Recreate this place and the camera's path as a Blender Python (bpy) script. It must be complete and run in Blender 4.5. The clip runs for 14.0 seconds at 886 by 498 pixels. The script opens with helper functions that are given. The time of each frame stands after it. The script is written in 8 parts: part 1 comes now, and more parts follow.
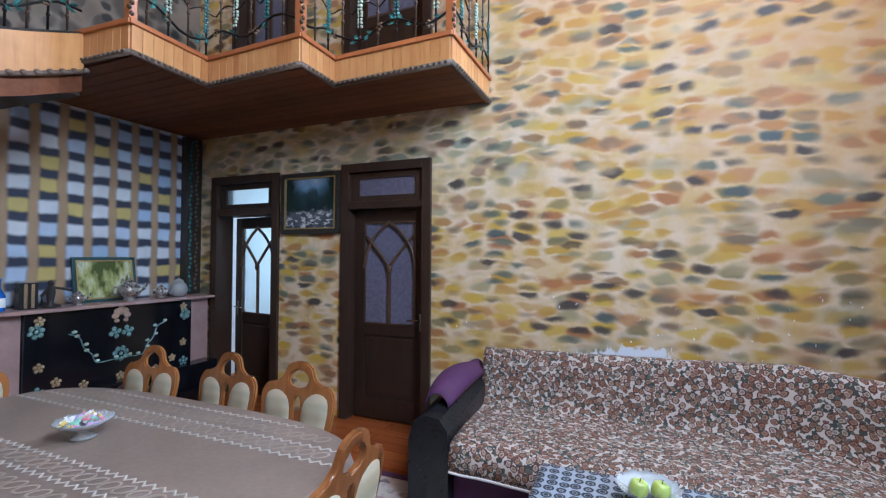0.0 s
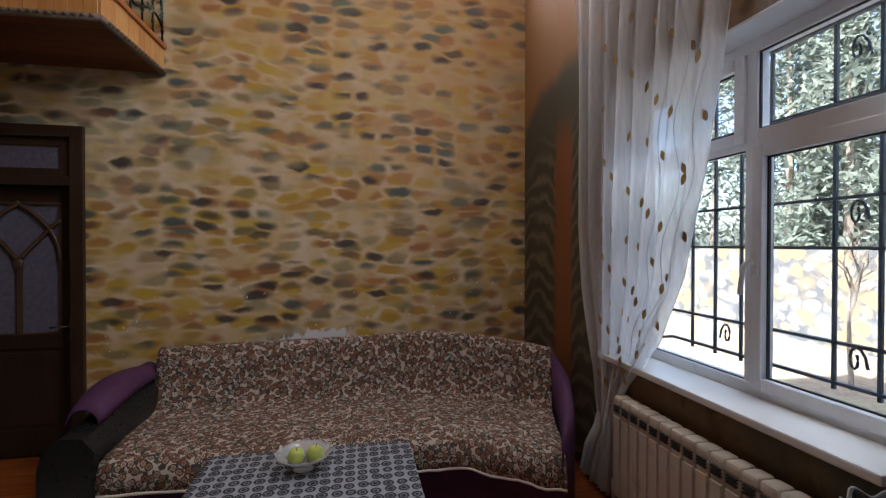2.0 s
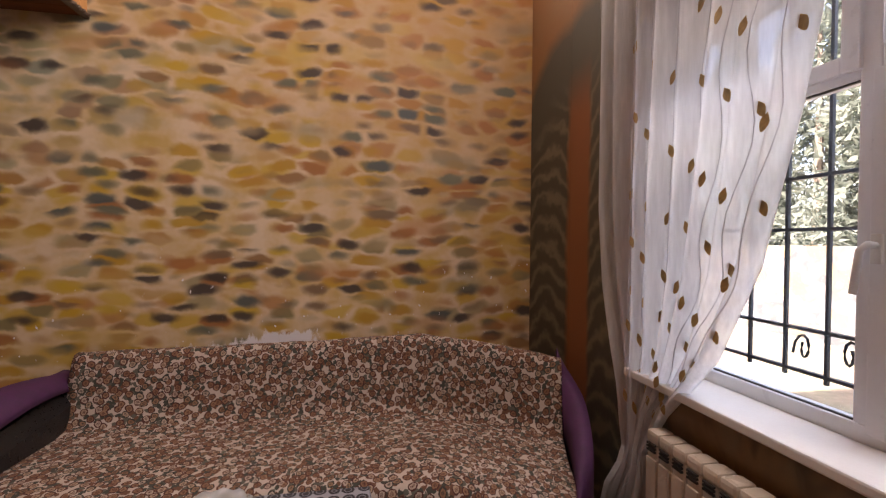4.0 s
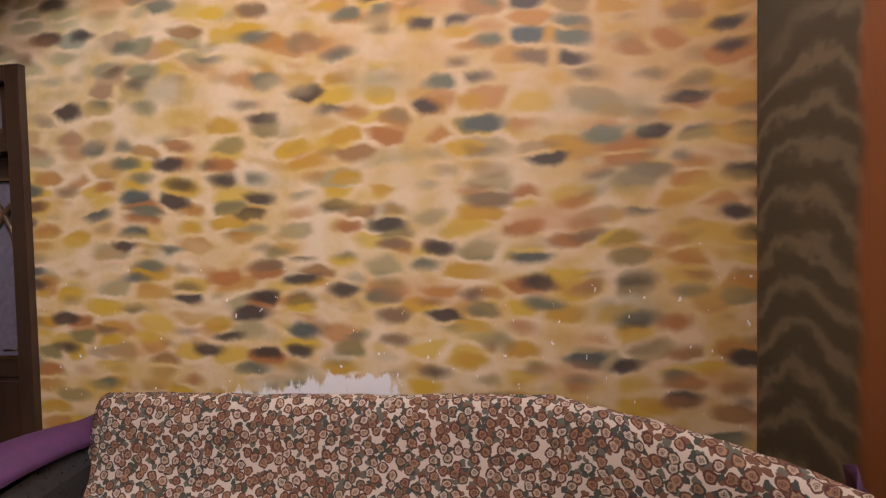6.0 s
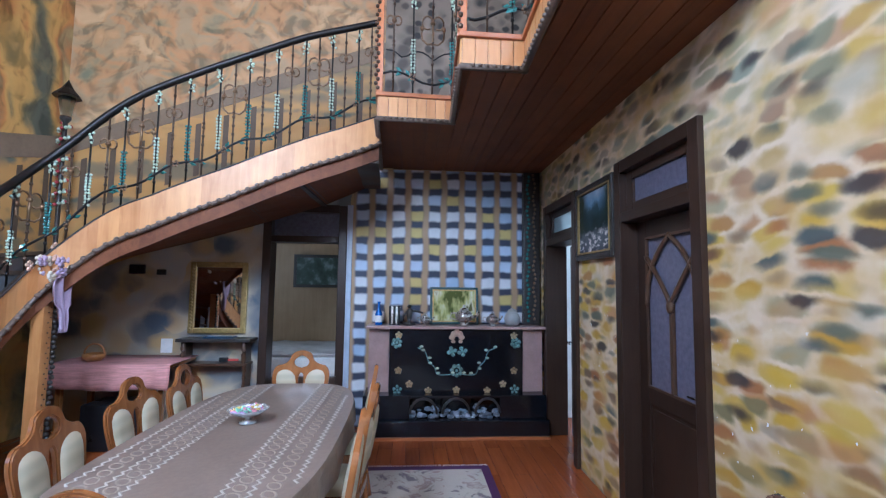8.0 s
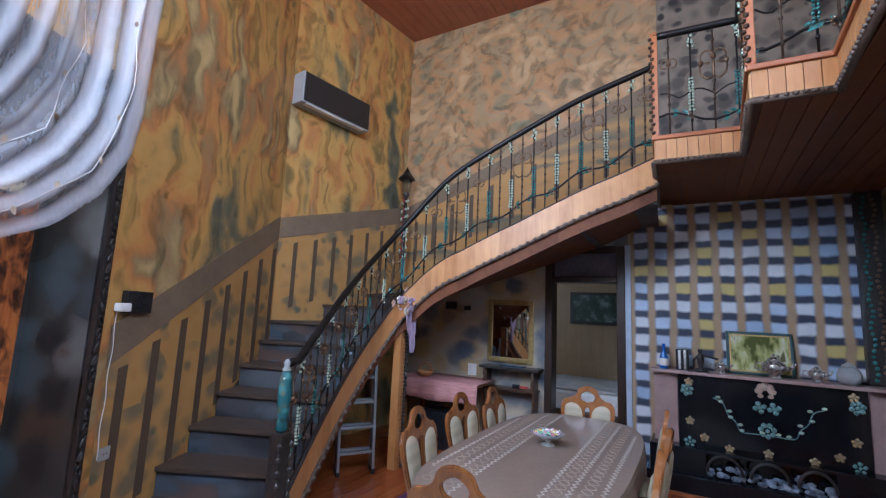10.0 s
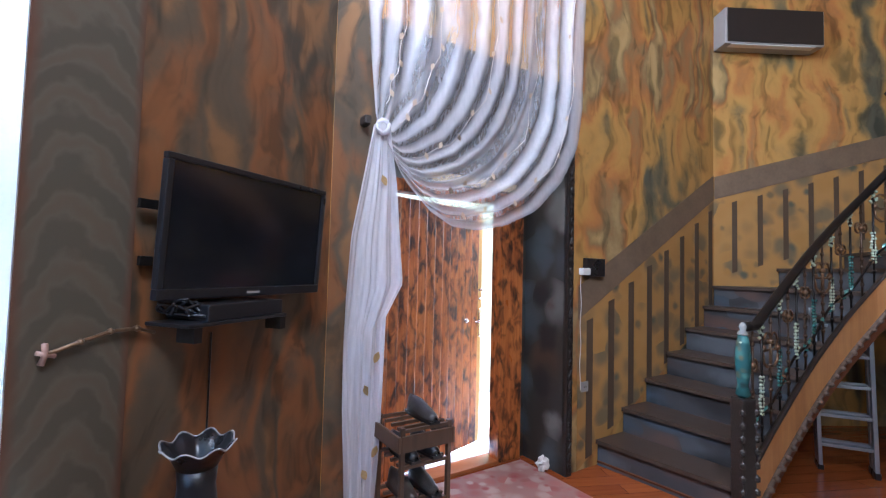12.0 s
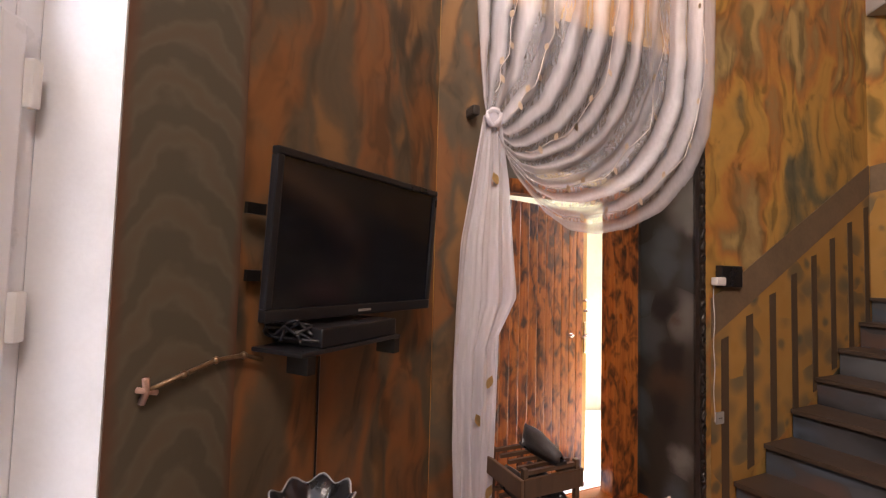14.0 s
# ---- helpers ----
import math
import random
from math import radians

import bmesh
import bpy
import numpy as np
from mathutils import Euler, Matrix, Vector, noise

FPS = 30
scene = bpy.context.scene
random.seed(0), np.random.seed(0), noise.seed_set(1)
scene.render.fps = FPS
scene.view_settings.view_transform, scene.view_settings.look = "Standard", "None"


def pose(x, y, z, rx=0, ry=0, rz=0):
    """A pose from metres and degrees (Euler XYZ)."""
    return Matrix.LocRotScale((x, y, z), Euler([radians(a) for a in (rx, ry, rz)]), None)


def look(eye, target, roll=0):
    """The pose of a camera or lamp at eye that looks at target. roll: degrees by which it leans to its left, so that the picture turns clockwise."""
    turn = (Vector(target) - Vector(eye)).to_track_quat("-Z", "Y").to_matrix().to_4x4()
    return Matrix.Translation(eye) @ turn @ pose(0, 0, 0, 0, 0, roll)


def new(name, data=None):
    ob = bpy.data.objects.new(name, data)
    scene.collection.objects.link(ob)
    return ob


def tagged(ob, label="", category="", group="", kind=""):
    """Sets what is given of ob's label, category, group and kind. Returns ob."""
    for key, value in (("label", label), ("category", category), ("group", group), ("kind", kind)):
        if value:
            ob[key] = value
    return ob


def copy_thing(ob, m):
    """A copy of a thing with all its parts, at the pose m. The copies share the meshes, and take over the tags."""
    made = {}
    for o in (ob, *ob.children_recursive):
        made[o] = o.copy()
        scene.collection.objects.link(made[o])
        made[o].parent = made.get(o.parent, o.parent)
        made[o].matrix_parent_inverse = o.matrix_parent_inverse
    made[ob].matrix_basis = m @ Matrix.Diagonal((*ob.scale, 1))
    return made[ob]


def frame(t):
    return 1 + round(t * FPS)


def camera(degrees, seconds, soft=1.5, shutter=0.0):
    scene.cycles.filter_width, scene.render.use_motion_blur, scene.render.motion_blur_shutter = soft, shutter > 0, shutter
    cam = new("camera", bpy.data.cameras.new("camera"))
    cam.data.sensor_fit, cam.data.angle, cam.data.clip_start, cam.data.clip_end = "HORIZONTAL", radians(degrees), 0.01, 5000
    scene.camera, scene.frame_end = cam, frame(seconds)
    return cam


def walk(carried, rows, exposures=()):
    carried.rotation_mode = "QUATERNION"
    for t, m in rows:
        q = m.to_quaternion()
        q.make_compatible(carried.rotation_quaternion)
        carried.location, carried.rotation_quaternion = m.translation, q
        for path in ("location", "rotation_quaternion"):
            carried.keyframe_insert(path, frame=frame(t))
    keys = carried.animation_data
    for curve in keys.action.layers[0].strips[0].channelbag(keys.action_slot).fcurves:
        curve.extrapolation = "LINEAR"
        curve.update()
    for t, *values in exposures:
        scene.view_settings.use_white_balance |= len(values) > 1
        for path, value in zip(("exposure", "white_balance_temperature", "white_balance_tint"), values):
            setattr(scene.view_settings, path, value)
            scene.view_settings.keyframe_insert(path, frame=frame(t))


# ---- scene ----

cam = camera(89.6, 14.0, soft=1.25)
# t, x, y, z, yaw from +y to the left, pitch, roll
PATH = [
    (0.0, 0.176, -0.191, 1.566, 22.66, 1.03, -0.38), (0.5, 0.198, -0.248, 1.588, 12.96, 0.74, -0.45),
    (1.0, 0.291, -0.252, 1.596, 2.98, 0.43, -0.30), (1.5, 0.406, -0.279, 1.608, -5.71, -0.10, -0.19),
    (2.0, 0.495, -0.302, 1.592, -11.23, -0.54, -0.07), (2.2, 0.560, -0.296, 1.605, -11.82, -0.90, -0.04),
    (4.3, 0.760, 0.464, 1.510, -9.34, -0.97, -0.77), (4.5, 0.717, 0.562, 1.520, -7.51, -1.28, -0.66),
    (5.0, 0.814, 0.876, 1.504, -2.22, -1.83, -0.37), (5.5, 0.901, 1.208, 1.532, -0.62, -1.79, 0.56),
    (6.0, 0.967, 1.470, 1.546, 8.06, -1.78, 1.18), (6.5, 0.972, 1.655, 1.540, 20.48, -1.46, 1.76),
    (7.0, 0.883, 1.878, 1.555, 30.70, -0.09, 1.48), (7.5, 0.743, 1.948, 1.536, 56.83, 2.88, -0.69),
    (8.0, 0.680, 1.981, 1.567, 86.02, 4.63, -0.73), (8.2, 0.706, 1.963, 1.585, 93.12, 5.71, -1.2),
    (10.3, 1.103, 1.935, 1.612, 125.63, 7.66, -2.54), (10.5, 1.130, 1.895, 1.594, 130.96, 7.39, -2.6),
    (11.0, 1.145, 1.946, 1.572, 143.17, 6.07, -2.47), (11.5, 1.172, 2.002, 1.551, 156.10, 4.23, -2.32),
    (12.0, 1.219, 2.033, 1.538, 170.66, 2.59, -1.44), (12.5, 1.272, 1.994, 1.544, 179.84, 1.42, -0.52),
    (13.0, 1.374, 1.902, 1.540, 183.16, 0.96, -0.86), (13.5, 1.465, 1.812, 1.557, 183.12, 1.37, -1.17),
    (14.0, 1.424, 1.696, 1.565, 179.22, 2.89, -1.50),
]
EXPOSURES = [(0.0, 3.8, 4550, 4), (1.0, 3.1, 4950, 6), (1.5, 2.55, 5300, 8), (2.2, 2.1, 6200, 12), (4.5, 2.9, 7400, 29), (5.0, 3.05, 7700, 30), (5.5, 3.25, 8000, 33), (6.5, 3.85, 4800, 4),
             (7.0, 3.65, 4700, 3), (8.0, 4.0, 4400, 6), (11.0, 3.35, 4700, 10), (12.0, 3.65, 4900, 11), (12.5, 3.2, 5250, 12), (13.0, 2.8, 5600, 13), (13.5, 3.0, 6100, 16), (14.0, 3.25, 7300, 25)]
walk(cam, [(t, pose(x, y, z, 90 + p, r, w)) for t, x, y, z, w, p, r in PATH], EXPOSURES)

# ---------------------------------------------------------------- light
world = bpy.data.worlds.new("sky")
world.use_nodes = True
scene.world = world
sky = world.node_tree.nodes.new("ShaderNodeTexSky")
sky.sky_type = "NISHITA"
sky.sun_disc = False
sky.sun_elevation, sky.sun_rotation = radians(48), radians(257)
sky.dust_density = 3.0
back = world.node_tree.nodes["Background"]
back.inputs["Strength"].default_value = 0.15
world.node_tree.links.new(sky.outputs[0], back.inputs[0])


def lamp(name, kind, m, energy, color, size=None, size_y=None, angle=None):
    data = bpy.data.lights.new(name, kind)
    data.energy, data.color = energy, color
    if size:
        data.shape, data.size, data.size_y = "RECTANGLE", size, size_y or size
    if angle:
        data.angle = radians(angle)
    ob = new(name, data)
    ob.matrix_world = m
    return ob


lamp("sun", "SUN", look((0, 0, 10), (5, 1.2, 4.2)), 5.0, (1, 0.97, 0.92), angle=1.0)
# fill lamps set in made-up high openings over the television and the sofa
lamp("high_fill_light", "AREA", look((1.80, 0.14, 4.3), (-4.5, 1.1, 1.9)), 20, (1.0, 0.94, 0.85), 0.9, 2.1)
lamp("high_north_fill", "AREA", look((1.0, 3.49, 4.75), (0.1, -0.9, 1.4)), 16, (1.0, 0.94, 0.85), 1.5, 1.5)
# extra lamp outside, out of view above the window, to brighten curtain and sill
lamp("curtain_fill_light", "AREA", look((2.85, 1.5, 3.2), (2.05, 1.5, 1.3)), 6, (0.86, 0.94, 1.0), 1.5, 0.5)
# area lamps that light the rooms beyond
lamp("side_room_light", "AREA", look((-3.6, 5.9, 1.8), (-3.6, 3.5, 1.4)), 3, (0.9, 0.96, 1.0), 1.4, 1.4)
lamp("bedroom_light", "AREA", look((-5.6, -0.8, 1.9), (-6.3, 1.2, 1.0)), 0.5, (1.0, 0.95, 0.85), 0.8, 1.0)

# ---------------------------------------------------------------- materials


class Nodes:
    """A short way to write node trees."""

    def __init__(self, name):
        self.m = bpy.data.materials.new(name)
        self.m.use_nodes = True
        self.t = self.m.node_tree
        self.bsdf = self.t.nodes["Principled BSDF"]

    def n(self, kind, **inputs):
        node = self.t.nodes.new("ShaderNode" + kind)
        for k, v in inputs.items():
            self.put(node, k.replace("_", " "), v)
        return node

    def put(self, node, key, v):
        sock = node.inputs[int(key) if key.isdigit() else key]
        if isinstance(v, bpy.types.NodeSocket):
            self.t.links.new(v, sock)
        else:
            sock.default_value = v

    def set(self, key, v):
        self.put(self.bsdf, key, v)

    def coords(self, scale=(1, 1, 1), loc=(0, 0, 0), rot=(0, 0, 0), which="Object"):
        c = self.t.nodes.new("ShaderNodeTexCoord")
        mp = self.t.nodes.new("ShaderNodeMapping")
        mp.inputs["Scale"].default_value = scale
        mp.inputs["Location"].default_value = loc
        mp.inputs["Rotation"].default_value = rot
        self.t.links.new(c.outputs[which], mp.inputs["Vector"])
        return mp.outputs[0]

    def noise(self, vec, scale, detail=4, rough=0.55, distort=0.0):
        node = self.n("TexNoise", Vector=vec, Scale=scale, Detail=detail, Roughness=rough, Distortion=distort)
        return node.outputs["Fac"], node.outputs["Color"]

    def ramp(self, fac, stops, mode="LINEAR"):
        node = self.n("ValToRGB", Fac=fac)
        node.color_ramp.interpolation = mode
        e = node.color_ramp.elements
        while len(e) < len(stops):
            e.new(0.5)
        for el, (p, c) in zip(e, stops):
            el.position = p
            el.color = (*c, 1) if len(c) == 3 else c
        return node.outputs[0]

    def mix(self, fac, a, b, mode="MIX"):
        node = self.t.nodes.new("ShaderNodeMix")
        node.data_type, node.blend_type = "RGBA", mode
        for i, v in ((0, fac), (6, a), (7, b)):
            if isinstance(v, bpy.types.NodeSocket):
                self.t.links.new(v, node.inputs[i])
            else:
                node.inputs[i].default_value = v if i == 0 else (*v, 1)
        return node.outputs[2]

    def math(self, op, a, b=0.0, c=0.0):
        node = self.t.nodes.new("ShaderNodeMath")
        node.operation = op
        for i, v in enumerate((a, b, c)):
            if isinstance(v, bpy.types.NodeSocket):
                self.t.links.new(v, node.inputs[i])
            else:
                node.inputs[i].default_value = v
        return node.outputs[0]

    def bump(self, height, strength=0.3, distance=0.01):
        node = self.n("Bump", Height=height, Strength=strength, Distance=distance)
        self.set("Normal", node.outputs[0])


def ramp_bw(a, b):
    return [(a, (0, 0, 0)), (b, (1, 1, 1))]


def plain(name, c, rough=0.5, metal=0.0, vary=0.18, scale=9.0, bump=0.15, coat=0.0, grain=(1, 1, 1)):
    k = Nodes(name)
    v = k.coords(grain)
    f, _ = k.noise(v, scale, 5)
    g, _ = k.noise(v, scale * 9, 3)
    m = k.math("MULTIPLY_ADD", g, 0.35, k.math("MULTIPLY", f, 0.75))
    lo = tuple(x * (1 - vary) for x in c)
    hi = tuple(min(1, x * (1 + vary)) for x in c)
    k.set("Base Color", k.ramp(m, [(0.3, lo), (0.75, hi)]))
    k.set("Roughness", k.math("MULTIPLY_ADD", f, 0.25, rough - 0.12))
    k.set("Metallic", metal)
    if coat:
        k.set("Coat Weight", coat)
        k.set("Coat Roughness", 0.12)
    if bump:
        k.bump(g, bump, 0.004)
    return k.m


def wood(name, dark, light, rough=0.4, grain=(3, 3, 40), coat=0.0, bump=0.15, shine=0.5):
    """Grain runs along the axis whose scale is smallest."""
    k = Nodes(name)
    v = k.coords(grain)
    f, _ = k.noise(v, 1.0, 6, 0.6, 0.6)
    g, _ = k.noise(k.coords((2, 2, 2)), 2.0, 3)
    r = k.n("ObjectInfo").outputs["Random"]
    m = k.math("ADD", k.math("MULTIPLY_ADD", g, 0.45, k.math("MULTIPLY", f, 0.6)), k.math("MULTIPLY_ADD", r, 0.24, -0.14))
    k.set("Base Color", k.ramp(m, [(0.28, dark), (0.72, light)]))
    k.set("Roughness", k.math("MULTIPLY_ADD", f, 0.2, rough - 0.1))
    k.set("Specular IOR Level", shine)
    if coat:
        k.set("Coat Weight", coat)
        k.set("Coat Roughness", 0.1)
    k.bump(f, bump, 0.003)
    return k.m


def stones(name, flat, size, ground, colours, soft=(0.22, 0.62), strength=1.0, shift=(0, 0, 0)):
    """Airbrushed wall of soft stone-shaped blots in rows. flat: 0 or 1 zeroes x or y, so that the blots lie in the wall."""
    k = Nodes(name)
    sx, sz = 1 / size[0], 1 / size[1]
    sc = [sx, sx, sz]
    sc[flat] = 0.0
    v0 = k.coords(tuple(sc), shift)
    warp = k.noise(k.coords((1, 1, 1)), 2.2, 2)[1]
    v = k.mix(0.42, v0, warp, "LINEAR_LIGHT")
    vor = k.n("TexVoronoi", Vector=v, Scale=1.0, Randomness=0.55)
    d, col = vor.outputs["Distance"], vor.outputs["Color"]
    sep = k.n("SeparateColor", Color=col)
    fine, _ = k.noise(k.coords((1, 1, 1)), 14, 4)
    edge = k.math("ADD", d, k.math("MULTIPLY_ADD", fine, 0.26, -0.13))
    blot = k.ramp(edge, [(soft[0], (1, 1, 1)), (soft[1], (0, 0, 0))], "EASE")
    n = len(colours)
    stone = k.ramp(sep.outputs[0], [(i / n, c) for i, c in enumerate(colours)], "CONSTANT")
    # a second, paler and looser layer of sprayed colour between the stones
    v2 = k.coords(tuple(a * 0.8 for a in sc), (3.3, 1.7, 5.1))
    vor2 = k.n("TexVoronoi", Vector=k.mix(0.5, v2, warp, "LINEAR_LIGHT"), Scale=1.0, Randomness=0.9)
    sep2 = k.n("SeparateColor", Color=vor2.outputs["Color"])
    wash = k.ramp(sep2.outputs[1], [(i / n, c) for i, c in enumerate(reversed(colours))], "CONSTANT")
    big, _ = k.noise(k.coords((1, 1, 1), (4, 2, 9)), 0.9, 3)
    g2 = k.mix(k.math("MULTIPLY", k.ramp(vor2.outputs["Distance"], [(0.25, (1, 1, 1)), (0.72, (0, 0, 0))], "EASE"), 0.75), ground, wash)
    amount = k.math("MULTIPLY", blot, k.math("MULTIPLY", strength, k.ramp(sep.outputs[2], [(0.0, (0.7,) * 3), (0.5, (1, 1, 1))])))
    c = k.mix(amount, g2, stone)
    c = k.mix(0.35, c, k.ramp(big, [(0.3, (0.62, 0.55, 0.45)), (0.7, (1, 1, 1))]), "MULTIPLY")
    k.set("Base Color", c)
    k.set("Roughness", 0.62)
    k.bump(fine, 0.12, 0.004)
    return k.m


def cobbles(name):
    """Airbrushed rows of soft flat stones in the x, z plane: ochre and yellow stones, darker flat ones among them, pale mortar, chipped and rubbed paint."""
    k = Nodes(name)
    base = k.coords((1, 0, 1))
    sway = k.noise(base, 0.9, 2)[1]
    rag = k.noise(base, 11, 3)[1]
    pos = k.mix(0.10, base, sway, "LINEAR_LIGHT")
    pos = k.mix(0.022, pos, rag, "LINEAR_LIGHT")
    xz = k.n("SeparateXYZ", Vector=k.coords((1, 1, 1)))
    x, z = xz.outputs[0], xz.outputs[2]
    big, _ = k.noise(base, 1.1, 3)
    mid, _ = k.noise(base, 4.5, 3)
    fine, _ = k.noise(k.coords((1, 1, 1)), 42, 4)

    def layer(size, shift, soft, colours, randomness):
        mp = k.n("Mapping", Vector=pos)
        mp.inputs["Scale"].default_value = (1 / size[0], 0, 1 / size[1])
        mp.inputs["Location"].default_value = shift
        vor = k.n("TexVoronoi", Vector=mp.outputs[0], Scale=1.0, Randomness=randomness)
        sep = k.n("SeparateColor", Color=vor.outputs["Color"])
        d = k.math("ADD", vor.outputs["Distance"], k.math("MULTIPLY_ADD", sep.outputs[1], 0.16, -0.08))
        rim = k.n("TexVoronoi", Vector=mp.outputs[0], Scale=1.0, Randomness=randomness)
        rim.feature = "DISTANCE_TO_EDGE"
        blot = k.math("MULTIPLY", k.ramp(d, [(soft[0], (1, 1, 1)), (soft[1], (0, 0, 0))], "EASE"), k.ramp(rim.outputs["Distance"], [(0.0, (0, 0, 0)), (0.20, (1, 1, 1))], "EASE"))
        n = len(colours)
        return blot, k.ramp(sep.outputs[0], [(i / n, c) for i, c in enumerate(colours)], "CONSTANT"), sep

    # where the wall turns orange (up and towards the window) and grey-green (by the gallery)
    warm = k.ramp(k.math("ADD", k.math("MULTIPLY_ADD", x, 0.16, k.math("MULTIPLY", z, 0.20)), k.math("MULTIPLY_ADD", big, 0.5, -0.25)), [(0.34, (0, 0, 0)), (0.82, (1, 1, 1))])
    cool = k.math("MULTIPLY", k.ramp(k.math("MULTIPLY_ADD", x, -0.5, k.math("MULTIPLY_ADD", big, 0.6, -0.3)), [(0.18, (0, 0, 0)), (0.55, (1, 1, 1))]),
                  k.ramp(k.math("ABSOLUTE", k.math("SUBTRACT", z, 2.55)), [(0.1, (1, 1, 1)), (0.75, (0, 0, 0))]))
    ground = k.mix(k.ramp(mid, ramp_bw(0.40, 0.66)), (0.74, 0.62, 0.45), (0.60, 0.43, 0.16))
    ground = k.mix(k.math("MULTIPLY", warm, 0.74), ground, (0.50, 0.275, 0.085))
    b0, c0, s0 = layer((0.23, 0.10), (8.7, 0, 4.2), (0.26, 0.66), [(0.56, 0.37, 0.035), (0.48, 0.27, 0.05), (0.60, 0.42, 0.06), (0.34, 0.30, 0.16), (0.45, 0.22, 0.07)], 0.7)
    c0 = k.mix(k.math("MULTIPLY", warm, 0.5), c0, (0.46, 0.20, 0.06))
    c0 = k.mix(k.math("MULTIPLY", cool, 0.6), c0, (0.30, 0.36, 0.32))
    ground = k.mix(k.math("MULTIPLY", b0, 0.85), ground, c0)
    b1, c1, s1 = layer((0.205, 0.088), (0.2, 0, 0.4), (0.24, 0.64),
                       [(0.56, 0.36, 0.03), (0.50, 0.30, 0.035), (0.58, 0.40, 0.04), (0.36, 0.15, 0.045), (0.50, 0.30, 0.03), (0.23, 0.20, 0.09), (0.42, 0.21, 0.045), (0.30, 0.17, 0.07)], 0.62)
    c1 = k.mix(k.math("MULTIPLY", warm, 0.55), c1, (0.50, 0.22, 0.065))
    c1 = k.mix(k.math("MULTIPLY", cool, 0.6), c1, (0.32, 0.38, 0.33))
    col = k.mix(k.math("MULTIPLY", b1, 0.96), ground, c1)
    # dark, flatter stones
    b2, c2, s2 = layer((0.215, 0.086), (5.3, 0, 2.7), (0.17, 0.60),
                       [(0.05, 0.04, 0.038), (0.12, 0.135, 0.10), (0.06, 0.05, 0.045), (0.075, 0.10, 0.10), (0.20, 0.13, 0.075), (0.05, 0.04, 0.036), (0.14, 0.15, 0.105)], 0.66)
    pick = k.math("MULTIPLY", k.ramp(s2.outputs[2], ramp_bw(0.05, 0.28)), 0.96)
    col = k.mix(k.math("MULTIPLY", b2, pick), col, c2)
    # loose spray of orange and olive over several stones
    b3, c3, s3 = layer((0.52, 0.17), (1.9, 0, 7.1), (0.1, 0.62), [(0.48, 0.21, 0.07), (0.60, 0.42, 0.10), (0.25, 0.26, 0.18), (0.62, 0.48, 0.28)], 1.0)
    col = k.mix(k.math("MULTIPLY", b3, 0.5), col, c3)
    col = k.mix(0.3, col, k.ramp(big, [(0.3, (0.72, 0.66, 0.58)), (0.7, (1, 1, 1))]), "MULTIPLY")
    # flecks knocked out of the paint, and a rubbed patch above the sofa
    fl, _ = k.noise(k.coords((1, 1, 0.6)), 34, 2, 0.6)
    where, _ = k.noise(base, 2.6, 2)
    low = k.ramp(k.math("ABSOLUTE", k.math("SUBTRACT", z, 1.0)), [(0.15, (1, 1, 1)), (1.0, (0, 0, 0))])
    fleck = k.math("MULTIPLY", k.ramp(fl, ramp_bw(0.705, 0.725)), k.ramp(k.math("MULTIPLY", where, low), ramp_bw(0.34, 0.46)))
    f2, _ = k.noise(k.coords((1, 1, 0.45)), 17, 5, 0.7)
    f3, _ = k.noise(base, 3.2, 2)
    rub = k.math("SUBTRACT", k.math("MULTIPLY_ADD", f2, 0.26, k.math("MULTIPLY_ADD", f3, 0.55, 0.47)), z)
    span = k.ramp(k.math("ABSOLUTE", k.math("SUBTRACT", x, 0.03)), [(0.30, (1, 1, 1)), (0.62, (0, 0, 0))])
    worn = k.math("MULTIPLY", k.ramp(rub, ramp_bw(0.0, 0.03)), k.ramp(k.math("MULTIPLY", span, f2), ramp_bw(0.28, 0.36)))
    col = k.mix(k.math("MAXIMUM", fleck, worn), col, (0.80, 0.81, 0.85))
    k.set("Base Color", col)
    k.set("Roughness", 0.6)
    k.bump(fine, 0.12, 0.004)
    return k.m


def flames(name, colours, flat, stretch=0.3, scale=3.0, distort=0.5):
    """Soft sprayed strokes that flow up the wall."""
    k = Nodes(name)
    w = k.noise(k.coords((1, 1, 1)), 1.4, 2)[1]
    v = k.mix(0.22, k.coords((1, 1, stretch), (1.3, 0.4, 2.2)), w, "LINEAR_LIGHT")
    a, _ = k.noise(v, scale, 1.5, 0.45, distort)
    b, _ = k.noise(k.mix(0.3, k.coords((1, 1, stretch), (7, 3, 1)), w, "LINEAR_LIGHT"), scale * 0.45, 1.0, 0.4, 0.3)
    c, _ = k.noise(k.coords((1, 1, 1)), 24, 4)
    m = k.math("MULTIPLY_ADD", b, 0.45, k.math("MULTIPLY", a, 0.6))
    m = k.math("ADD", m, k.math("MULTIPLY_ADD", c, 0.05, -0.025))
    n = len(colours)
    col = k.ramp(m, [(0.35 + 0.32 * i / (n - 1), x) for i, x in enumerate(colours)], "B_SPLINE")
    # thin brush streaks within the strokes
    e, _ = k.noise(k.mix(0.3, k.coords((1, 1, stretch * 0.7), (2, 5, 3)), w, "LINEAR_LIGHT"), scale * 2.6, 2.0, 0.5, 0.4)
    k.set("Base Color", k.mix(0.75, col, k.ramp(e, [(0.34, (0.34, 0.37, 0.35)), (0.5, (0.9, 0.88, 0.84)), (0.66, (1.0, 1.0, 1.0))]), "MULTIPLY"))
    k.set("Roughness", 0.55)
    k.bump(c, 0.12, 0.004)
    return k.m


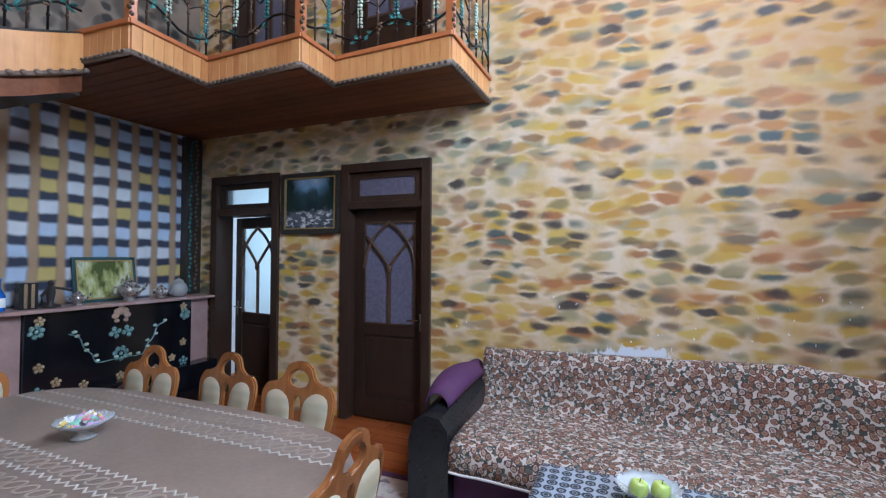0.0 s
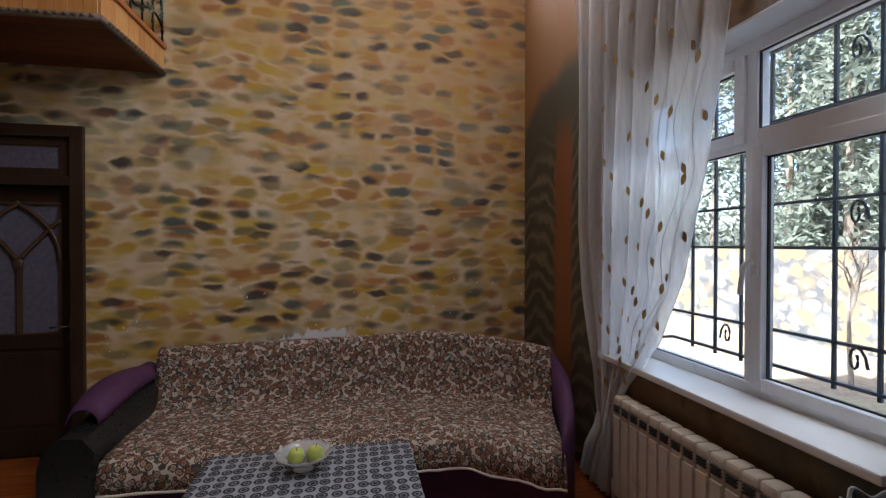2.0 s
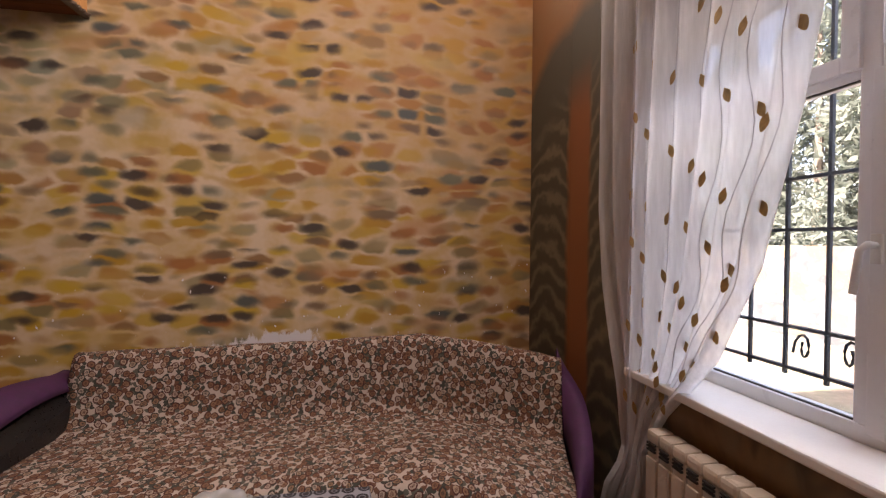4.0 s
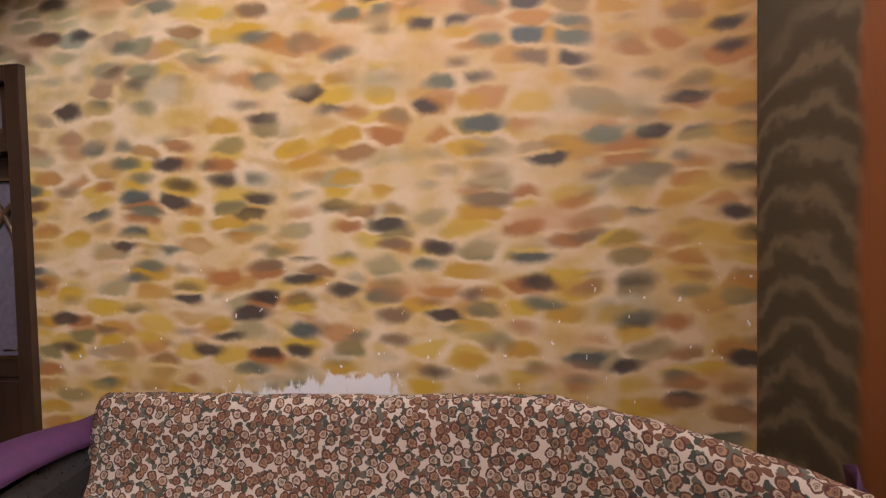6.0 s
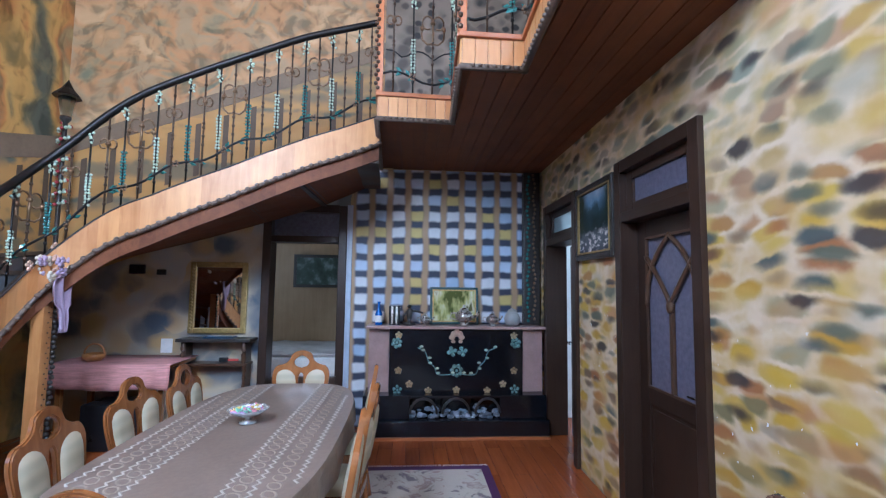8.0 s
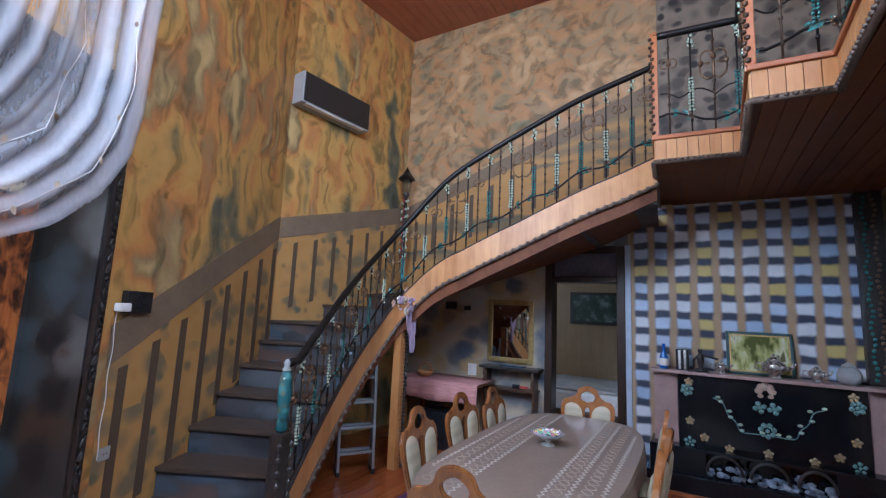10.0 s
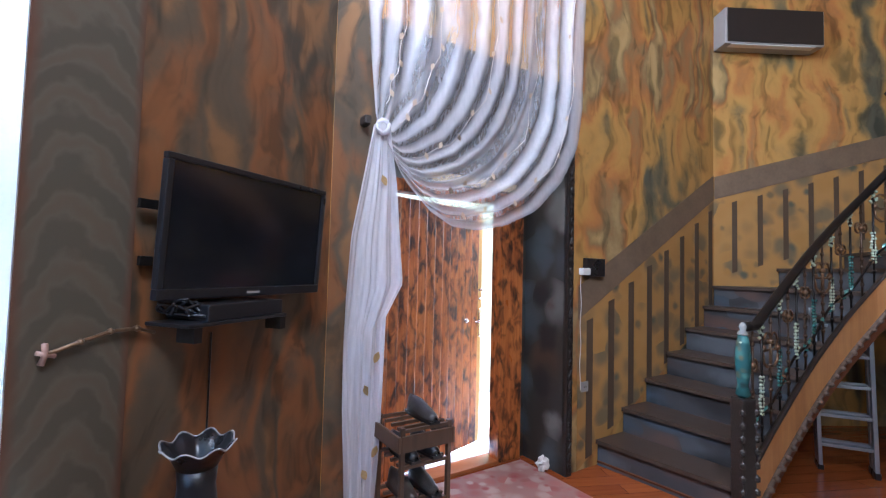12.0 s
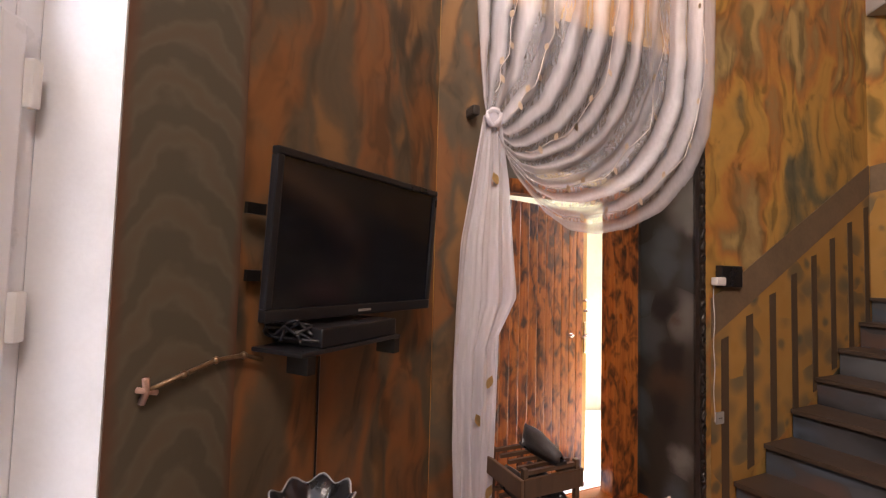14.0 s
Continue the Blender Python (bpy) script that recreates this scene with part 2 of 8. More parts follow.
M = {}
CREAM = (0.74, 0.60, 0.40)
M["stone_wall"] = cobbles("painted_stone_wall")
M["stone_wall_west"] = stones("painted_stone_wall_blue", 0, (0.34, 0.27), (0.50, 0.42, 0.30),
                              [(0.10, 0.13, 0.17), (0.50, 0.36, 0.16), (0.08, 0.11, 0.16), (0.42, 0.42, 0.40), (0.45, 0.30, 0.12)], shift=(0, 0.3, 0.2))
M["upper_west"] = flames("orange_blue_cloud_wall", [(0.156, 0.168, 0.114), (0.324, 0.252, 0.138), (0.528, 0.24, 0.078), (0.3, 0.264, 0.168), (0.48, 0.252, 0.096), (0.528, 0.36, 0.192)], 0, 1.5, 2.3, 0.7)
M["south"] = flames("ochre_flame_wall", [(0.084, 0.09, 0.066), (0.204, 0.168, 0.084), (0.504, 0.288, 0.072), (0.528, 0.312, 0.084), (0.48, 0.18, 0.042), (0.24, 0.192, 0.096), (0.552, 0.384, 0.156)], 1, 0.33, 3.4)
# palette darkened throughout to stand for the little light this wall gets
M["tv_wall"] = flames("shaded_flame_wall", [(0.0375, 0.04, 0.0312), (0.075, 0.0625, 0.0438), (0.188, 0.0875, 0.0312), (0.237, 0.0875, 0.0225), (0.1, 0.075, 0.0438), (0.0688, 0.06, 0.04), (0.25, 0.125, 0.0438)], 1, 0.33, 4.2)
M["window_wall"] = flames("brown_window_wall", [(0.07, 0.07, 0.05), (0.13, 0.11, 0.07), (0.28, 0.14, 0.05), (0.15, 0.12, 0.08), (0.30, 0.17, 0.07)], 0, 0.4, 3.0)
M["dado"] = stones("ochre_spotted_dado", 1, (0.17, 0.15), (0.45, 0.255, 0.075), [(0.12, 0.12, 0.085), (0.42, 0.23, 0.06), (0.15, 0.125, 0.075)], soft=(0.1, 0.38))
M["leopard"] = stones("grey_spotted_wall", 0, (0.15, 0.14), (0.24, 0.195, 0.15), [(0.025, 0.022, 0.02), (0.035, 0.03, 0.025), (0.16, 0.125, 0.09)], soft=(0.22, 0.42))
M["band"] = plain("brown_painted_band", (0.17, 0.12, 0.075), 0.6, vary=0.25, scale=4)
M["dado_stripe"] = plain("dark_dado_stripe", (0.09, 0.06, 0.036), 0.6)
M["white_paint"] = plain("white_plaster", (0.72, 0.73, 0.74), 0.6, vary=0.06)
M["side_wall"] = plain("side_room_plaster", (0.7, 0.69, 0.66), 0.7, vary=0.08)
M["upvc"] = plain("white_window_plastic", (0.80, 0.82, 0.85), 0.3, vary=0.04, bump=0.03)
M["floor"] = None
k = Nodes("orange_laminate_floor")
v = k.coords((1, 1, 1))
brick = k.n("TexBrick", Vector=k.coords((1, 1, 1), (0, 0, 0), (0, 0, 0)), Scale=1.0)
for key, val in (("Brick Width", 1.25), ("Row Height", 0.13), ("Mortar Size", 0.0015), ("Color1", (0.34, 0.095, 0.022, 1)), ("Color2", (0.26, 0.065, 0.016, 1)), ("Mortar", (0.10, 0.025, 0.01, 1))):
    k.put(brick, key, val)
gr, _ = k.noise(k.coords((2, 30, 1)), 1.0, 5, 0.6, 0.5)
k.set("Base Color", k.mix(0.5, brick.outputs[0], k.ramp(gr, [(0.3, (0.5, 0.42, 0.38)), (0.7, (1, 1, 1))]), "MULTIPLY"))
k.set("Roughness", k.math("MULTIPLY_ADD", gr, 0.14, 0.16))
k.bump(gr, 0.05, 0.002)
M["floor"] = k.m
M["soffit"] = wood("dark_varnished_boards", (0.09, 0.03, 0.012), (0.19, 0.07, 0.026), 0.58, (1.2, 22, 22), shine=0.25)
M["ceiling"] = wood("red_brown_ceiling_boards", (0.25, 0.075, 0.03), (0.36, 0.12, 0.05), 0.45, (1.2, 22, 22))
M["pine"] = wood("honey_pine", (0.37, 0.155, 0.042), (0.60, 0.315, 0.11), 0.4, (18, 18, 2.0))
M["pine_rail"] = wood("red_pine_rail", (0.30, 0.09, 0.025), (0.42, 0.15, 0.045), 0.35, (2, 18, 18))
M["rope"] = plain("carved_grey_rope", (0.12, 0.085, 0.062), 0.5, vary=0.5, scale=30)
M["door_dark"] = wood("dark_brown_door", (0.024, 0.0125, 0.008), (0.048, 0.027, 0.017), 0.4, (26, 26, 2.2), shine=0.38)
M["door_bead"] = wood("brown_door_bead", (0.05, 0.026, 0.014), (0.10, 0.055, 0.03), 0.32, (26, 26, 2.2))
k = Nodes("burnt_pine_door")
own = k.n("ObjectInfo").outputs["Random"]
shift = k.n("CombineXYZ", X=k.math("MULTIPLY", own, 31.0), Y=0.0, Z=k.math("MULTIPLY", own, 17.0))
vadd = k.n("VectorMath")
k.put(vadd, "0", k.coords((15, 15, 8)))
k.put(vadd, "1", shift.outputs[0])
f, _ = k.noise(vadd.outputs[0], 1.0, 2.5, 0.55, 0.5)
g, _ = k.noise(k.coords((60, 60, 3)), 1.0, 4)
burn = k.ramp(f, [(0.44, (0, 0, 0)), (0.55, (0.55, 0.55, 0.55)), (0.66, (1, 1, 1))])
pineg = k.ramp(g, [(0.3, (0.33, 0.09, 0.02)), (0.7, (0.53, 0.185, 0.042))])
k.set("Base Color", k.mix(burn, pineg, (0.045, 0.016, 0.009)))
k.set("Roughness", k.math("MULTIPLY_ADD", f, 0.2, 0.22))
k.set("Coat Weight", 0.3)
k.set("Coat Roughness", 0.2)
k.bump(g, 0.2, 0.003)
M["burnt"] = k.m
M["door_edge"] = wood("yellow_door_edge", (0.50, 0.30, 0.06), (0.66, 0.45, 0.13), 0.4, (26, 26, 2))
M["niche"] = stones("dark_niche_paint", 0, (0.24, 0.3), (0.036, 0.032, 0.025), [(0.016, 0.015, 0.014), (0.06, 0.075, 0.08), (0.19, 0.19, 0.175), (0.03, 0.028, 0.024), (0.075, 0.04, 0.02)], soft=(0.2, 0.55))
M["black_carved"] = plain("black_carved_wood", (0.025, 0.02, 0.017), 0.35, vary=0.5, scale=30, bump=0.5)
M["chair_wood"] = wood("glossy_oak", (0.155, 0.055, 0.014), (0.32, 0.13, 0.035), 0.22, (20, 20, 3), coat=0.5)
M["chair_cloth"] = stones("cream_floral_cloth", 0, (0.06, 0.07), (0.56, 0.50, 0.36), [(0.34, 0.33, 0.24), (0.52, 0.46, 0.33), (0.40, 0.34, 0.22)], soft=(0.15, 0.5), strength=0.6)
M["cloth"] = plain("taupe_tablecloth", (0.20, 0.148, 0.115), 0.44, vary=0.25, scale=5, coat=0.2)
M["lace"] = plain("white_lace_strip", (0.40, 0.35, 0.30), 0.7, vary=0.15, scale=60)
M["lace2"] = plain("tan_lace_loop", (0.29, 0.23, 0.18), 0.7)
M["purple"] = plain("purple_velvet", (0.065, 0.017, 0.072), 0.75, vary=0.3, scale=16)
M["sofa_black"] = plain("black_faux_leather", (0.011, 0.011, 0.013), 0.3, vary=0.2, scale=40)
M["hem"] = plain("white_hem", (0.75, 0.72, 0.68), 0.8)
M["black_metal"] = plain("black_wrought_iron", (0.018, 0.016, 0.015), 0.38, metal=0.6, vary=0.3, scale=30)
M["bronze"] = plain("antique_bronze", (0.20, 0.13, 0.075), 0.38, metal=0.7, vary=0.4, scale=40)
M["turquoise"] = plain("turquoise_glaze", (0.06, 0.17, 0.155), 0.18, vary=0.7, scale=22, coat=0.6)
M["pale_bead"] = plain("pale_green_beads", (0.42, 0.50, 0.38), 0.25, vary=0.4, scale=50)
M["step_paint"] = stones("blue_grey_step_paint", 1, (0.26, 0.17), (0.05, 0.05, 0.055), [(0.010, 0.010, 0.012), (0.055, 0.085, 0.12), (0.11, 0.06, 0.042), (0.10, 0.11, 0.125), (0.02, 0.02, 0.022)], soft=(0.1, 0.6))
M["tread"] = plain("brown_worn_tread", (0.055, 0.038, 0.028), 0.42, vary=0.4, scale=6)
M["gold"] = plain("gilded_frame", (0.40, 0.29, 0.11), 0.35, metal=0.75, vary=0.35, scale=40, bump=0.4)
M["chrome"] = plain("chrome", (0.7, 0.7, 0.7), 0.18, metal=1.0, vary=0.05, bump=0)
M["alu"] = plain("grey_aluminium", (0.42, 0.48, 0.55), 0.35, metal=0.8, vary=0.1, grain=(30, 30, 1))
M["white_plastic"] = plain("white_plastic", (0.72, 0.72, 0.70), 0.35, vary=0.05)
M["grey_plastic"] = plain("grey_plastic", (0.33, 0.32, 0.31), 0.4, vary=0.06)
M["black_plastic"] = plain("black_plastic", (0.012, 0.012, 0.014), 0.3, vary=0.1)
M["radiator"] = plain("cream_radiator_enamel", (0.60, 0.55, 0.47), 0.3, vary=0.05)
M["dark_slot"] = plain("dark_slot", (0.03, 0.03, 0.03), 0.6)
k = Nodes("television_screen")
k.set("Base Color", (0.006, 0.007, 0.010, 1))
k.set("Roughness", 0.13)
M["screen"] = k.m
k = Nodes("mirror_glass")
k.set("Base Color", (0.75, 0.77, 0.76, 1))
k.set("Metallic", 1.0)
k.set("Roughness", 0.03)
M["mirror"] = k.m


def glass(name, c, rough=0.0):
    k = Nodes(name)
    k.set("Base Color", (*c, 1))
    k.set("Roughness", rough)
    k.set("Transmission Weight", 1.0)
    k.set("IOR", 1.1)
    k.m.blend_method = "BLEND"
    return k.m


M["glass"] = glass("window_glass", (0.97, 0.99, 1.0))
M["crystal"] = glass("crystal", (0.93, 0.95, 0.96), 0.08)
M["crystal"].node_tree.nodes["Principled BSDF"].inputs["IOR"].default_value = 1.3
M["crystal"].node_tree.nodes["Principled BSDF"].inputs["Transmission Weight"].default_value = 0.72
M["frosted"] = glass("frosted_glass", (0.85, 0.92, 0.92), 0.5)
k = Nodes("purple_grey_pane")
f, _ = k.noise(k.coords((1, 1, 1)), 30, 3)
k.set("Base Color", k.ramp(f, [(0.3, (0.10, 0.095, 0.14)), (0.7, (0.16, 0.15, 0.20))]))
k.set("Roughness", 0.3)
M["purple_pane"] = k.m


def sheer(name, c, clear=0.35, stripes=0.0, through_=0.5):
    """Thin cloth that lets part of the light through; stripes: woven bands that are denser, so many to the metre along the UV map."""
    k = Nodes(name)
    f, _ = k.noise(k.coords((60, 60, 6)), 1.0, 3)
    col = k.ramp(f, [(0.3, tuple(x * 0.86 for x in c)), (0.7, c)])
    mix = k.n("MixShader", Fac=through_)
    k.put(mix, "1", k.n("BsdfDiffuse", Color=col).outputs[0])
    k.put(mix, "2", k.n("BsdfTranslucent", Color=col).outputs[0])
    amount = clear
    if stripes:
        uv = k.n("SeparateXYZ", Vector=k.coords((1, 1, 1), which="UV"))
        wob, _ = k.noise(k.coords((3, 1, 1), which="UV"), 1.0, 2)
        band = k.math("SINE", k.math("MULTIPLY", k.math("MULTIPLY_ADD", wob, 0.05, uv.outputs[1]), stripes * 2 * math.pi))
        amount = k.ramp(k.math("MULTIPLY_ADD", band, 0.5, 0.5), [(0.2, (clear * 0.7,) * 3), (0.8, (min(1, clear * 1.2),) * 3)])
    last = k.n("MixShader", Fac=amount)
    k.put(last, "1", mix.outputs[0])
    k.put(last, "2", k.n("BsdfTransparent").outputs[0])
    k.t.links.new(last.outputs[0], k.t.nodes["Material Output"].inputs[0])
    return k.m


M["sheer"] = sheer("white_sheer_curtain", (0.93, 0.94, 0.96), 0.10, 0.0, 0.64)
M["voile"] = sheer("lilac_white_voile", (0.90, 0.89, 0.94), 0.6, 11.8, 0.35)
M["voile_gathered"] = sheer("gathered_lilac_white_voile", (0.90, 0.89, 0.94), 0.22, 0.0, 0.35)
M["gold_leaf"] = plain("gold_leaf_embroidery", (0.50, 0.35, 0.15), 0.5, vary=0.2, scale=80)
M["silver_stem"] = plain("silver_thread", (0.60, 0.60, 0.64), 0.5)
M["satin"] = plain("satin_embroidery", (0.50, 0.45, 0.42), 0.35)

# ---------------------------------------------------------------- mesh helpers


def ring_box(bm, x0, y0, z0, x1, y1, z1, m=None, bevel=0.0):
    """A box between two corners, by m if given; bevelled edges."""
    r = bmesh.ops.create_cube(bm, size=1)
    vs = r["verts"]
    for v in vs:
        v.co = Vector(((x0 + x1) / 2 + v.co.x * (x1 - x0), (y0 + y1) / 2 + v.co.y * (y1 - y0), (z0 + z1) / 2 + v.co.z * (z1 - z0)))
    if bevel:
        es = list({e for v in vs for e in v.link_edges})
        out = bmesh.ops.bevel(bm, geom=es, offset=bevel, segments=2, affect="EDGES", profile=0.6)
        vs = list({v for f in out["faces"] for v in f.verts} | {v for v in vs if v.is_valid})
    if m is not None:
        bmesh.ops.transform(bm, matrix=m, verts=vs)
    return vs


def boxes(*rows, bevel=0.0, m=None):
    bm = bmesh.new()
    for r in rows:
        ring_box(bm, *r, m=m, bevel=bevel)
    return bm


def prism(poly, z0, z1, bm=None):
    """An upright prism over a polygon of (x, y)."""
    bm = bm or bmesh.new()
    area = sum(a[0] * b[1] - b[0] * a[1] for a, b in zip(poly, poly[1:] + poly[:1]))
    if area < 0:
        poly = poly[::-1]
    lo = [bm.verts.new((x, y, z0)) for x, y in poly]
    hi = [bm.verts.new((x, y, z1)) for x, y in poly]
    bm.faces.new(lo[::-1])
    bm.faces.new(hi)
    for i in range(len(poly)):
        j = (i + 1) % len(poly)
        bm.faces.new((lo[i], lo[j], hi[j], hi[i]))
    return bm


def sweep(points, radius, sides=8, bm=None, closed=False, radii=None, squash=1.0):
    """A tube along points."""
    bm = bm or bmesh.new()
    pts = [Vector(p) for p in points]
    rings = []
    n = len(pts)
    up = Vector((0, 0, 1))
    for i, p in enumerate(pts):
        a = pts[(i - 1) % n] if closed or i else p
        b = pts[(i + 1) % n] if closed or i < n - 1 else p
        d = (b - a).normalized() if (b - a).length else up
        side = d.cross(up)
        side = side.normalized() if side.length > 0.05 else Vector((1, 0, 0))
        nrm = side.cross(d).normalized()
        r = radii[i] if radii else radius
        rings.append([bm.verts.new(p + side * (r * math.cos(2 * math.pi * j / sides)) + nrm * (r * squash * math.sin(2 * math.pi * j / sides))) for j in range(sides)])
    for i in range(n if closed else n - 1):
        q, w = rings[i], rings[(i + 1) % n]
        for j in range(sides):
            bm.faces.new((q[j], q[(j + 1) % sides], w[(j + 1) % sides], w[j]))
    if not closed:
        bm.faces.new(rings[0][::-1])
        bm.faces.new(rings[-1])
    return bm


def lathe(profile, seg=20, at=(0, 0, 0), bm=None, wave=None):
    """A turned shape from (radius, height) pairs."""
    bm = bm or bmesh.new()
    rings = []
    for i, (r, h) in enumerate(profile):
        ring = []
        for j in range(seg):
            a = 2 * math.pi * j / seg
            rr, hh = r, h
            if wave and i >= wave[0]:
                rr, hh = r * (1 + wave[1] * math.cos(wave[2] * a)), h + wave[3] * math.cos(wave[2] * a)
            ring.append(bm.verts.new((at[0] + rr * math.cos(a), at[1] + rr * math.sin(a), at[2] + hh)))
        rings.append(ring)
    for q, w in zip(rings, rings[1:]):
        for j in range(seg):
            bm.faces.new((q[j], q[(j + 1) % seg], w[(j + 1) % seg], w[j]))
    bm.faces.new(rings[0][::-1])
    bm.faces.new(rings[-1])
    return bm


def sheet(grid, thick=0.0, bm=None, lengths=False):
    """A cloth or slab from rows of points, with its thickness along the normal; lengths: a UV map in metres along the cloth, or "unit" for shares of each row."""
    bm = bm or bmesh.new()
    vs = [[bm.verts.new(p) for p in row] for row in grid]
    uv = bm.loops.layers.uv.new("UVMap") if lengths else None
    at = {}
    if lengths:
        mid = len(grid[0]) // 2
        across = [0.0]
        for a, b in zip(grid, grid[1:]):
            across.append(across[-1] + (Vector(b[mid]) - Vector(a[mid])).length)
        for r, row in enumerate(grid):
            run = 0.0
            for i, p in enumerate(row):
                run += (Vector(p) - Vector(row[i - 1])).length if i else 0.0
                at[vs[r][i]] = (across[r], i / (len(row) - 1) if lengths == "unit" else run)
    fs = []
    for a, b in zip(vs, vs[1:]):
        for i in range(len(a) - 1):
            fs.append(bm.faces.new((a[i], a[i + 1], b[i + 1], b[i])))
            if lengths:
                for lp in fs[-1].loops:
                    lp[uv].uv = at[lp.vert]
    if thick:
        bm.normal_update()
        bmesh.ops.solidify(bm, geom=fs, thickness=thick)
    return bm


def ball(c, r, bm=None, squash=(1, 1, 1), sub=2):
    bm = bm or bmesh.new()
    out = bmesh.ops.create_icosphere(bm, subdivisions=sub, radius=r)
    for v in out["verts"]:
        v.co = Vector((v.co.x * squash[0] + c[0], v.co.y * squash[1] + c[1], v.co.z * squash[2] + c[2]))
    return bm


def extrude_outline(outline, y0, y1, holes=()):
    """A plate in the x, z plane from an outline, filled round its holes, thick from y0 to y1."""
    bm = bmesh.new()
    es = []
    for loop in (outline, *holes):
        vs = [bm.verts.new((x, y0, z)) for x, z in loop]
        es += [bm.edges.new((a, b)) for a, b in zip(vs, vs[1:] + vs[:1])]
    r = bmesh.ops.triangle_fill(bm, use_beauty=True, use_dissolve=False, edges=es)
    fs = [f for f in r["geom"] if isinstance(f, bmesh.types.BMFace)]
    out = bmesh.ops.extrude_face_region(bm, geom=fs)
    for v in out["geom"]:
        if isinstance(v, bmesh.types.BMVert):
            v.co.y = y1
    bmesh.ops.recalc_face_normals(bm, faces=bm.faces)
    return bm


def finish(name, bm, material, smooth=False):
    bmesh.ops.recalc_face_normals(bm, faces=bm.faces)
    me = bpy.data.meshes.new(name)
    bm.to_mesh(me)
    bm.free()
    if material:
        me.materials.append(material)
    if smooth:
        me.polygons.foreach_set("use_smooth", [True] * len(me.polygons))
    return new(name, me)


def part(name, bm, material, parent, label="", smooth=False):
    ob = finish(name, bm, material, smooth)
    if parent is not None:
        ob.parent = parent
    if label:
        tagged(ob, label)
    return ob


def thing(name, label, category, group="", kind="", m=None):
    ob = new(name)
    ob.empty_display_size = 0.1
    if m is not None:
        ob.matrix_basis = m
    return tagged(ob, label, category, group, kind)


def structure(name, bm, material, label, category="wall", smooth=False):
    return tagged(finish(name, bm, material, smooth), label, category, kind="structure")


def lerp(a, b, t):
    return tuple(p + (q - p) * t for p, q in zip(a, b))


def smooth_line(pts, n):
    """n points on a smooth line through pts (2 or 3 numbers each)."""
    pts = [Vector(p if len(p) == 3 else (*p, 0)) for p in pts]
    ext = [pts[0] * 2 - pts[1], *pts, pts[-1] * 2 - pts[-2]]
    out = []
    for i in range(n):
        t = i / (n - 1) * (len(pts) - 1)
        k_ = min(int(t), len(pts) - 2)
        f_ = t - k_
        p0, p1, p2, p3 = ext[k_:k_ + 4]
        out.append(0.5 * ((2 * p1) + (p2 - p0) * f_ + (2 * p0 - 5 * p1 + 4 * p2 - p3) * f_ ** 2 + (3 * p1 - p0 - 3 * p2 + p3) * f_ ** 3))
    return out


# ---------------------------------------------------------------- the shell
HI = 5.9
WN, WW, WE = 3.465, -4.43, 2.10
TA, TB = Vector((2.10, 0.767)), Vector((1.44, -0.445))
C1, C2 = Vector((-2.36, -2.154)), Vector((-4.43, -1.89))
DS = (C1 - TB).normalized()          # along the entrance wall, away from the window
NS = Vector((DS.y, -DS.x))           # out of the room
NS = NS if NS.y < 0 else -NS


def along(p, q, s, off=0.0):
    """The place s metres from p towards q, off metres out of the room."""
    d = (Vector(q) - Vector(p)).normalized()
    o = Vector((-d.y, d.x))
    mid = Vector((-1.2, 1.2))
    if (Vector(p) - mid).dot(o) < 0:
        o = -o
    return Vector(p) + d * s + o * off


def wall(p, q, z0, z1, t, openings=()):
    """A wall from p to q, t thick to the outside, with openings (s0, s1, z0, z1)."""
    bm = bmesh.new()
    length = (Vector(q) - Vector(p)).length
    cuts = sorted({0.0, length, *[o[0] for o in openings], *[o[1] for o in openings]})
    for a, b in zip(cuts, cuts[1:]):
        spans = [(z0, z1)]
        for s0, s1, h0, h1 in openings:
            if a >= s0 - 1e-6 and b <= s1 + 1e-6:
                spans = [x for lo, hi in spans for x in ((lo, min(hi, h0)), (max(lo, h1), hi)) if x[1] - x[0] > 1e-4]
        for lo, hi in spans:
            poly = [tuple(along(p, q, a)), tuple(along(p, q, b)), tuple(along(p, q, b, t)), tuple(along(p, q, a, t))]
            prism(poly, lo, hi, bm)
    bmesh.ops.remove_doubles(bm, verts=bm.verts, dist=1e-5)
    return bm


# floor and outside ground
structure("floor", prism([(WW, WN), (WE, WN), (WE, 0.767), tuple(TB), tuple(C1), tuple(C2)], -0.12, 0.0), M["floor"], "glossy orange laminate plank floor", "floor")
# north wall: two doors below, two above
NA, NB = (WW, WN), (WE + 0.25, WN)
D0, D1 = (-4.16, -3.22), (-2.41, -1.475)
# the last, high opening is unseen, added for the north fill lamp
structure("wall_north", wall(NA, NB, 0, HI, 0.22, [(D0[0] - WW, D0[1] - WW, 0, 2.45), (D1[0] - WW, D1[1] - WW, 0, 2.45),
                                                   (0.55, 1.4, 3.08, 5.3), (2.02, 2.95, 3.08, 5.3), (4.63, 6.23, 3.95, 5.55)]),
          M["stone_wall"], "wall airbrushed with ochre and grey stones")
structure("wall_west", wall((WW, WN + 0.22), (WW, C2.y - 0.2), 0, 3.0, 0.2, [(WN + 0.22 - 1.235, WN + 0.22 - 0.31, 0, 2.45)]), M["stone_wall_west"], "wall airbrushed with blue-grey stones")
structure("wall_west_gallery", wall((WW, WN + 0.22), (WW, 1.62), 3.0, HI, 0.2), M["leopard"], "dark spotted gallery wall")
structure("wall_west_upper", wall((WW, 1.62), (WW, C2.y - 0.2), 3.0, HI, 0.2), M["upper_west"], "upper wall sprayed orange and blue")
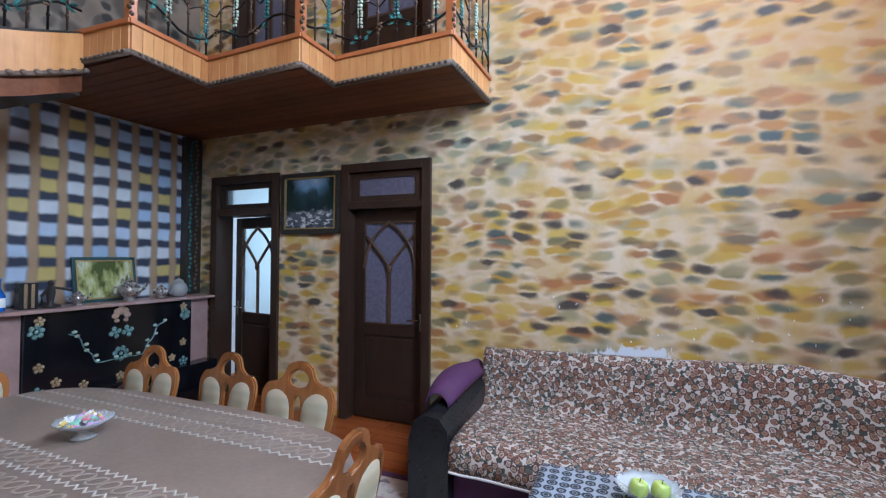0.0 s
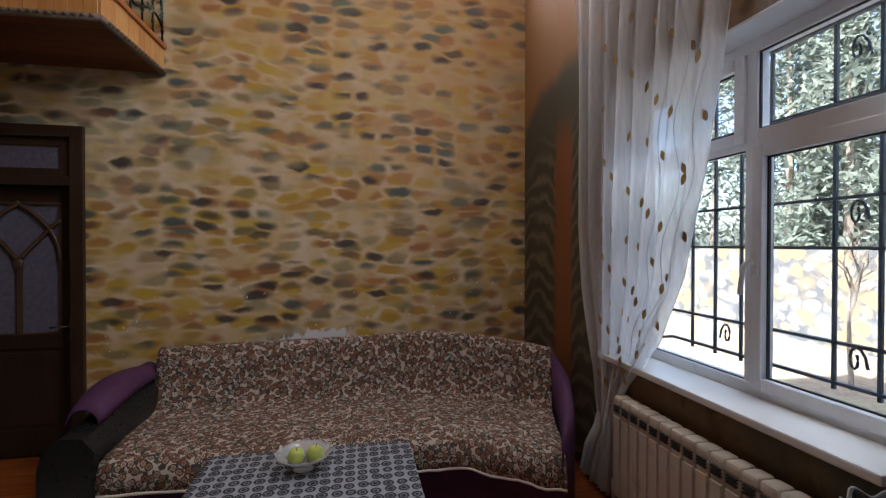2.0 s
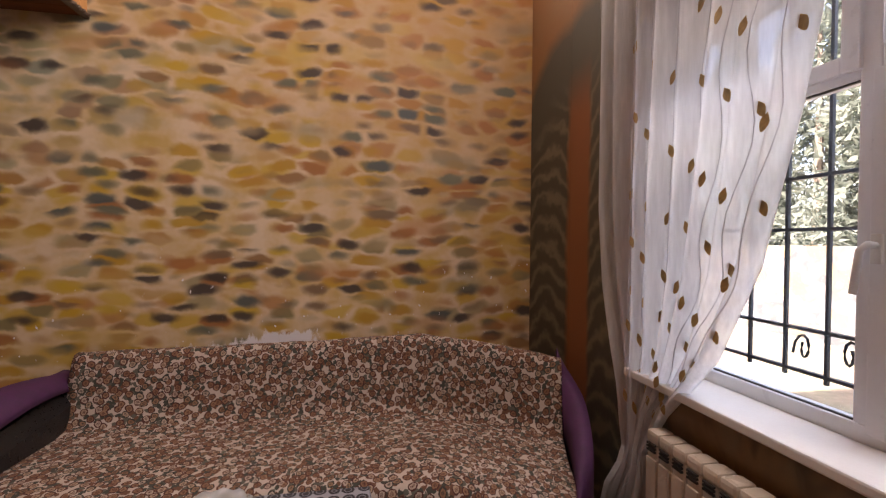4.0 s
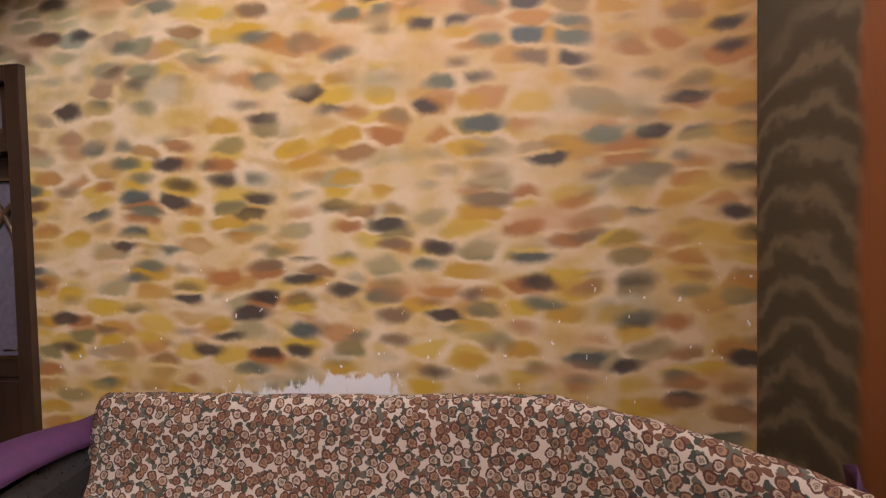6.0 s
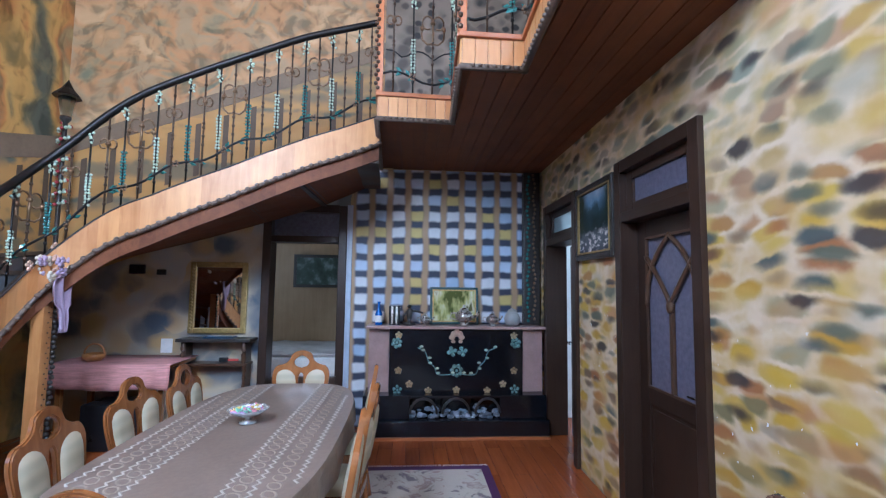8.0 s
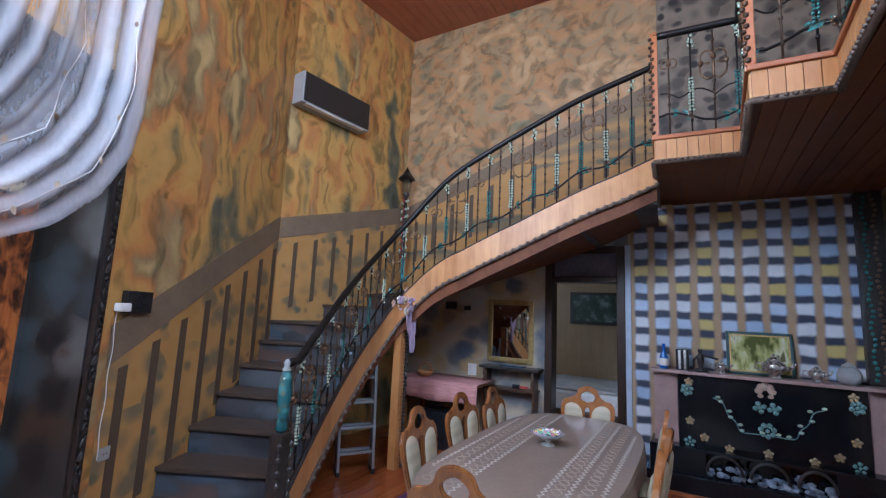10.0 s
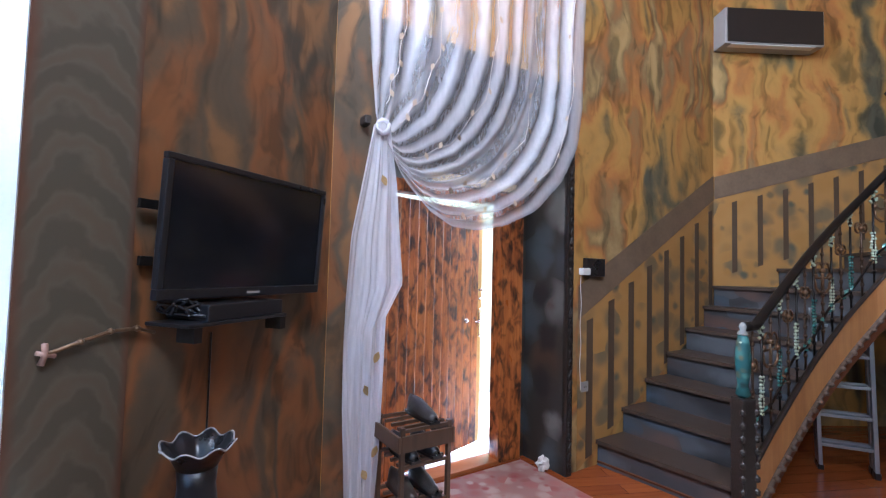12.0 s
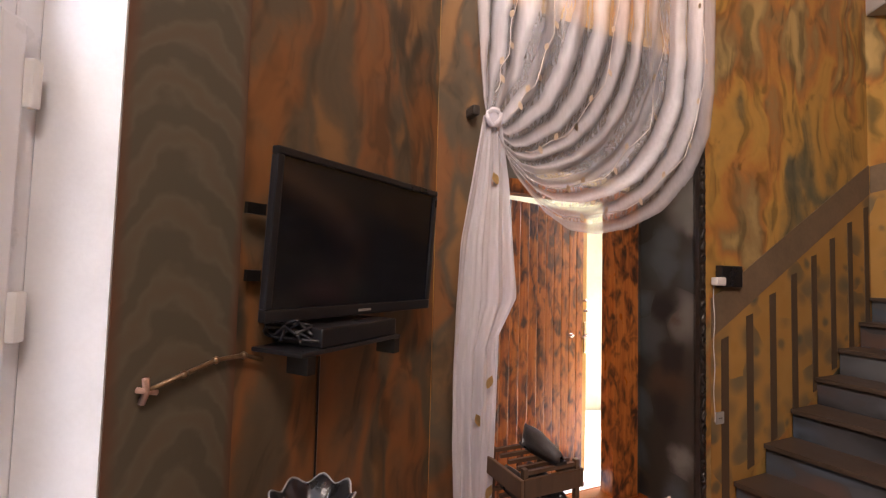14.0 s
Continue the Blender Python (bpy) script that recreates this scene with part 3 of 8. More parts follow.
structure("wall_air", wall(C2, C1, 0, HI, 0.2), M["south"], "wall sprayed with ochre flames")
LS = (C1 - TB).length
NICHE = (0.27, 1.93, 0.0, 3.0)
structure("wall_entrance", wall(TB, C1, 0, HI, 0.5, [NICHE]), M["south"], "wall sprayed with ochre flames")
# its high opening is unseen, added for a fill lamp
structure("wall_television", wall(TA, TB, 0, HI, 0.25, [(0.15, 1.25, 3.2, 5.4)]), M["tv_wall"], "wall sprayed with brown and orange flames, shade in its colour")
# corner strip in the same palette, its shade put into the colour
structure("trim_entrance_corner", prism([tuple(along(TB, C1, 0.003, -0.006)), tuple(along(TB, C1, 0.268, -0.006)), tuple(along(TB, C1, 0.268, -0.001)), tuple(along(TB, C1, 0.003, -0.001))], 0, HI - 0.02), M["tv_wall"], "sprayed strip beside the entrance, shade in its colour", "wall painting")
WIN = (0.765, 2.26, 0.905, 2.53)
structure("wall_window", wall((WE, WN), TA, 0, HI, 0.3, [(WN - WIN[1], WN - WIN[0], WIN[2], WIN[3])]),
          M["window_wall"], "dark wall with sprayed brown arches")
structure("ceiling", boxes((WW - 0.3, C1.y - 0.7, HI, WE + 0.4, WN + 0.4, HI + 0.15)), M["ceiling"], "red-brown varnished board ceiling", "ceiling")
bm = bmesh.new()
for i in range(40):
    ring_box(bm, WW, -2.1 + i * 0.14, HI - 0.018, WE, -2.1 + i * 0.14 + 0.134, HI - 0.002)
structure("ceiling_boards", bm, M["ceiling"], "narrow red-brown ceiling boards", "ceiling")

# painted strips by the window: arches of grey-green on orange


def arches(name, centres, half, light, orange, apex=None):
    """Piers of nested arch strokes with orange between them, along local x; apex: the large painted arch that ends them above."""
    k = Nodes(name)
    sp = k.n("SeparateXYZ", Vector=k.coords((1, 1, 1)))
    ns, _ = k.noise(k.coords((1, 1, 1)), 4, 3)
    fine, _ = k.noise(k.coords((1, 1, 1)), 22, 3)
    x, z = sp.outputs[0], sp.outputs[2]
    u = 9.0
    for c in centres:
        u = k.math("MINIMUM", k.math("DIVIDE", k.math("ABSOLUTE", k.math("SUBTRACT", x, c)), half), u)
    ph = k.math("ADD", z, k.math("MULTIPLY", k.math("POWER", u, 2.0), 0.17))
    w_ = k.math("SINE", k.math("MULTIPLY", k.math("ADD", ph, k.math("MULTIPLY_ADD", ns, 0.34, k.math("MULTIPLY", fine, 0.05))), 38.0))
    tone = k.ramp(k.math("MULTIPLY_ADD", w_, 0.5, k.math("MULTIPLY_ADD", ns, 0.5, 0.25)), [(0.2, (0.075, 0.066, 0.044)), (0.6, (0.105, 0.09, 0.06)), (1.0, light)])
    c_ = k.mix(k.ramp(k.math("ADD", u, k.math("MULTIPLY_ADD", ns, 0.3, -0.15)), [(0.82, (0, 0, 0)), (1.12, (1, 1, 1))]), tone, orange)
    if apex:
        ax, aw, az, ah = apex
        e = k.math("POWER", k.math("DIVIDE", k.math("SUBTRACT", x, ax), aw), 2.0)
        top = k.math("MULTIPLY_ADD", k.math("SQRT", k.math("MAXIMUM", k.math("SUBTRACT", 1.0, e), 0.0)), ah, az)
        over = k.math("ADD", k.math("SUBTRACT", z, top), k.math("MULTIPLY_ADD", ns, 0.16, -0.08))
        c_ = k.mix(k.ramp(over, [(0.0, (0, 0, 0)), (0.14, (1, 1, 1))]), k.mix(k.ramp(k.math("ADD", over, 0.6), ramp_bw(0.0, 0.35)), c_, (0.085, 0.078, 0.055)), k.mix(ns, (0.31, 0.12, 0.04), (0.25, 0.15, 0.06)))
    k.set("Base Color", c_)
    k.set("Roughness", 0.6)
    k.bump(fine, 0.1, 0.004)
    return k.m


M["arches"] = arches("grey_green_arches", (0.20, 0.88), 0.225, (0.185, 0.15, 0.10), (0.27, 0.095, 0.034), (0.68, 0.70, 2.32, 0.6))
# the corner is splayed: one face across it, then the flat strip up to the window
SPL = Vector((2.094 - 1.985, 3.04 - 3.461))
ob = structure("trim_splayed_corner", prism([(0, 0), (SPL.length, 0), (SPL.length - 0.02, 0.03), (0.06, 0.09)], 0, 4.2), M["arches"], "splayed corner painted with grey-green arches", "wall painting")
ob.matrix_basis = pose(1.985, 3.461, 0, 0, 0, math.degrees(math.atan2(SPL.y, SPL.x)))
ob = structure("trim_painted_arches", boxes((SPL.length, 0.0, 0.0, SPL.length + 0.75, 0.004, 4.2)), M["arches"], "painted strip of grey-green arches on orange beside the window", "wall painting")
ob.matrix_basis = pose(2.094, 3.04 + SPL.length, 0, 0, 0, -90)
dT = (TB - TA).normalized()
pT = along(TA, TB, 0.006, -0.006)
ob = structure("trim_painted_arches_south", boxes((0, 0, 0, 0.3, 0.004, 3.1)), arches("brown_arches", (0.15,), 0.15, (0.10, 0.078, 0.05), (0.10, 0.045, 0.024)), "painted strip of brown arches beside the window", "wall painting")
ob.matrix_basis = pose(pT.x, pT.y, 0, 0, 0, math.degrees(math.atan2(dT.y, dT.x)))

# checkered panel over the fireplace
k = Nodes("blue_white_woven_check")
sp = k.n("SeparateXYZ", Vector=k.coords((1, 1, 1)))
ns, nc = k.noise(k.coords((1, 1, 1)), 5, 3)
yy = k.math("MULTIPLY_ADD", ns, 0.05, k.math("ADD", sp.outputs[1], 10.0))
zz = k.math("MULTIPLY_ADD", ns, 0.05, sp.outputs[2])
fy = k.math("FRACT", k.math("DIVIDE", yy, 0.206))
fz = k.math("FRACT", k.math("DIVIDE", zz, 0.19))
ty = k.ramp(k.math("ABSOLUTE", k.math("SUBTRACT", fy, 0.5)), [(0.24, (1, 1, 1)), (0.42, (0, 0, 0))], "EASE")
tz = k.ramp(k.math("ABSOLUTE", k.math("SUBTRACT", fz, 0.5)), [(0.20, (1, 1, 1)), (0.38, (0, 0, 0))], "EASE")
cell = k.n("TexWhiteNoise")
cv = k.n("CombineXYZ", X=k.math("FLOOR", k.math("DIVIDE", yy, 0.206)), Y=k.math("FLOOR", k.math("DIVIDE", zz, 0.19)))
k.put(cell, "Vector", cv.outputs[0])
tile = k.ramp(cell.outputs[0], [(0.0, (0.50, 0.58, 0.72)), (0.35, (0.68, 0.69, 0.72)), (0.66, (0.56, 0.44, 0.14)), (0.80, (0.40, 0.50, 0.66))], "CONSTANT")
bars = k.mix(ty, (0.40, 0.27, 0.15), (0.035, 0.042, 0.075))
c_ = k.mix(k.math("MULTIPLY", ty, tz), bars, tile)
k.set("Base Color", k.mix(0.4, c_, k.ramp(ns, [(0.3, (0.6, 0.6, 0.62)), (0.7, (1, 1, 1))]), "MULTIPLY"))
k.set("Roughness", 0.55)
M["check"] = k.m
structure("trim_checkered_panel", boxes((WW + 0.002, 1.30, 0.0, WW + 0.012, 3.25, 2.89)), M["check"], "blue and white woven check painted on the wall", "wall painting")

# dado band and stripes that climb with the stairs
bm = bmesh.new()
S_ = lambda s, off: along(TB, C1, s, off)


def band_on(p, q, s0, s1, za, zb, low, high, off=-0.004, bm=None, t=0.006):
    """A painted strip on a wall between two distances, with its own lower and upper heights at both ends."""
    bm = bm or bmesh.new()
    a, b, a2, b2 = along(p, q, s0, off), along(p, q, s1, off), along(p, q, s0, off + t), along(p, q, s1, off + t)
    v = [bm.verts.new((*x, z)) for x, z in ((a, za + low), (b, zb + low), (b, zb + high), (a, za + high), (a2, za + low), (b2, zb + low), (b2, zb + high), (a2, za + high))]
    for f in ((0, 1, 2, 3), (7, 6, 5, 4), (0, 4, 5, 1), (1, 5, 6, 2), (2, 6, 7, 3), (3, 7, 4, 0)):
        bm.faces.new([v[i] for i in f])
    return bm


S0 = 2.03
ZA, ZB, ZC, ZD = 1.30, 2.47, 3.03, 4.32
L2 = (C2 - C1).length
LW = 1.62 - C2.y
lower = band_on(TB, C1, S0, LS, ZA, ZB, -1.3, -0.13, -0.003, None, 0.004)
band_on(TB, C1, S0, LS, 0, 0, 0, 0.001, 0, lower)
structure("trim_dado_entrance", lower, M["dado"], "ochre spotted dado under the brown band", "wall painting")
structure("trim_dado_air", band_on(C1, C2, 0, L2, ZB, ZC, -1.6, -0.12, -0.003, None, 0.004), M["dado"], "ochre spotted dado under the brown band", "wall painting")
structure("trim_dado_west", band_on(C2, (WW, 1.62), 0, LW, ZC, ZD, -1.5, -0.09, -0.003, None, 0.004), M["dado"], "ochre spotted dado under the brown band", "wall painting")
structure("trim_band_entrance", band_on(TB, C1, S0, LS - 0.01, ZA, ZB, -0.13, 0.13, -0.009), M["band"], "brown painted band that climbs with the stairs", "wall painting")
structure("trim_band_air", band_on(C1, C2, 0.01, L2 - 0.01, ZB, ZC, -0.12, 0.12, -0.009), M["band"], "brown painted band that climbs with the stairs", "wall painting")
structure("trim_band_west", band_on(C2, (WW, 1.62), 0.01, LW, ZC, ZD, -0.09, 0.1, -0.009), M["band"], "brown painted band that climbs with the stairs", "wall painting")
stripes = bmesh.new()
for i in range(8):
    s = S0 + 0.10 + i * 0.275
    f_ = (s - S0) / (LS - S0)
    z = ZA + (ZB - ZA) * f_
    band_on(TB, C1, s, s + 0.075, z, z + 0.02, -1.25 if i > 0 else -1.28, -0.2, -0.008, stripes, 0.004)
for i in range(7):
    s = 0.2 + i * 0.28
    z = ZB + (ZC - ZB) * s / L2
    band_on(C1, C2, s, s + 0.055, z, z + 0.02, -0.95, -0.2, -0.008, stripes, 0.004)
for i in range(11):
    s = 0.2 + i * 0.3
    z = ZC + (ZD - ZC) * s / LW
    band_on(C2, (WW, 1.62), s, s + 0.06, z, z + 0.02, -0.8, -0.2, -0.008, stripes, 0.004)
structure("trim_dado_stripes", stripes, M["dado_stripe"], "dark painted balusters of the dado", "wall painting")

# rooms behind the openings
structure("side_room", wall((-4.7, 3.69), (-4.7, 6.2), -0.0, 2.9, 0.1), M["side_wall"], "pale wall of the side room")
structure("wall_side_room_back", wall((-4.7, 6.2), (-0.8, 6.2), 0, 2.9, 0.1), M["side_wall"], "pale wall of the side room")
structure("wall_side_room_parting", boxes((-2.95, 3.69, 0, -2.85, 6.2, 2.9)), M["side_wall"], "pale parting wall of the side room")
structure("wall_side_room_east", boxes((-0.9, 3.69, 0, -0.8, 6.2, 2.9)), M["side_wall"], "pale wall of the side room")
structure("floor_side_room", boxes((-4.8, WN, -0.12, -0.8, 6.3, -0.004)), M["floor"], "glossy orange laminate floor", "floor")
structure("ceiling_side_room", boxes((-4.8, 3.69, 2.9, -0.8, 6.3, 3.0)), M["side_wall"], "white ceiling of the side room", "ceiling")
structure("ceiling_upper_room", boxes((-4.8, 3.69, 5.5, -0.8, 6.3, 5.6)), M["side_wall"], "white ceiling of the upper room", "ceiling")
structure("wall_upper_room_back", boxes((-4.8, 4.6, 3.0, -0.8, 4.7, 5.5)), M["side_wall"], "pale wall of the upper room")
M["panel_wall"] = wood("pale_pine_panelling", (0.30, 0.20, 0.10), (0.42, 0.30, 0.17), 0.5, (18, 18, 1.5))
structure("wall_bedroom_back", boxes((-7.1, -2.2, 0, -7.0, 3.6, 2.7)), M["panel_wall"], "pale pine panelled bedroom wall")
structure("wall_bedroom_south", boxes((-7.0, -2.3, 0, -4.63, -2.2, 2.7)), M["side_wall"], "pale bedroom wall")
structure("wall_bedroom_north", boxes((-7.0, 2.6, 0, -4.63, 2.7, 2.7)), M["side_wall"], "pale bedroom wall")
structure("ceiling_bedroom", boxes((-7.1, -2.3, 2.7, -4.63, 3.6, 2.8)), M["side_wall"], "bedroom ceiling", "ceiling")
structure("floor_bedroom", boxes((-7.1, -2.3, -0.12, WW, 3.6, -0.004)), M["floor"], "laminate floor of the bedroom", "floor")

# ---------------------------------------------------------------- doors of the room


def gothic_door(name, x0, x1, z_floor, height, turn, pane_mat, label, hinge_right=True, open_=False):
    """Dark door with transom, an upper light with interlaced arches and a lower panel, in the north wall."""
    d = thing(name, label, "door", kind="structure")
    fw, y0, y1 = 0.075, WN - 0.035, WN + 0.20
    zt = z_floor + height
    zl = z_floor + height * 0.825
    part("door_frame", boxes((x0 - 0.012, y0, z_floor, x0 + fw, y1, zt + 0.01), (x1 - fw, y0, z_floor, x1 + 0.012, y1, zt + 0.01), (x0 + fw, y0, zt - fw, x1 - fw, y1, zt + 0.01),
                             (x0 + fw, y0 + 0.008, zl, x1 - fw, y1, zl + 0.07), bevel=0.006), M["door_dark"], d)
    tw = 0.13
    part("transom_sash", boxes((x0 + fw, y0 + 0.05, zl + 0.07, x0 + fw + 0.09, y0 + 0.1, zt - fw), (x1 - fw - 0.09, y0 + 0.05, zl + 0.07, x1 - fw, y0 + 0.1, zt - fw),
                               (x0 + fw + 0.09, y0 + 0.05, zl + 0.07, x1 - fw - 0.09, y0 + 0.1, zl + 0.13), (x0 + fw + 0.09, y0 + 0.05, zt - fw - 0.06, x1 - fw - 0.09, y0 + 0.1, zt - fw), bevel=0.005), M["door_dark"], d)
    part("transom_pane", boxes((x0 + fw + 0.08, y0 + 0.07, zl + 0.12, x1 - fw - 0.08, y0 + 0.078, zt - fw - 0.05)), pane_mat, d)
    w = x1 - x0 - 2 * fw - 0.006
    h = zl - z_floor - 0.012
    leaf = new("leaf")
    leaf.parent = d
    hx = x1 - fw - 0.003
    leaf.matrix_basis = pose(hx, WN + (0.15 if open_ else 0.11), z_floor + 0.008, 0, 0, turn)
    # built from the hinge towards -x
    st = 0.115
    q0, q1 = -0.022, 0.022
    sash = part("leaf_frame", boxes((-w, q0, 0, -w + st, q1, h), (-st, q0, 0, 0, q1, h), (-w + st, q0, 0, -st, q1, 0.2), (-w + st, q0, h * 0.40, -st, q1, h * 0.40 + 0.11),
                                    (-w + st, q0, h - st, -st, q1, h), bevel=0.004), M["door_dark"], leaf)
    part("lower_panel", boxes((-w + st + 0.03, -0.012, 0.23, -st - 0.03, 0.012, h * 0.40 - 0.03), (-w + st - 0.002, -0.006, 0.19, -st + 0.002, 0.006, h * 0.40 + 0.01), bevel=0.004), M["door_dark"], leaf)
    za, zb = h * 0.40 + 0.11, h - st
    part("pane", boxes((-w + st - 0.004, -0.004, za - 0.004, -st + 0.004, 0.004, zb + 0.004)), pane_mat, leaf)
    gx0, gx1 = -w + st, -st
    gm, gw = (gx0 + gx1) / 2, (gx1 - gx0)
    zm = za + (zb - za) * 0.56
    for side in (-1, 1):
        # arch bars cross each other, and spring from the centre bead
        pts = smooth_line([(gm, -0.026, zm), (gm - side * gw * 0.16, -0.026, zm + (zb - za) * 0.11), (gm - side * gw * 0.38, -0.026, zm + (zb - za) * 0.25), (gm - side * gw * 0.5, -0.026, zm + (zb - za) * 0.31)], 10)
        part("arch_bar", sweep(pts, 0.016, 6), M["door_bead"], leaf, smooth=True)
        pts = smooth_line([(gm + side * gw * 0.5, -0.026, zm - (zb - za) * 0.02), (gm + side * gw * 0.44, -0.026, zm + (zb - za) * 0.16), (gm + side * gw * 0.25, -0.026, zm + (zb - za) * 0.32), (gm - side * gw * 0.02, -0.026, zb)], 12)
        part("arch_bar", sweep(pts, 0.016, 6), M["door_bead"], leaf, smooth=True)
    part("centre_bar", boxes((gm - 0.015, -0.03, za, gm + 0.015, -0.006, zm), bevel=0.004), M["door_bead"], leaf)
    part("centre_bead", ball((gm, -0.03, zm - 0.02), 0.036, squash=(1, 0.5, 1.2)), M["door_bead"], leaf, smooth=True)
    part("bead_frame", boxes((gx0 - 0.004, -0.03, za, gx0 + 0.012, -0.018, zb), (gx1 - 0.012, -0.03, za, gx1 + 0.004, -0.018, zb), (gx0 + 0.012, -0.03, za - 0.006, gx1 - 0.012, -0.018, za + 0.01), (gx0 + 0.012, -0.03, zb - 0.012, gx1 - 0.012, -0.018, zb + 0.004)), M["door_bead"], leaf)
    hz = 0.95
    hx2 = -0.05 if not hinge_right else -w + 0.05
    sgn = -1 if not hinge_right else 1
    hb = boxes((hx2 - 0.015, -0.03, hz - 0.08, hx2 + 0.015, -0.02, hz + 0.08), bevel=0.003)
    sweep([(hx2, -0.03, hz + 0.02), (hx2, -0.07, hz + 0.02), (hx2 + sgn * 0.03, -0.075, hz + 0.02), (hx2 + sgn * 0.12, -0.072, hz + 0.015)], 0.008, 8, hb)
    part("handle", hb, M["chrome"], leaf, "chrome lever handle", True)
    return d


gothic_door("door_1", D1[0], D1[1], 0.0, 2.45, 0, M["purple_pane"], "closed dark brown door with arched lights and transom", hinge_right=False)
gothic_door("door_2", D0[0], D0[1], 0.0, 2.43, -8, M["frosted"], "ajar dark brown door with arched frosted lights", True, True)
for nm, xa, xb in (("door_3", WW + 0.55, WW + 1.4), ("door_4", WW + 2.02, WW + 2.95)):
    gothic_door(nm, xa, xb, 3.085, 2.2, 0, M["purple_pane"], "closed dark gallery door with grey glass")
# frame of the bedroom doorway
d5 = thing("door_5", "open dark brown doorway to the bedroom, with transom", "doorway", kind="structure")
part("door_frame", boxes((WW - 0.2, 0.31, 0, WW + 0.02, 0.40, 2.45), (WW - 0.2, 1.145, 0, WW + 0.02, 1.235, 2.45), (WW - 0.2, 0.40, 2.37, WW + 0.02, 1.145, 2.46), (WW - 0.2, 0.40, 2.03, WW + 0.02, 1.145, 2.10), bevel=0.006), M["door_dark"], d5)
part("transom_pane", boxes((WW - 0.1, 0.39, 2.09, WW - 0.09, 1.155, 2.38)), M["purple_pane"], d5)
part("pale_edge", boxes((WW + 0.003, 1.24, 0.0, WW + 0.03, 1.30, 2.46), bevel=0.004), plain("blue_white_jamb", (0.40, 0.45, 0.55), 0.4), d5)

# ---------------------------------------------------------------- balcony
BZ0, BZ1 = 2.89, 3.09
BAL = [(-0.94, WN), (-0.95, 2.62), (-1.94, 2.66), (-1.93, 2.26), (-2.87, 2.30), (-2.84, 1.69), (WW, 1.62)]
bal = thing("balcony", "zigzag pine gallery with a wrought-iron railing", "balcony", kind="structure")
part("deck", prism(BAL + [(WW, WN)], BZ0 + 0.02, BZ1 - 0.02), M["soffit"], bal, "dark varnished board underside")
bm = bmesh.new()
for i in range(24):
    y0_ = WN - (i + 1) * 0.115
    xr = -0.96 if y0_ > 2.64 else (-1.95 if y0_ > 2.28 else -2.88)
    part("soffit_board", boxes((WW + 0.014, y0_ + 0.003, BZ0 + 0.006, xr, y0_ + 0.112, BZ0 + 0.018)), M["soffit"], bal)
    if y0_ < 1.75:
        break
plank = None
for a, b in zip(BAL[:-1], BAL[1:]):
    a, b = Vector(a), Vector(b)
    if b.x == WW:
        b = a.lerp(b, 0.02)
        continue
    d = (b - a)
    length, ang = d.length, math.degrees(math.atan2(d.y, d.x))
    base = Matrix.Translation((a.x, a.y, 0)) @ pose(0, 0, 0, 0, 0, ang)
    n = max(1, round(length / 0.075))
    for i in range(n):
        w = length / n
        bmx = boxes((i * w + 0.0015, -0.006, BZ0 + 0.022, (i + 1) * w - 0.0015, 0.012, BZ1 - 0.012), bevel=0.003, m=base)
        part("plank", bmx, M["pine"], bal)
    part("top_rail", boxes((-0.02, -0.04, BZ1 - 0.012, length + 0.02, 0.03, BZ1 + 0.022), bevel=0.006, m=base), M["pine_rail"], bal)
    bm = boxes((-0.012, -0.005, BZ0 - 0.012, length + 0.012, 0.024, BZ0 + 0.02), m=base)
    for i in range(int(length / 0.045)):
        c = base @ Vector((0.022 + i * 0.045, 0.026, BZ0 + 0.008))
        ball(c, 0.017, bm, (1, 1, 0.8), 1)
    part("rope_moulding", bm, M["rope"], bal, "carved grey moulding along the lower edge", True)


M["dark_bronze"] = plain("dark_bronzed_iron", (0.075, 0.048, 0.03), 0.4, metal=0.5, vary=0.45, scale=40)


def vine(line, z_of, seed, parent, mat_v, mat_l, amp=0.05, leaf=0.022):
    """A wavy twisted stem with glazed pointed leaves and small gilt flowers."""
    rnd = random.Random(seed)
    pts = [Vector((p.x, p.y, z_of(i) + amp * math.sin(i * 0.9))) for i, p in enumerate(line)]
    part("vine_stem", sweep(pts, 0.010, 6), mat_v, parent, smooth=True)
    bm, fl = bmesh.new(), bmesh.new()
    for i, (p, q) in enumerate(zip(pts, pts[1:])):
        d = (q - p).normalized()
        for sg in ((-1, 1) if (i // 2) % 2 else ()):
            c = p.lerp(q, rnd.random()) + Vector((rnd.uniform(-.012, .012), rnd.uniform(-.012, .012), sg * leaf * 0.8))
            tip = (d + Vector((0, 0, sg * rnd.uniform(0.2, 0.9)))).normalized()
            side = Vector((0, 0, 1)).cross(d).normalized()
            wide = tip.cross(side).normalized()
            row = [bm.verts.new(c - tip * leaf * 1.4), bm.verts.new(c + wide * leaf * 0.7 + side * 0.006), bm.verts.new(c + tip * leaf * 1.5), bm.verts.new(c - wide * leaf * 0.7 + side * 0.006), bm.verts.new(c - side * 0.012)]
            for a, b in ((0, 1), (1, 2), (2, 3), (3, 0)):
                bm.faces.new((row[a], row[b], row[4]))
            bm.faces.new(row[:4])
        if i % 5 == 2:
            for a in range(5):
                ball(p + d * 0.02 * math.cos(a * 1.257) + Vector((0, 0, 0.02 * math.sin(a * 1.257))), 0.013, fl, (1, 1, 1), 1)
    tagged(part("vine_leaves", bm, mat_l, parent, "turquoise glazed leaves"), kind="stuff")
    tagged(part("vine_flowers", fl, M["bronze"], parent, "gilt flowers", True), kind="stuff")


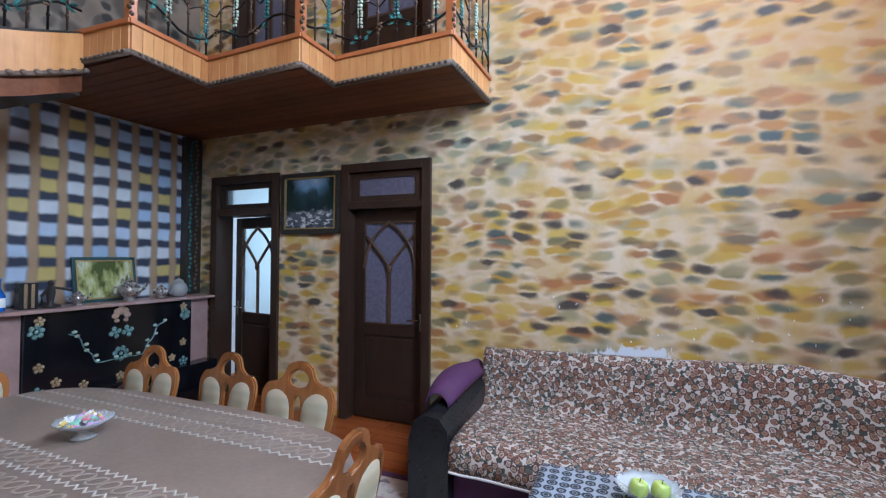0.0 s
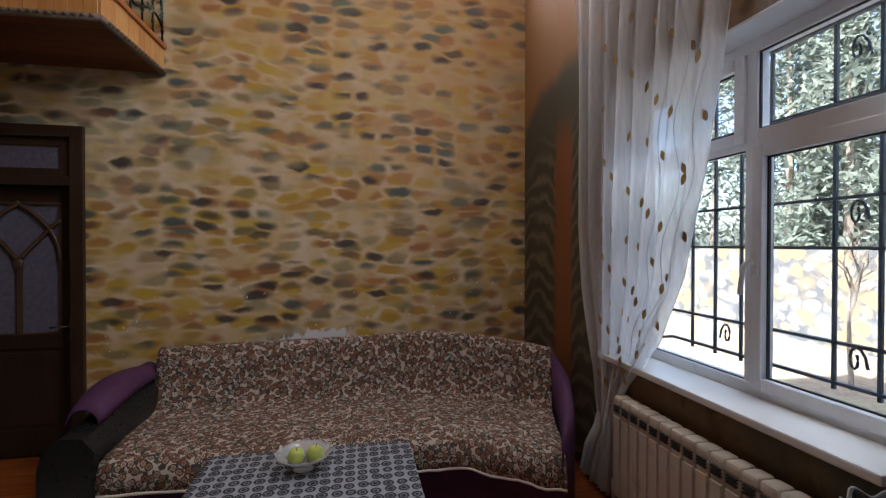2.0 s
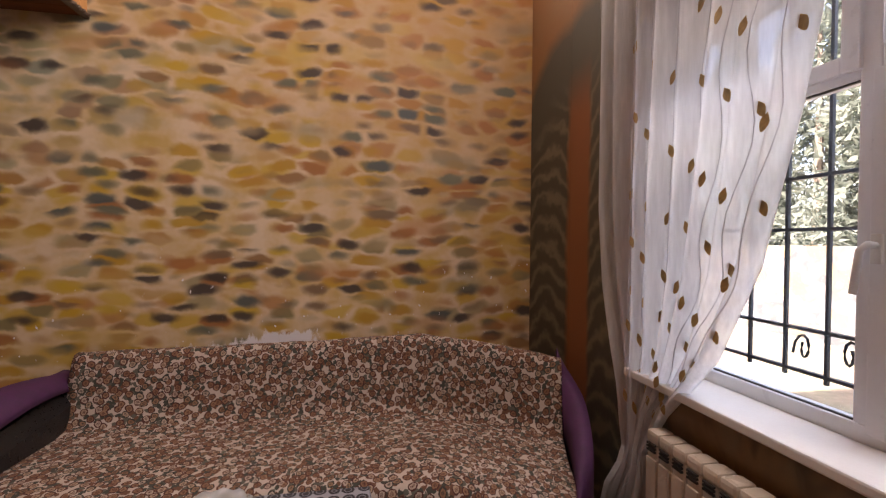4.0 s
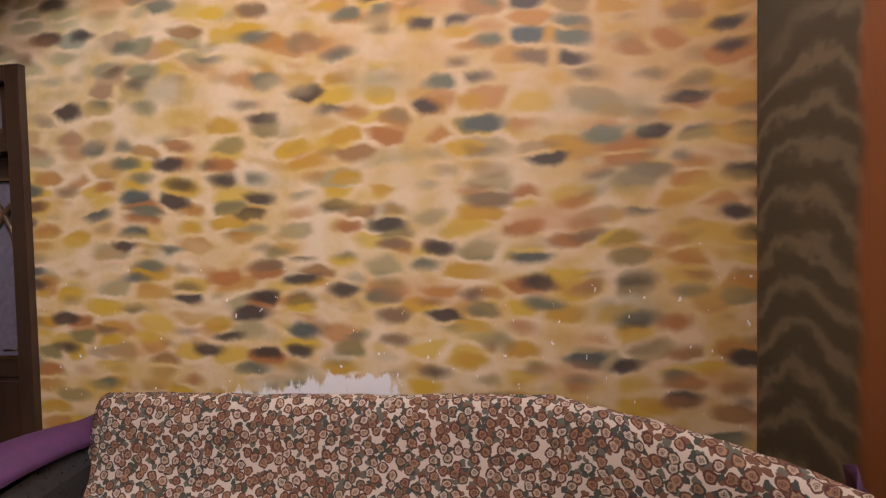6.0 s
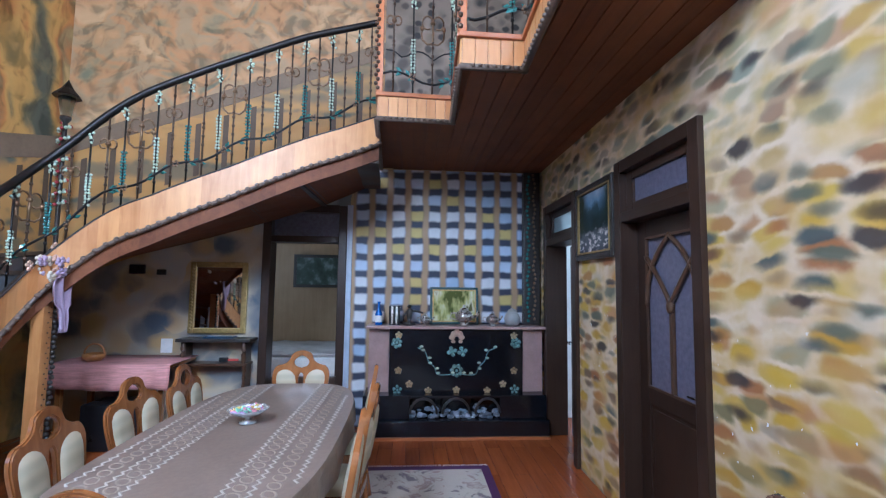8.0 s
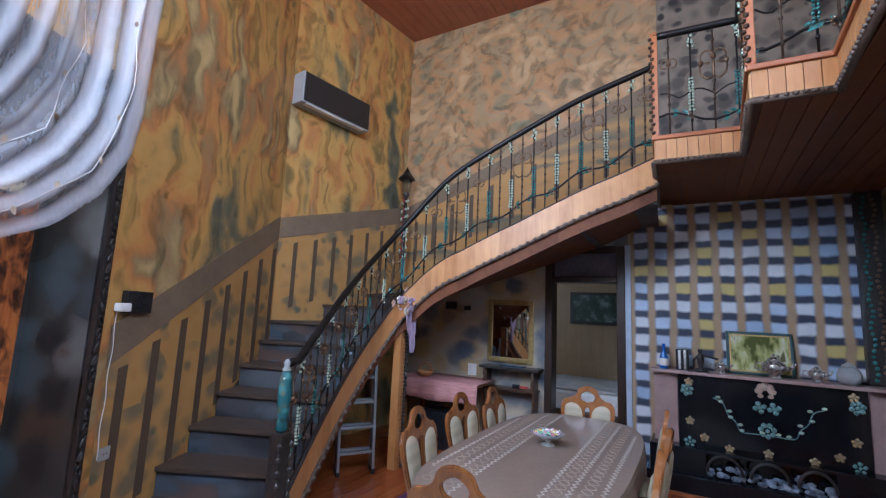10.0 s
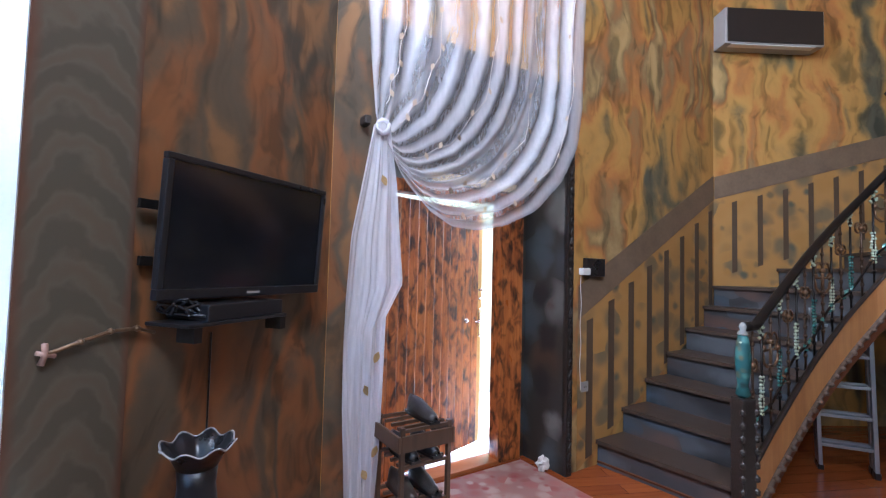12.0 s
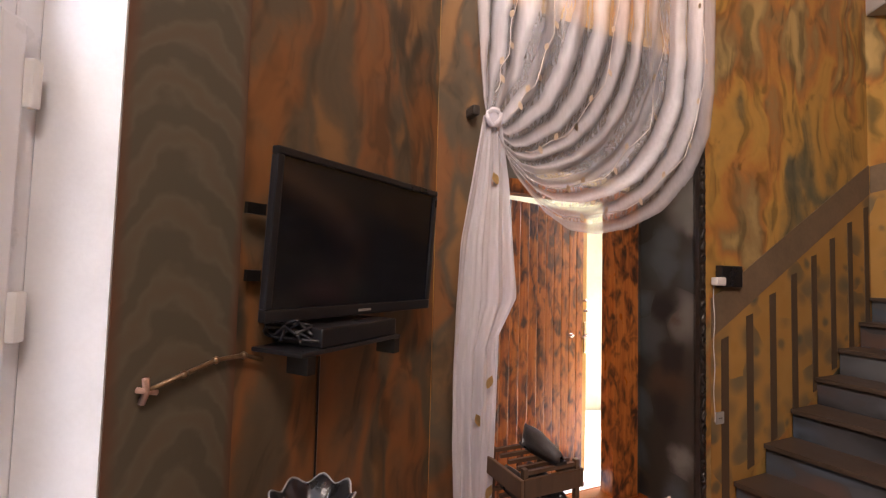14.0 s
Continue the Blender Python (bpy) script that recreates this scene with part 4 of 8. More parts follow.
def railing_run(pts, heights, parent, step=0.13, seed=1):
    """Iron uprights with beads, rosettes and candelabra between a lower edge and a handrail. pts: plan points, heights: (lower, upper) at each."""
    rnd = random.Random(seed)
    acc, k_ = 0.0, 0
    for i in range(1, len(pts)):
        a, b = pts[i - 1], pts[i]
        seg = (b - a).length
        while acc <= seg:
            t = acc / seg if seg else 0
            p = a.lerp(b, t)
            d = (b - a).normalized()
            lo = heights[i - 1][0] + (heights[i][0] - heights[i - 1][0]) * t
            hi = heights[i - 1][1] + (heights[i][1] - heights[i - 1][1]) * t
            h = hi - lo
            bmx = sweep([(p.x, p.y, lo), (p.x, p.y, hi)], 0.0075, 6)
            for zz_ in (0.12, 0.5, 0.86):
                ball((p.x, p.y, lo + h * zz_), 0.014, bmx, (1, 1, 1.4), 1)
            for z_ in (0.30, 0.38, 0.46) if k_ % 2 else ():
                ball((p.x, p.y, lo + h * z_), 0.015, bmx, (1, 1, 1.2), 1)
            part("baluster", bmx, M["dark_bronze"] if k_ % 2 else M["black_metal"], parent, smooth=True)
            if k_ % 2 == 0:
                bmx = bmesh.new()
                for j in range(11):
                    for sx in (-1, 1):
                        c = Vector((p.x, p.y, lo + h * (0.22 + 0.030 * j))) + d * sx * 0.011
                        ball(c + Vector((rnd.uniform(-.004, .004), rnd.uniform(-.004, .004), 0)), 0.0125, bmx, (1, 1, 1.05), 1)
                tagged(part("bead_strand", bmx, M["pale_bead"] if k_ % 4 else M["turquoise"], parent, "glass bead strand", True), kind="stuff")
                bmx = bmesh.new()
                for j in range(9):
                    ball(Vector((p.x, p.y, lo + h * (0.84 + 0.014 * j))) + d * rnd.uniform(-.024, .024) + Vector((rnd.uniform(-.01, .01), rnd.uniform(-.01, .01), 0)), 0.013, bmx, (1, 1, 1), 1)
                tagged(part("bead_cluster", bmx, M["pale_bead"], parent, "green bead cluster", True), kind="stuff")
            else:
                big = k_ % 6 == 3
                r = 0.045 if big else 0.03
                bmx = bmesh.new()
                for sgn in (-1, 1):
                    loop = [(p.x + d.x * sgn * r * (1 - math.cos(u_)), p.y + d.y * sgn * r * (1 - math.cos(u_)), lo + h * 0.70 + r * 1.3 * math.sin(u_)) for u_ in [j * 5.2 / 9 for j in range(10)]]
                    sweep(loop, 0.0075, 5, bmx)
                    if big:
                        arm = [Vector((p.x, p.y, lo + h * z_)) + d * sgn * o_ for o_, z_ in ((0.0, 0.50), (0.045, 0.49), (0.085, 0.53), (0.095, 0.59), (0.09, 0.63))]
                        sweep(arm, 0.009, 5, bmx)
                        ball(arm[-1] + Vector((0, 0, 0.012)), 0.02, bmx, (1, 1, 1.3), 1)
                ball((p.x, p.y, lo + h * 0.7), 0.024, bmx, (1, 1, 1), 1)
                sweep([(p.x, p.y, lo + h * (0.48 if big else 0.66)), (p.x, p.y, lo + h * 0.74)], 0.0105, 6, bmx)
                part("candelabrum" if big else "rosette", bmx, M["bronze"], parent, "bronze scroll rosette", True)
            k_ += 1
            acc += step
        acc -= seg


bp = []
for a, b in zip(BAL[:-2], BAL[1:-1]):
    a, b = Vector((*a, 0)), Vector((*b, 0))
    n = max(2, int((b - a).length / 0.08))
    bp += [a.lerp(b, i / n) for i in range(n)]
bp.append(Vector((*BAL[-2], 0)))
rail = thing("balcony_railing", "wrought-iron gallery railing with vines and glass beads", "railing")
railing_run(bp, [(BZ1 + 0.02, 4.0)] * len(bp), rail, 0.16, 3)
part("handrail", sweep([(p.x, p.y, 4.0) for p in bp], 0.03, 8), M["black_metal"], rail, "black round handrail", True)
vine(bp, lambda i: BZ1 + 0.16, 5, rail, M["black_metal"], M["turquoise"], 0.05, 0.022)
fine = [p for a, b in zip(bp, bp[1:]) for p in (a, a.lerp(b, 0.5))]
part("scroll_line", sweep([(p.x, p.y, BZ1 + 0.32 + 0.07 * abs(math.sin(i * 0.55))) for i, p in enumerate(fine)], 0.006, 5), M["black_metal"], rail, smooth=True)
for q in (BAL[-2], BAL[1], BAL[3]):
    bm = boxes((q[0] - 0.028, q[1] - 0.028, BZ1 + 0.02, q[0] + 0.028, q[1] + 0.028, 4.03), bevel=0.006)
    post = part("corner_post", bm, M["pine_rail"], rail, "reddish pine corner post")
    bm = bmesh.new()
    for i in range(24):
        ball((q[0] + 0.03, q[1] - 0.02 + 0.008 * (-1) ** i, BZ1 + 0.05 + i * 0.036), 0.018, bm, (0.8, 1, 1.1), 1)
    tagged(part("bead_chain", bm, M["dark_bronze"], post, "dark carved bead chain", True), kind="stuff")

# ---------------------------------------------------------------- stairs
RISE = 3.08 / 15
inner_key = [(-1.12, -0.46), (-1.50, -0.60), (-2.0, -0.76), (-2.5, -0.86), (-2.85, -0.82), (-2.99, -0.55), (-3.06, -0.15), (-3.14, 0.35), (-3.22, 0.9), (-3.32, 1.66)]
INNER = smooth_line(inner_key, 91)
cum = [0.0]
for a, b in zip(INNER, INNER[1:]):
    cum.append(cum[-1] + (b - a).length)


def inner_at(s):
    s = max(0, min(cum[-1], s))
    for i in range(1, len(cum)):
        if s <= cum[i]:
            f_ = (s - cum[i - 1]) / (cum[i] - cum[i - 1])
            return INNER[i - 1].lerp(INNER[i], f_)
    return INNER[-1]


# distance along the inner line and place on the outer wall of each nosing
S_IN = [0.02, 0.30, 0.58, 0.86, 1.14, 1.42, 1.66, 1.84, 2.0, 2.16, 2.42, 2.80, 3.22, 3.66, cum[-1]]
OUT = [along(TB, C1, 2.27 + 0.335 * i, -0.012) for i in range(6)] + [along(TB, C1, LS - 0.02, -0.012), Vector((-3.05, -2.05)), Vector((-3.75, -1.95)), Vector((WW + 0.012, -1.55)),
                                                             Vector((WW + 0.012, -0.95)), Vector((WW + 0.012, -0.3)), Vector((WW + 0.012, 0.35)), Vector((WW + 0.012, 1.0)), Vector((WW + 0.012, 1.6))]


def ease_off(s):
    """The flight flattens towards the gallery."""
    for (a, p), (b, q) in zip(((-9, 0.0), (1.8, 0.0), (2.5, 0.16), (3.1, 0.18), (3.6, 0.17), (4.0, 0.14)), ((1.8, 0.0), (2.5, 0.16), (3.1, 0.18), (3.6, 0.17), (4.0, 0.14), (4.5, 0.07))):
        if s <= b:
            return p + (q - p) * (s - a) / (b - a)


stairs = thing("stairs", "curved painted stairs with pine stringer and iron railing", "stairs", kind="structure")
for i in range(14):
    a, b = inner_at(S_IN[i]), inner_at(S_IN[i + 1])
    poly = [tuple(OUT[i]), tuple(OUT[i + 1]), (b.x, b.y), (a.x, a.y)]
    if i == 8:
        poly = [tuple(OUT[i]), (WW + 0.012, C2.y + 0.012), tuple(OUT[i + 1]), (b.x, b.y), (a.x, a.y)]
    if i == 6:
        poly = [tuple(OUT[i]), tuple(along(C1, C2, 0.02, -0.012)), tuple(OUT[i + 1]), (b.x, b.y), (a.x, a.y)]
    z = RISE * (i + 1) - ease_off(S_IN[i])
    # a riser board and the slab under the tread
    e0, e1 = Vector(poly[0]), Vector(poly[-1])
    back0, back1 = e0 + (Vector(poly[1]) - e0).normalized() * 0.03, e1 + (Vector(poly[-2]) - e1).normalized() * 0.03
    rb = prism([tuple(e0), tuple(e1), tuple(back1), tuple(back0)], max(0.0, z - RISE - 0.03), z - 0.05)
    st = part("step", prism(poly, z - 0.05, z - 0.03, rb), M["step_paint"], stairs, "blue-grey airbrushed step")
    # tread with a nosing that stands out a little
    d = Vector((poly[0][0] - poly[1][0], poly[0][1] - poly[1][1])).normalized() * 0.025
    d2 = Vector((a.x - b.x, a.y - b.y)).normalized() * 0.025
    tp = [tuple(Vector(poly[0]) + d), *poly[1:-1], tuple(Vector(poly[-1]) + d2)]
    part("tread", prism(tp, z - 0.03, z), M["tread"], st, "brown worn tread")


def nosing(s):
    for i in range(1, 15):
        if s <= S_IN[i]:
            f_ = (s - S_IN[i - 1]) / (S_IN[i] - S_IN[i - 1])
            return RISE * (i + f_)
    return RISE * 15


STR = [inner_at(cum[-1] * i / 60) for i in range(61)]
SZ = [nosing(cum[-1] * i / 60) for i in range(61)]
for _ in range(5):
    SZ = [SZ[0]] + [(a + 2 * b + c) / 4 for a, b, c in zip(SZ, SZ[1:], SZ[2:])] + [SZ[-1]]
SN = SZ
SZ = [z_ - ease_off(cum[-1] * i / 60) for i, z_ in enumerate(SZ)]
side = []
for i, p in enumerate(STR):
    q = STR[min(60, i + 1)] - STR[max(0, i - 1)]
    nrm = Vector((-q.y, q.x, 0)).normalized()
    if nrm.dot(Vector((-1.5, 1.2, 0)) - p) < 0:
        nrm = -nrm
    side.append(nrm)
for nm, lo, hi, off, t, mt in (("stringer_board", -0.17, 0.10, 0.005, 0.03, "pine"), ("edge_strip", -0.30, -0.172, 0.002, 0.018, "soffit")):
    for i in range(0, 60, 2):
        bm = bmesh.new()
        vs = []
        for j in (i, i + 1, i + 2):
            for o in (off, off + t):
                for zz_ in (lo, hi):
                    vs.append(bm.verts.new((STR[j].x + side[j].x * o, STR[j].y + side[j].y * o, max(0.0, SZ[j] + zz_))))
        for j in (0, 4):
            a_, b_, c_, d_ = vs[j:j + 4]
            e_, f_, g_, h_ = vs[j + 4:j + 8]
            for f4 in ((a_, b_, f_, e_), (c_, g_, h_, d_), (a_, e_, g_, c_), (b_, d_, h_, f_)):
                bm.faces.new(f4)
        bm.faces.new((vs[0], vs[2], vs[3], vs[1]))
        bm.faces.new((vs[8], vs[9], vs[11], vs[10]))
        part(nm, bm, M[mt], stairs)
bm = bmesh.new()
sweep([(p.x + n_.x * 0.04, p.y + n_.y * 0.04, max(0.03, z_ - 0.165)) for p, n_, z_ in zip(STR, side, SZ)], 0.018, 6, bm)
for p, n_, z_ in zip(STR, side, SZ):
    ball((p.x + n_.x * 0.055, p.y + n_.y * 0.055, max(0.03, z_ - 0.16)), 0.025, bm, (1, 1, 0.9), 1)
part("rope_moulding", bm, M["rope"], stairs, "carved dark moulding under the stringer", True)
part("stringer_cap", sweep([(p.x + n_.x * 0.02, p.y + n_.y * 0.02, z_ + 0.105) for p, n_, z_ in zip(STR, side, SZ)], 0.022, 6, squash=0.5), M["black_carved"], stairs, smooth=True)
# underside
grid = []
for i in range(15):
    a = inner_at(S_IN[i])
    o = OUT[i]
    z = RISE * i - 0.04 - ease_off(S_IN[i])
    grid.append([(a.x, a.y, max(0.02, z)), ((a.x + o.x) / 2, (a.y + o.y) / 2, max(0.02, z)), (o.x, o.y, max(0.02, z))])
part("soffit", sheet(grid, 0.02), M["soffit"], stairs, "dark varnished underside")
srail = thing("stair_railing", "curved wrought-iron stair railing with beads and vines", "railing")
HR = [max(1.22, z_ + 0.92 - 0.06 * math.sin(math.pi * i / 60)) for i, z_ in enumerate(SN)]
railing_run(STR, [(z_ + 0.11, h_) for z_, h_ in zip(SZ, HR)], srail, 0.115, 7)
part("handrail", sweep([(p.x, p.y, h_) for p, h_ in zip(STR, HR)], 0.03, 10), M["black_metal"], srail, "glossy black handrail", True)
vine(STR, lambda i: SZ[i] + 0.28, 9, srail, M["black_metal"], M["turquoise"], 0.03, 0.022)
p = STR[0]
nw = thing("newel_post", "black carved newel with a turquoise glass figure", "newel post")
bm = boxes((p.x - 0.05, p.y - 0.05, 0, p.x + 0.05, p.y + 0.05, 0.78), bevel=0.012)
for i in range(9):
    for sx in (-1, 1):
        ball((p.x + sx * 0.05, p.y + 0.05, 0.06 + i * 0.08), 0.02, bm, (1, 1, 1.3), 1)
part("post", bm, M["black_carved"], nw)
part("vase", lathe([(0.02, 0.78), (0.042, 0.80), (0.03, 0.86), (0.042, 0.95), (0.046, 1.03), (0.038, 1.12), (0.026, 1.17)], 14, (p.x, p.y, 0)), stones("painted_newel_glaze", 0, (0.045, 0.06), (0.02, 0.10, 0.11), [(0.008, 0.03, 0.035), (0.10, 0.26, 0.25), (0.16, 0.12, 0.04), (0.03, 0.14, 0.15)], soft=(0.2, 0.5)), nw, "turquoise glazed vase", True)
part("finial", lathe([(0.028, 1.17), (0.035, 1.18), (0.018, 1.20), (0.026, 1.225), (0.01, 1.25)], 12, (p.x, p.y, 0)), M["crystal"], nw, "glass finial", True)

# ---------------------------------------------------------------- window, radiator and curtain
WX = 2.27
win = thing("window_1", "white plastic window with a tilting vent light", "window", kind="structure")
part("window_frame", boxes((WX, 0.765, 0.905, WX + 0.07, 0.825, 2.53), (WX, 2.20, 0.905, WX + 0.07, 2.26, 2.53), (WX, 0.825, 0.905, WX + 0.07, 2.20, 0.965), (WX, 0.825, 2.465, WX + 0.07, 2.20, 2.53),
                           (WX, 1.395, 0.965, WX + 0.07, 1.455, 2.465), (WX, 0.825, 2.03, WX + 0.07, 1.395, 2.115), (WX, 1.455, 2.03, WX + 0.07, 2.20, 2.10), bevel=0.006), M["upvc"], win)
for nm, y0, y1, z0, z1 in (("sash", 0.825, 1.400, 0.955, 2.03), ("vent_sash", 1.455, 2.20, 2.07, 2.455)):
    part(nm, boxes((WX - 0.018, y0 - 0.008, z0 - 0.012, WX + 0.05, y0 + 0.048, z1 + 0.012), (WX - 0.018, y1 - 0.048, z0 - 0.012, WX + 0.05, y1 + 0.008, z1 + 0.012),
                   (WX - 0.018, y0 + 0.048, z0 - 0.012, WX + 0.05, y1 - 0.048, z0 + 0.045), (WX - 0.018, y0 + 0.048, z1 - 0.045, WX + 0.05, y1 - 0.048, z1 + 0.012), bevel=0.006), M["upvc"], win)
for y0, y1, z0, z1 in ((0.871, 1.354, 0.997, 1.988), (1.45, 2.205, 0.96, 2.035), (0.82, 1.40, 2.11, 2.47), (1.50, 2.155, 2.112, 2.413)):
    ob = part("pane", boxes((WX + 0.025, y0, z0, WX + 0.033, y1, z1)), M["glass"], win)
    ob.visible_shadow = False
    part("gasket", boxes((WX + 0.012, y0 - 0.002, z0 - 0.002, WX + 0.024, y0 + 0.010, z1 + 0.002), (WX + 0.012, y1 - 0.010, z0 - 0.002, WX + 0.024, y1 + 0.002, z1 + 0.002),
                         (WX + 0.012, y0 + 0.010, z0 - 0.002, WX + 0.024, y1 - 0.010, z0 + 0.010), (WX + 0.012, y0 + 0.010, z1 - 0.010, WX + 0.024, y1 - 0.010, z1 + 0.002)), M["dark_slot"], win, "black rubber seal")
for z in (0.995, 1.454, 1.919):
    part("hinge", boxes((WX - 0.035, 0.795, z - 0.05, WX - 0.012, 0.819, z + 0.05), bevel=0.005), M["white_plastic"], win)
bm = boxes((WX - 0.030, 1.366, 1.46, WX - 0.017, 1.396, 1.55), bevel=0.004)
sweep([(WX - 0.03, 1.381, 1.515), (WX - 0.06, 1.381, 1.518), (WX - 0.068, 1.395, 1.50), (WX - 0.07, 1.41, 1.37)], 0.011, 8, bm)
part("handle", bm, M["white_plastic"], win, "white lever handle", True)
part("reveal", boxes((WE - 0.004, 0.752, 0.905, WX, 0.767, 2.531), (WE - 0.004, 2.258, 0.905, WX, 2.272, 2.531), (WE - 0.004, 0.767, 2.52, WX, 2.258, 2.531)), M["white_paint"], win, "white plastered reveal")
part("window_sill", boxes((2.02, 0.73, 0.875, WX - 0.001, 2.3, 0.912), bevel=0.008), M["white_plastic"], win, "white plastic sill")
# unseen frame, made up round the fill lamp over the television
high = thing("window_2", "made-up high white frame round a fill lamp", "window", kind="structure")
dTw = (TB - TA).normalized()
HS0, HS1, HZ0, HZ1 = 0.15, 1.25, 3.2, 5.4
hm = []
for s0, s1, z0, z1 in ((HS0, HS0 + 0.07, HZ0, HZ1), (HS1 - 0.07, HS1, HZ0, HZ1), (HS0 + 0.07, HS1 - 0.07, HZ0, HZ0 + 0.07), (HS0 + 0.07, HS1 - 0.07, HZ1 - 0.07, HZ1)):
    b0, b1, b2, b3 = along(TA, TB, s0, 0.12), along(TA, TB, s1, 0.12), along(TA, TB, s1, 0.19), along(TA, TB, s0, 0.19)
    part("frame_bar", prism([tuple(b0), tuple(b1), tuple(b2), tuple(b3)], z0, z1), M["upvc"], high)

# another made-up frame, round the fill lamp over the sofa
north = thing("window_3", "made-up high white frame round a fill lamp", "window", kind="structure")
for x0, x1, z0, z1 in ((0.2, 0.27, 3.95, 5.55), (1.73, 1.8, 3.95, 5.55), (0.27, 1.73, 3.95, 4.02), (0.27, 1.73, 5.48, 5.55)):
    part("frame_bar", boxes((x0, WN + 0.08, z0, x1, WN + 0.15, z1)), M["upvc"], north)

grille = thing("window_grille", "black wrought-iron window grille with scrolls", "window grille")
GX = 2.60
M["grille"] = plain("blue_grey_painted_iron", (0.085, 0.10, 0.12), 0.5, metal=0.2, vary=0.2, scale=30)
bm = bmesh.new()
for y in (0.95, 1.13, 1.31, 1.62, 1.80, 1.98, 2.16):
    part("bar", boxes((GX - 0.007, y - 0.007, 0.95, GX + 0.007, y + 0.007, 2.62)), M["grille"], grille)
for z in (0.98, 1.16, 1.58, 1.80, 2.22, 2.58):
    part("cross_bar", boxes((GX - 0.012, 0.80, z - 0.007, GX + 0.012, 2.34, z + 0.007)), M["grille"], grille)
for yc, zc, sg in ((1.04, 1.7, 1), (1.22, 1.70, -1), (1.04, 1.06, 1), (1.22, 1.07, -1), (1.04, 2.38, 1), (1.22, 2.4, -1), (1.9, 1.05, 1), (1.7, 2.4, -1), (1.71, 1.06, -1)):
    pts = [(GX, yc + sg * (0.075 - 0.006 * i) * math.cos(0.55 * i) * 0.6, zc + (0.09 - 0.006 * i) * math.sin(0.55 * i) + 0.004 * i) for i in range(13)]
    part("scroll", sweep(pts, 0.006, 5), M["grille"], grille, smooth=True)

for y in (0.80, 2.33):
    for z in (0.98, 2.58):
        part("wall_stay", boxes((2.39, y - 0.008, z - 0.008, GX, y + 0.008, z + 0.008)), M["grille"], grille)
rad = thing("radiator", "cream sectional radiator under the window", "radiator")
for i in range(18):
    y = 2.02 - i * 0.08
    bm = boxes((1.985, y - 0.036, 0.13, 2.06, y + 0.036, 0.66), bevel=0.008)
    ring_box(bm, 1.98, y - 0.038, 0.66, 2.065, y + 0.038, 0.715, bevel=0.016)
    ring_box(bm, 1.975, y - 0.03, 0.16, 1.985, y + 0.03, 0.60, bevel=0.003)
    sec = part("section", bm, M["radiator"], rad)
    for j in range(3):
        part("slot", boxes((1.9735, y - 0.026, 0.628 + j * 0.014, 1.9835, y + 0.026, 0.636 + j * 0.014)), M["dark_slot"], sec)
part("inlet_pipe", sweep([(2.02, 2.06, 0.18), (2.02, 2.11, 0.18), (2.02, 2.11, 0.0)], 0.013, 8), M["white_plastic"], rad, smooth=True)
part("foot", boxes((2.0, 1.60, 0.0, 2.05, 1.63, 0.13), (2.0, 0.85, 0.0, 2.05, 0.88, 0.13)), M["radiator"], rad)

LEFT = [(2.72, 3.7), (2.66, 3.1), (2.64, 2.4), (2.62, 1.7), (2.55, 1.3), (2.46, 1.02), (2.37, 0.72), (2.32, 0.52), (2.36, 0.42), (2.48, 0.25), (2.56, 0.03)]
RIGHT = [(1.22, 3.7), (1.28, 2.9), (1.345, 2.4), (1.425, 1.94), (1.56, 1.437), (1.745, 1.08), (2.02, 0.77), (2.16, 0.55), (2.16, 0.44), (2.18, 0.25), (2.21, 0.03)]


def window_curtain_at(u, v):
    t = v * (len(LEFT) - 1)
    i = min(int(t), len(LEFT) - 2)
    l, r = lerp(LEFT[i], LEFT[i + 1], t - i), lerp(RIGHT[i], RIGHT[i + 1], t - i)
    y, z = lerp(l, r, u)
    w = abs(l[0] - r[0])
    x = 2.043 + 0.026 * math.sin(u * 52 + 1.3 * math.sin(v * 5)) * min(1.0, w * 1.4) + 0.012 * math.sin(u * 21 + v * 7)
    return Vector((x, y, z))


cur = thing("window_curtain", "white sheer window curtain with gold leaf embroidery, tied low", "curtain")
ob = part("cloth", sheet([[window_curtain_at(i / 110, j / 70) for i in range(111)] for j in range(71)]), M["sheer"], cur, smooth=True)
leafm = None
for c_ in range(7):
    u0 = 0.30 + c_ * 0.105
    stem = [window_curtain_at(u0 + 0.012 * math.sin(j * 0.8), 0.03 + j * 0.0155) - Vector((0.012, 0, 0)) for j in range(38)]
    part("stem", sweep(stem, 0.0022, 4), M["silver_stem"], cur)
    for j in range(10):
        v = 0.08 + j * 0.056 + 0.02 * (c_ % 3)
        if v > 0.62:
            continue
        p = window_curtain_at(u0 + 0.022 * (1 if j % 2 else -1), v) - Vector((0.014, 0, 0))
        if leafm is None:
            bm = bmesh.new()
            vs = [bm.verts.new((0.0, 0.0175 * math.sin(a) * (1 - 0.35 * math.cos(a)), -0.026 * math.cos(a) + (0.012 if i == 6 else 0))) for i, a in enumerate([k_ * math.pi / 6 for k_ in range(12)])]
            f = bm.faces.new(vs)
            bmesh.ops.solidify(bm, geom=[f], thickness=0.0015)
            leafm = part("leaf", bm, M["gold_leaf"], cur)
            leafm.location = p
            leafm.rotation_euler = (0.25, 0, 0)
        else:
            lf = leafm.copy()
            scene.collection.objects.link(lf)
            lf.location = p
            lf.rotation_euler = (0.4 * (-1) ** j, 0, 0)
part("rod", sweep([(2.04, 1.1, 3.72), (2.04, 2.9, 3.72)], 0.018, 8), M["bronze"], cur, "curtain rod", True)
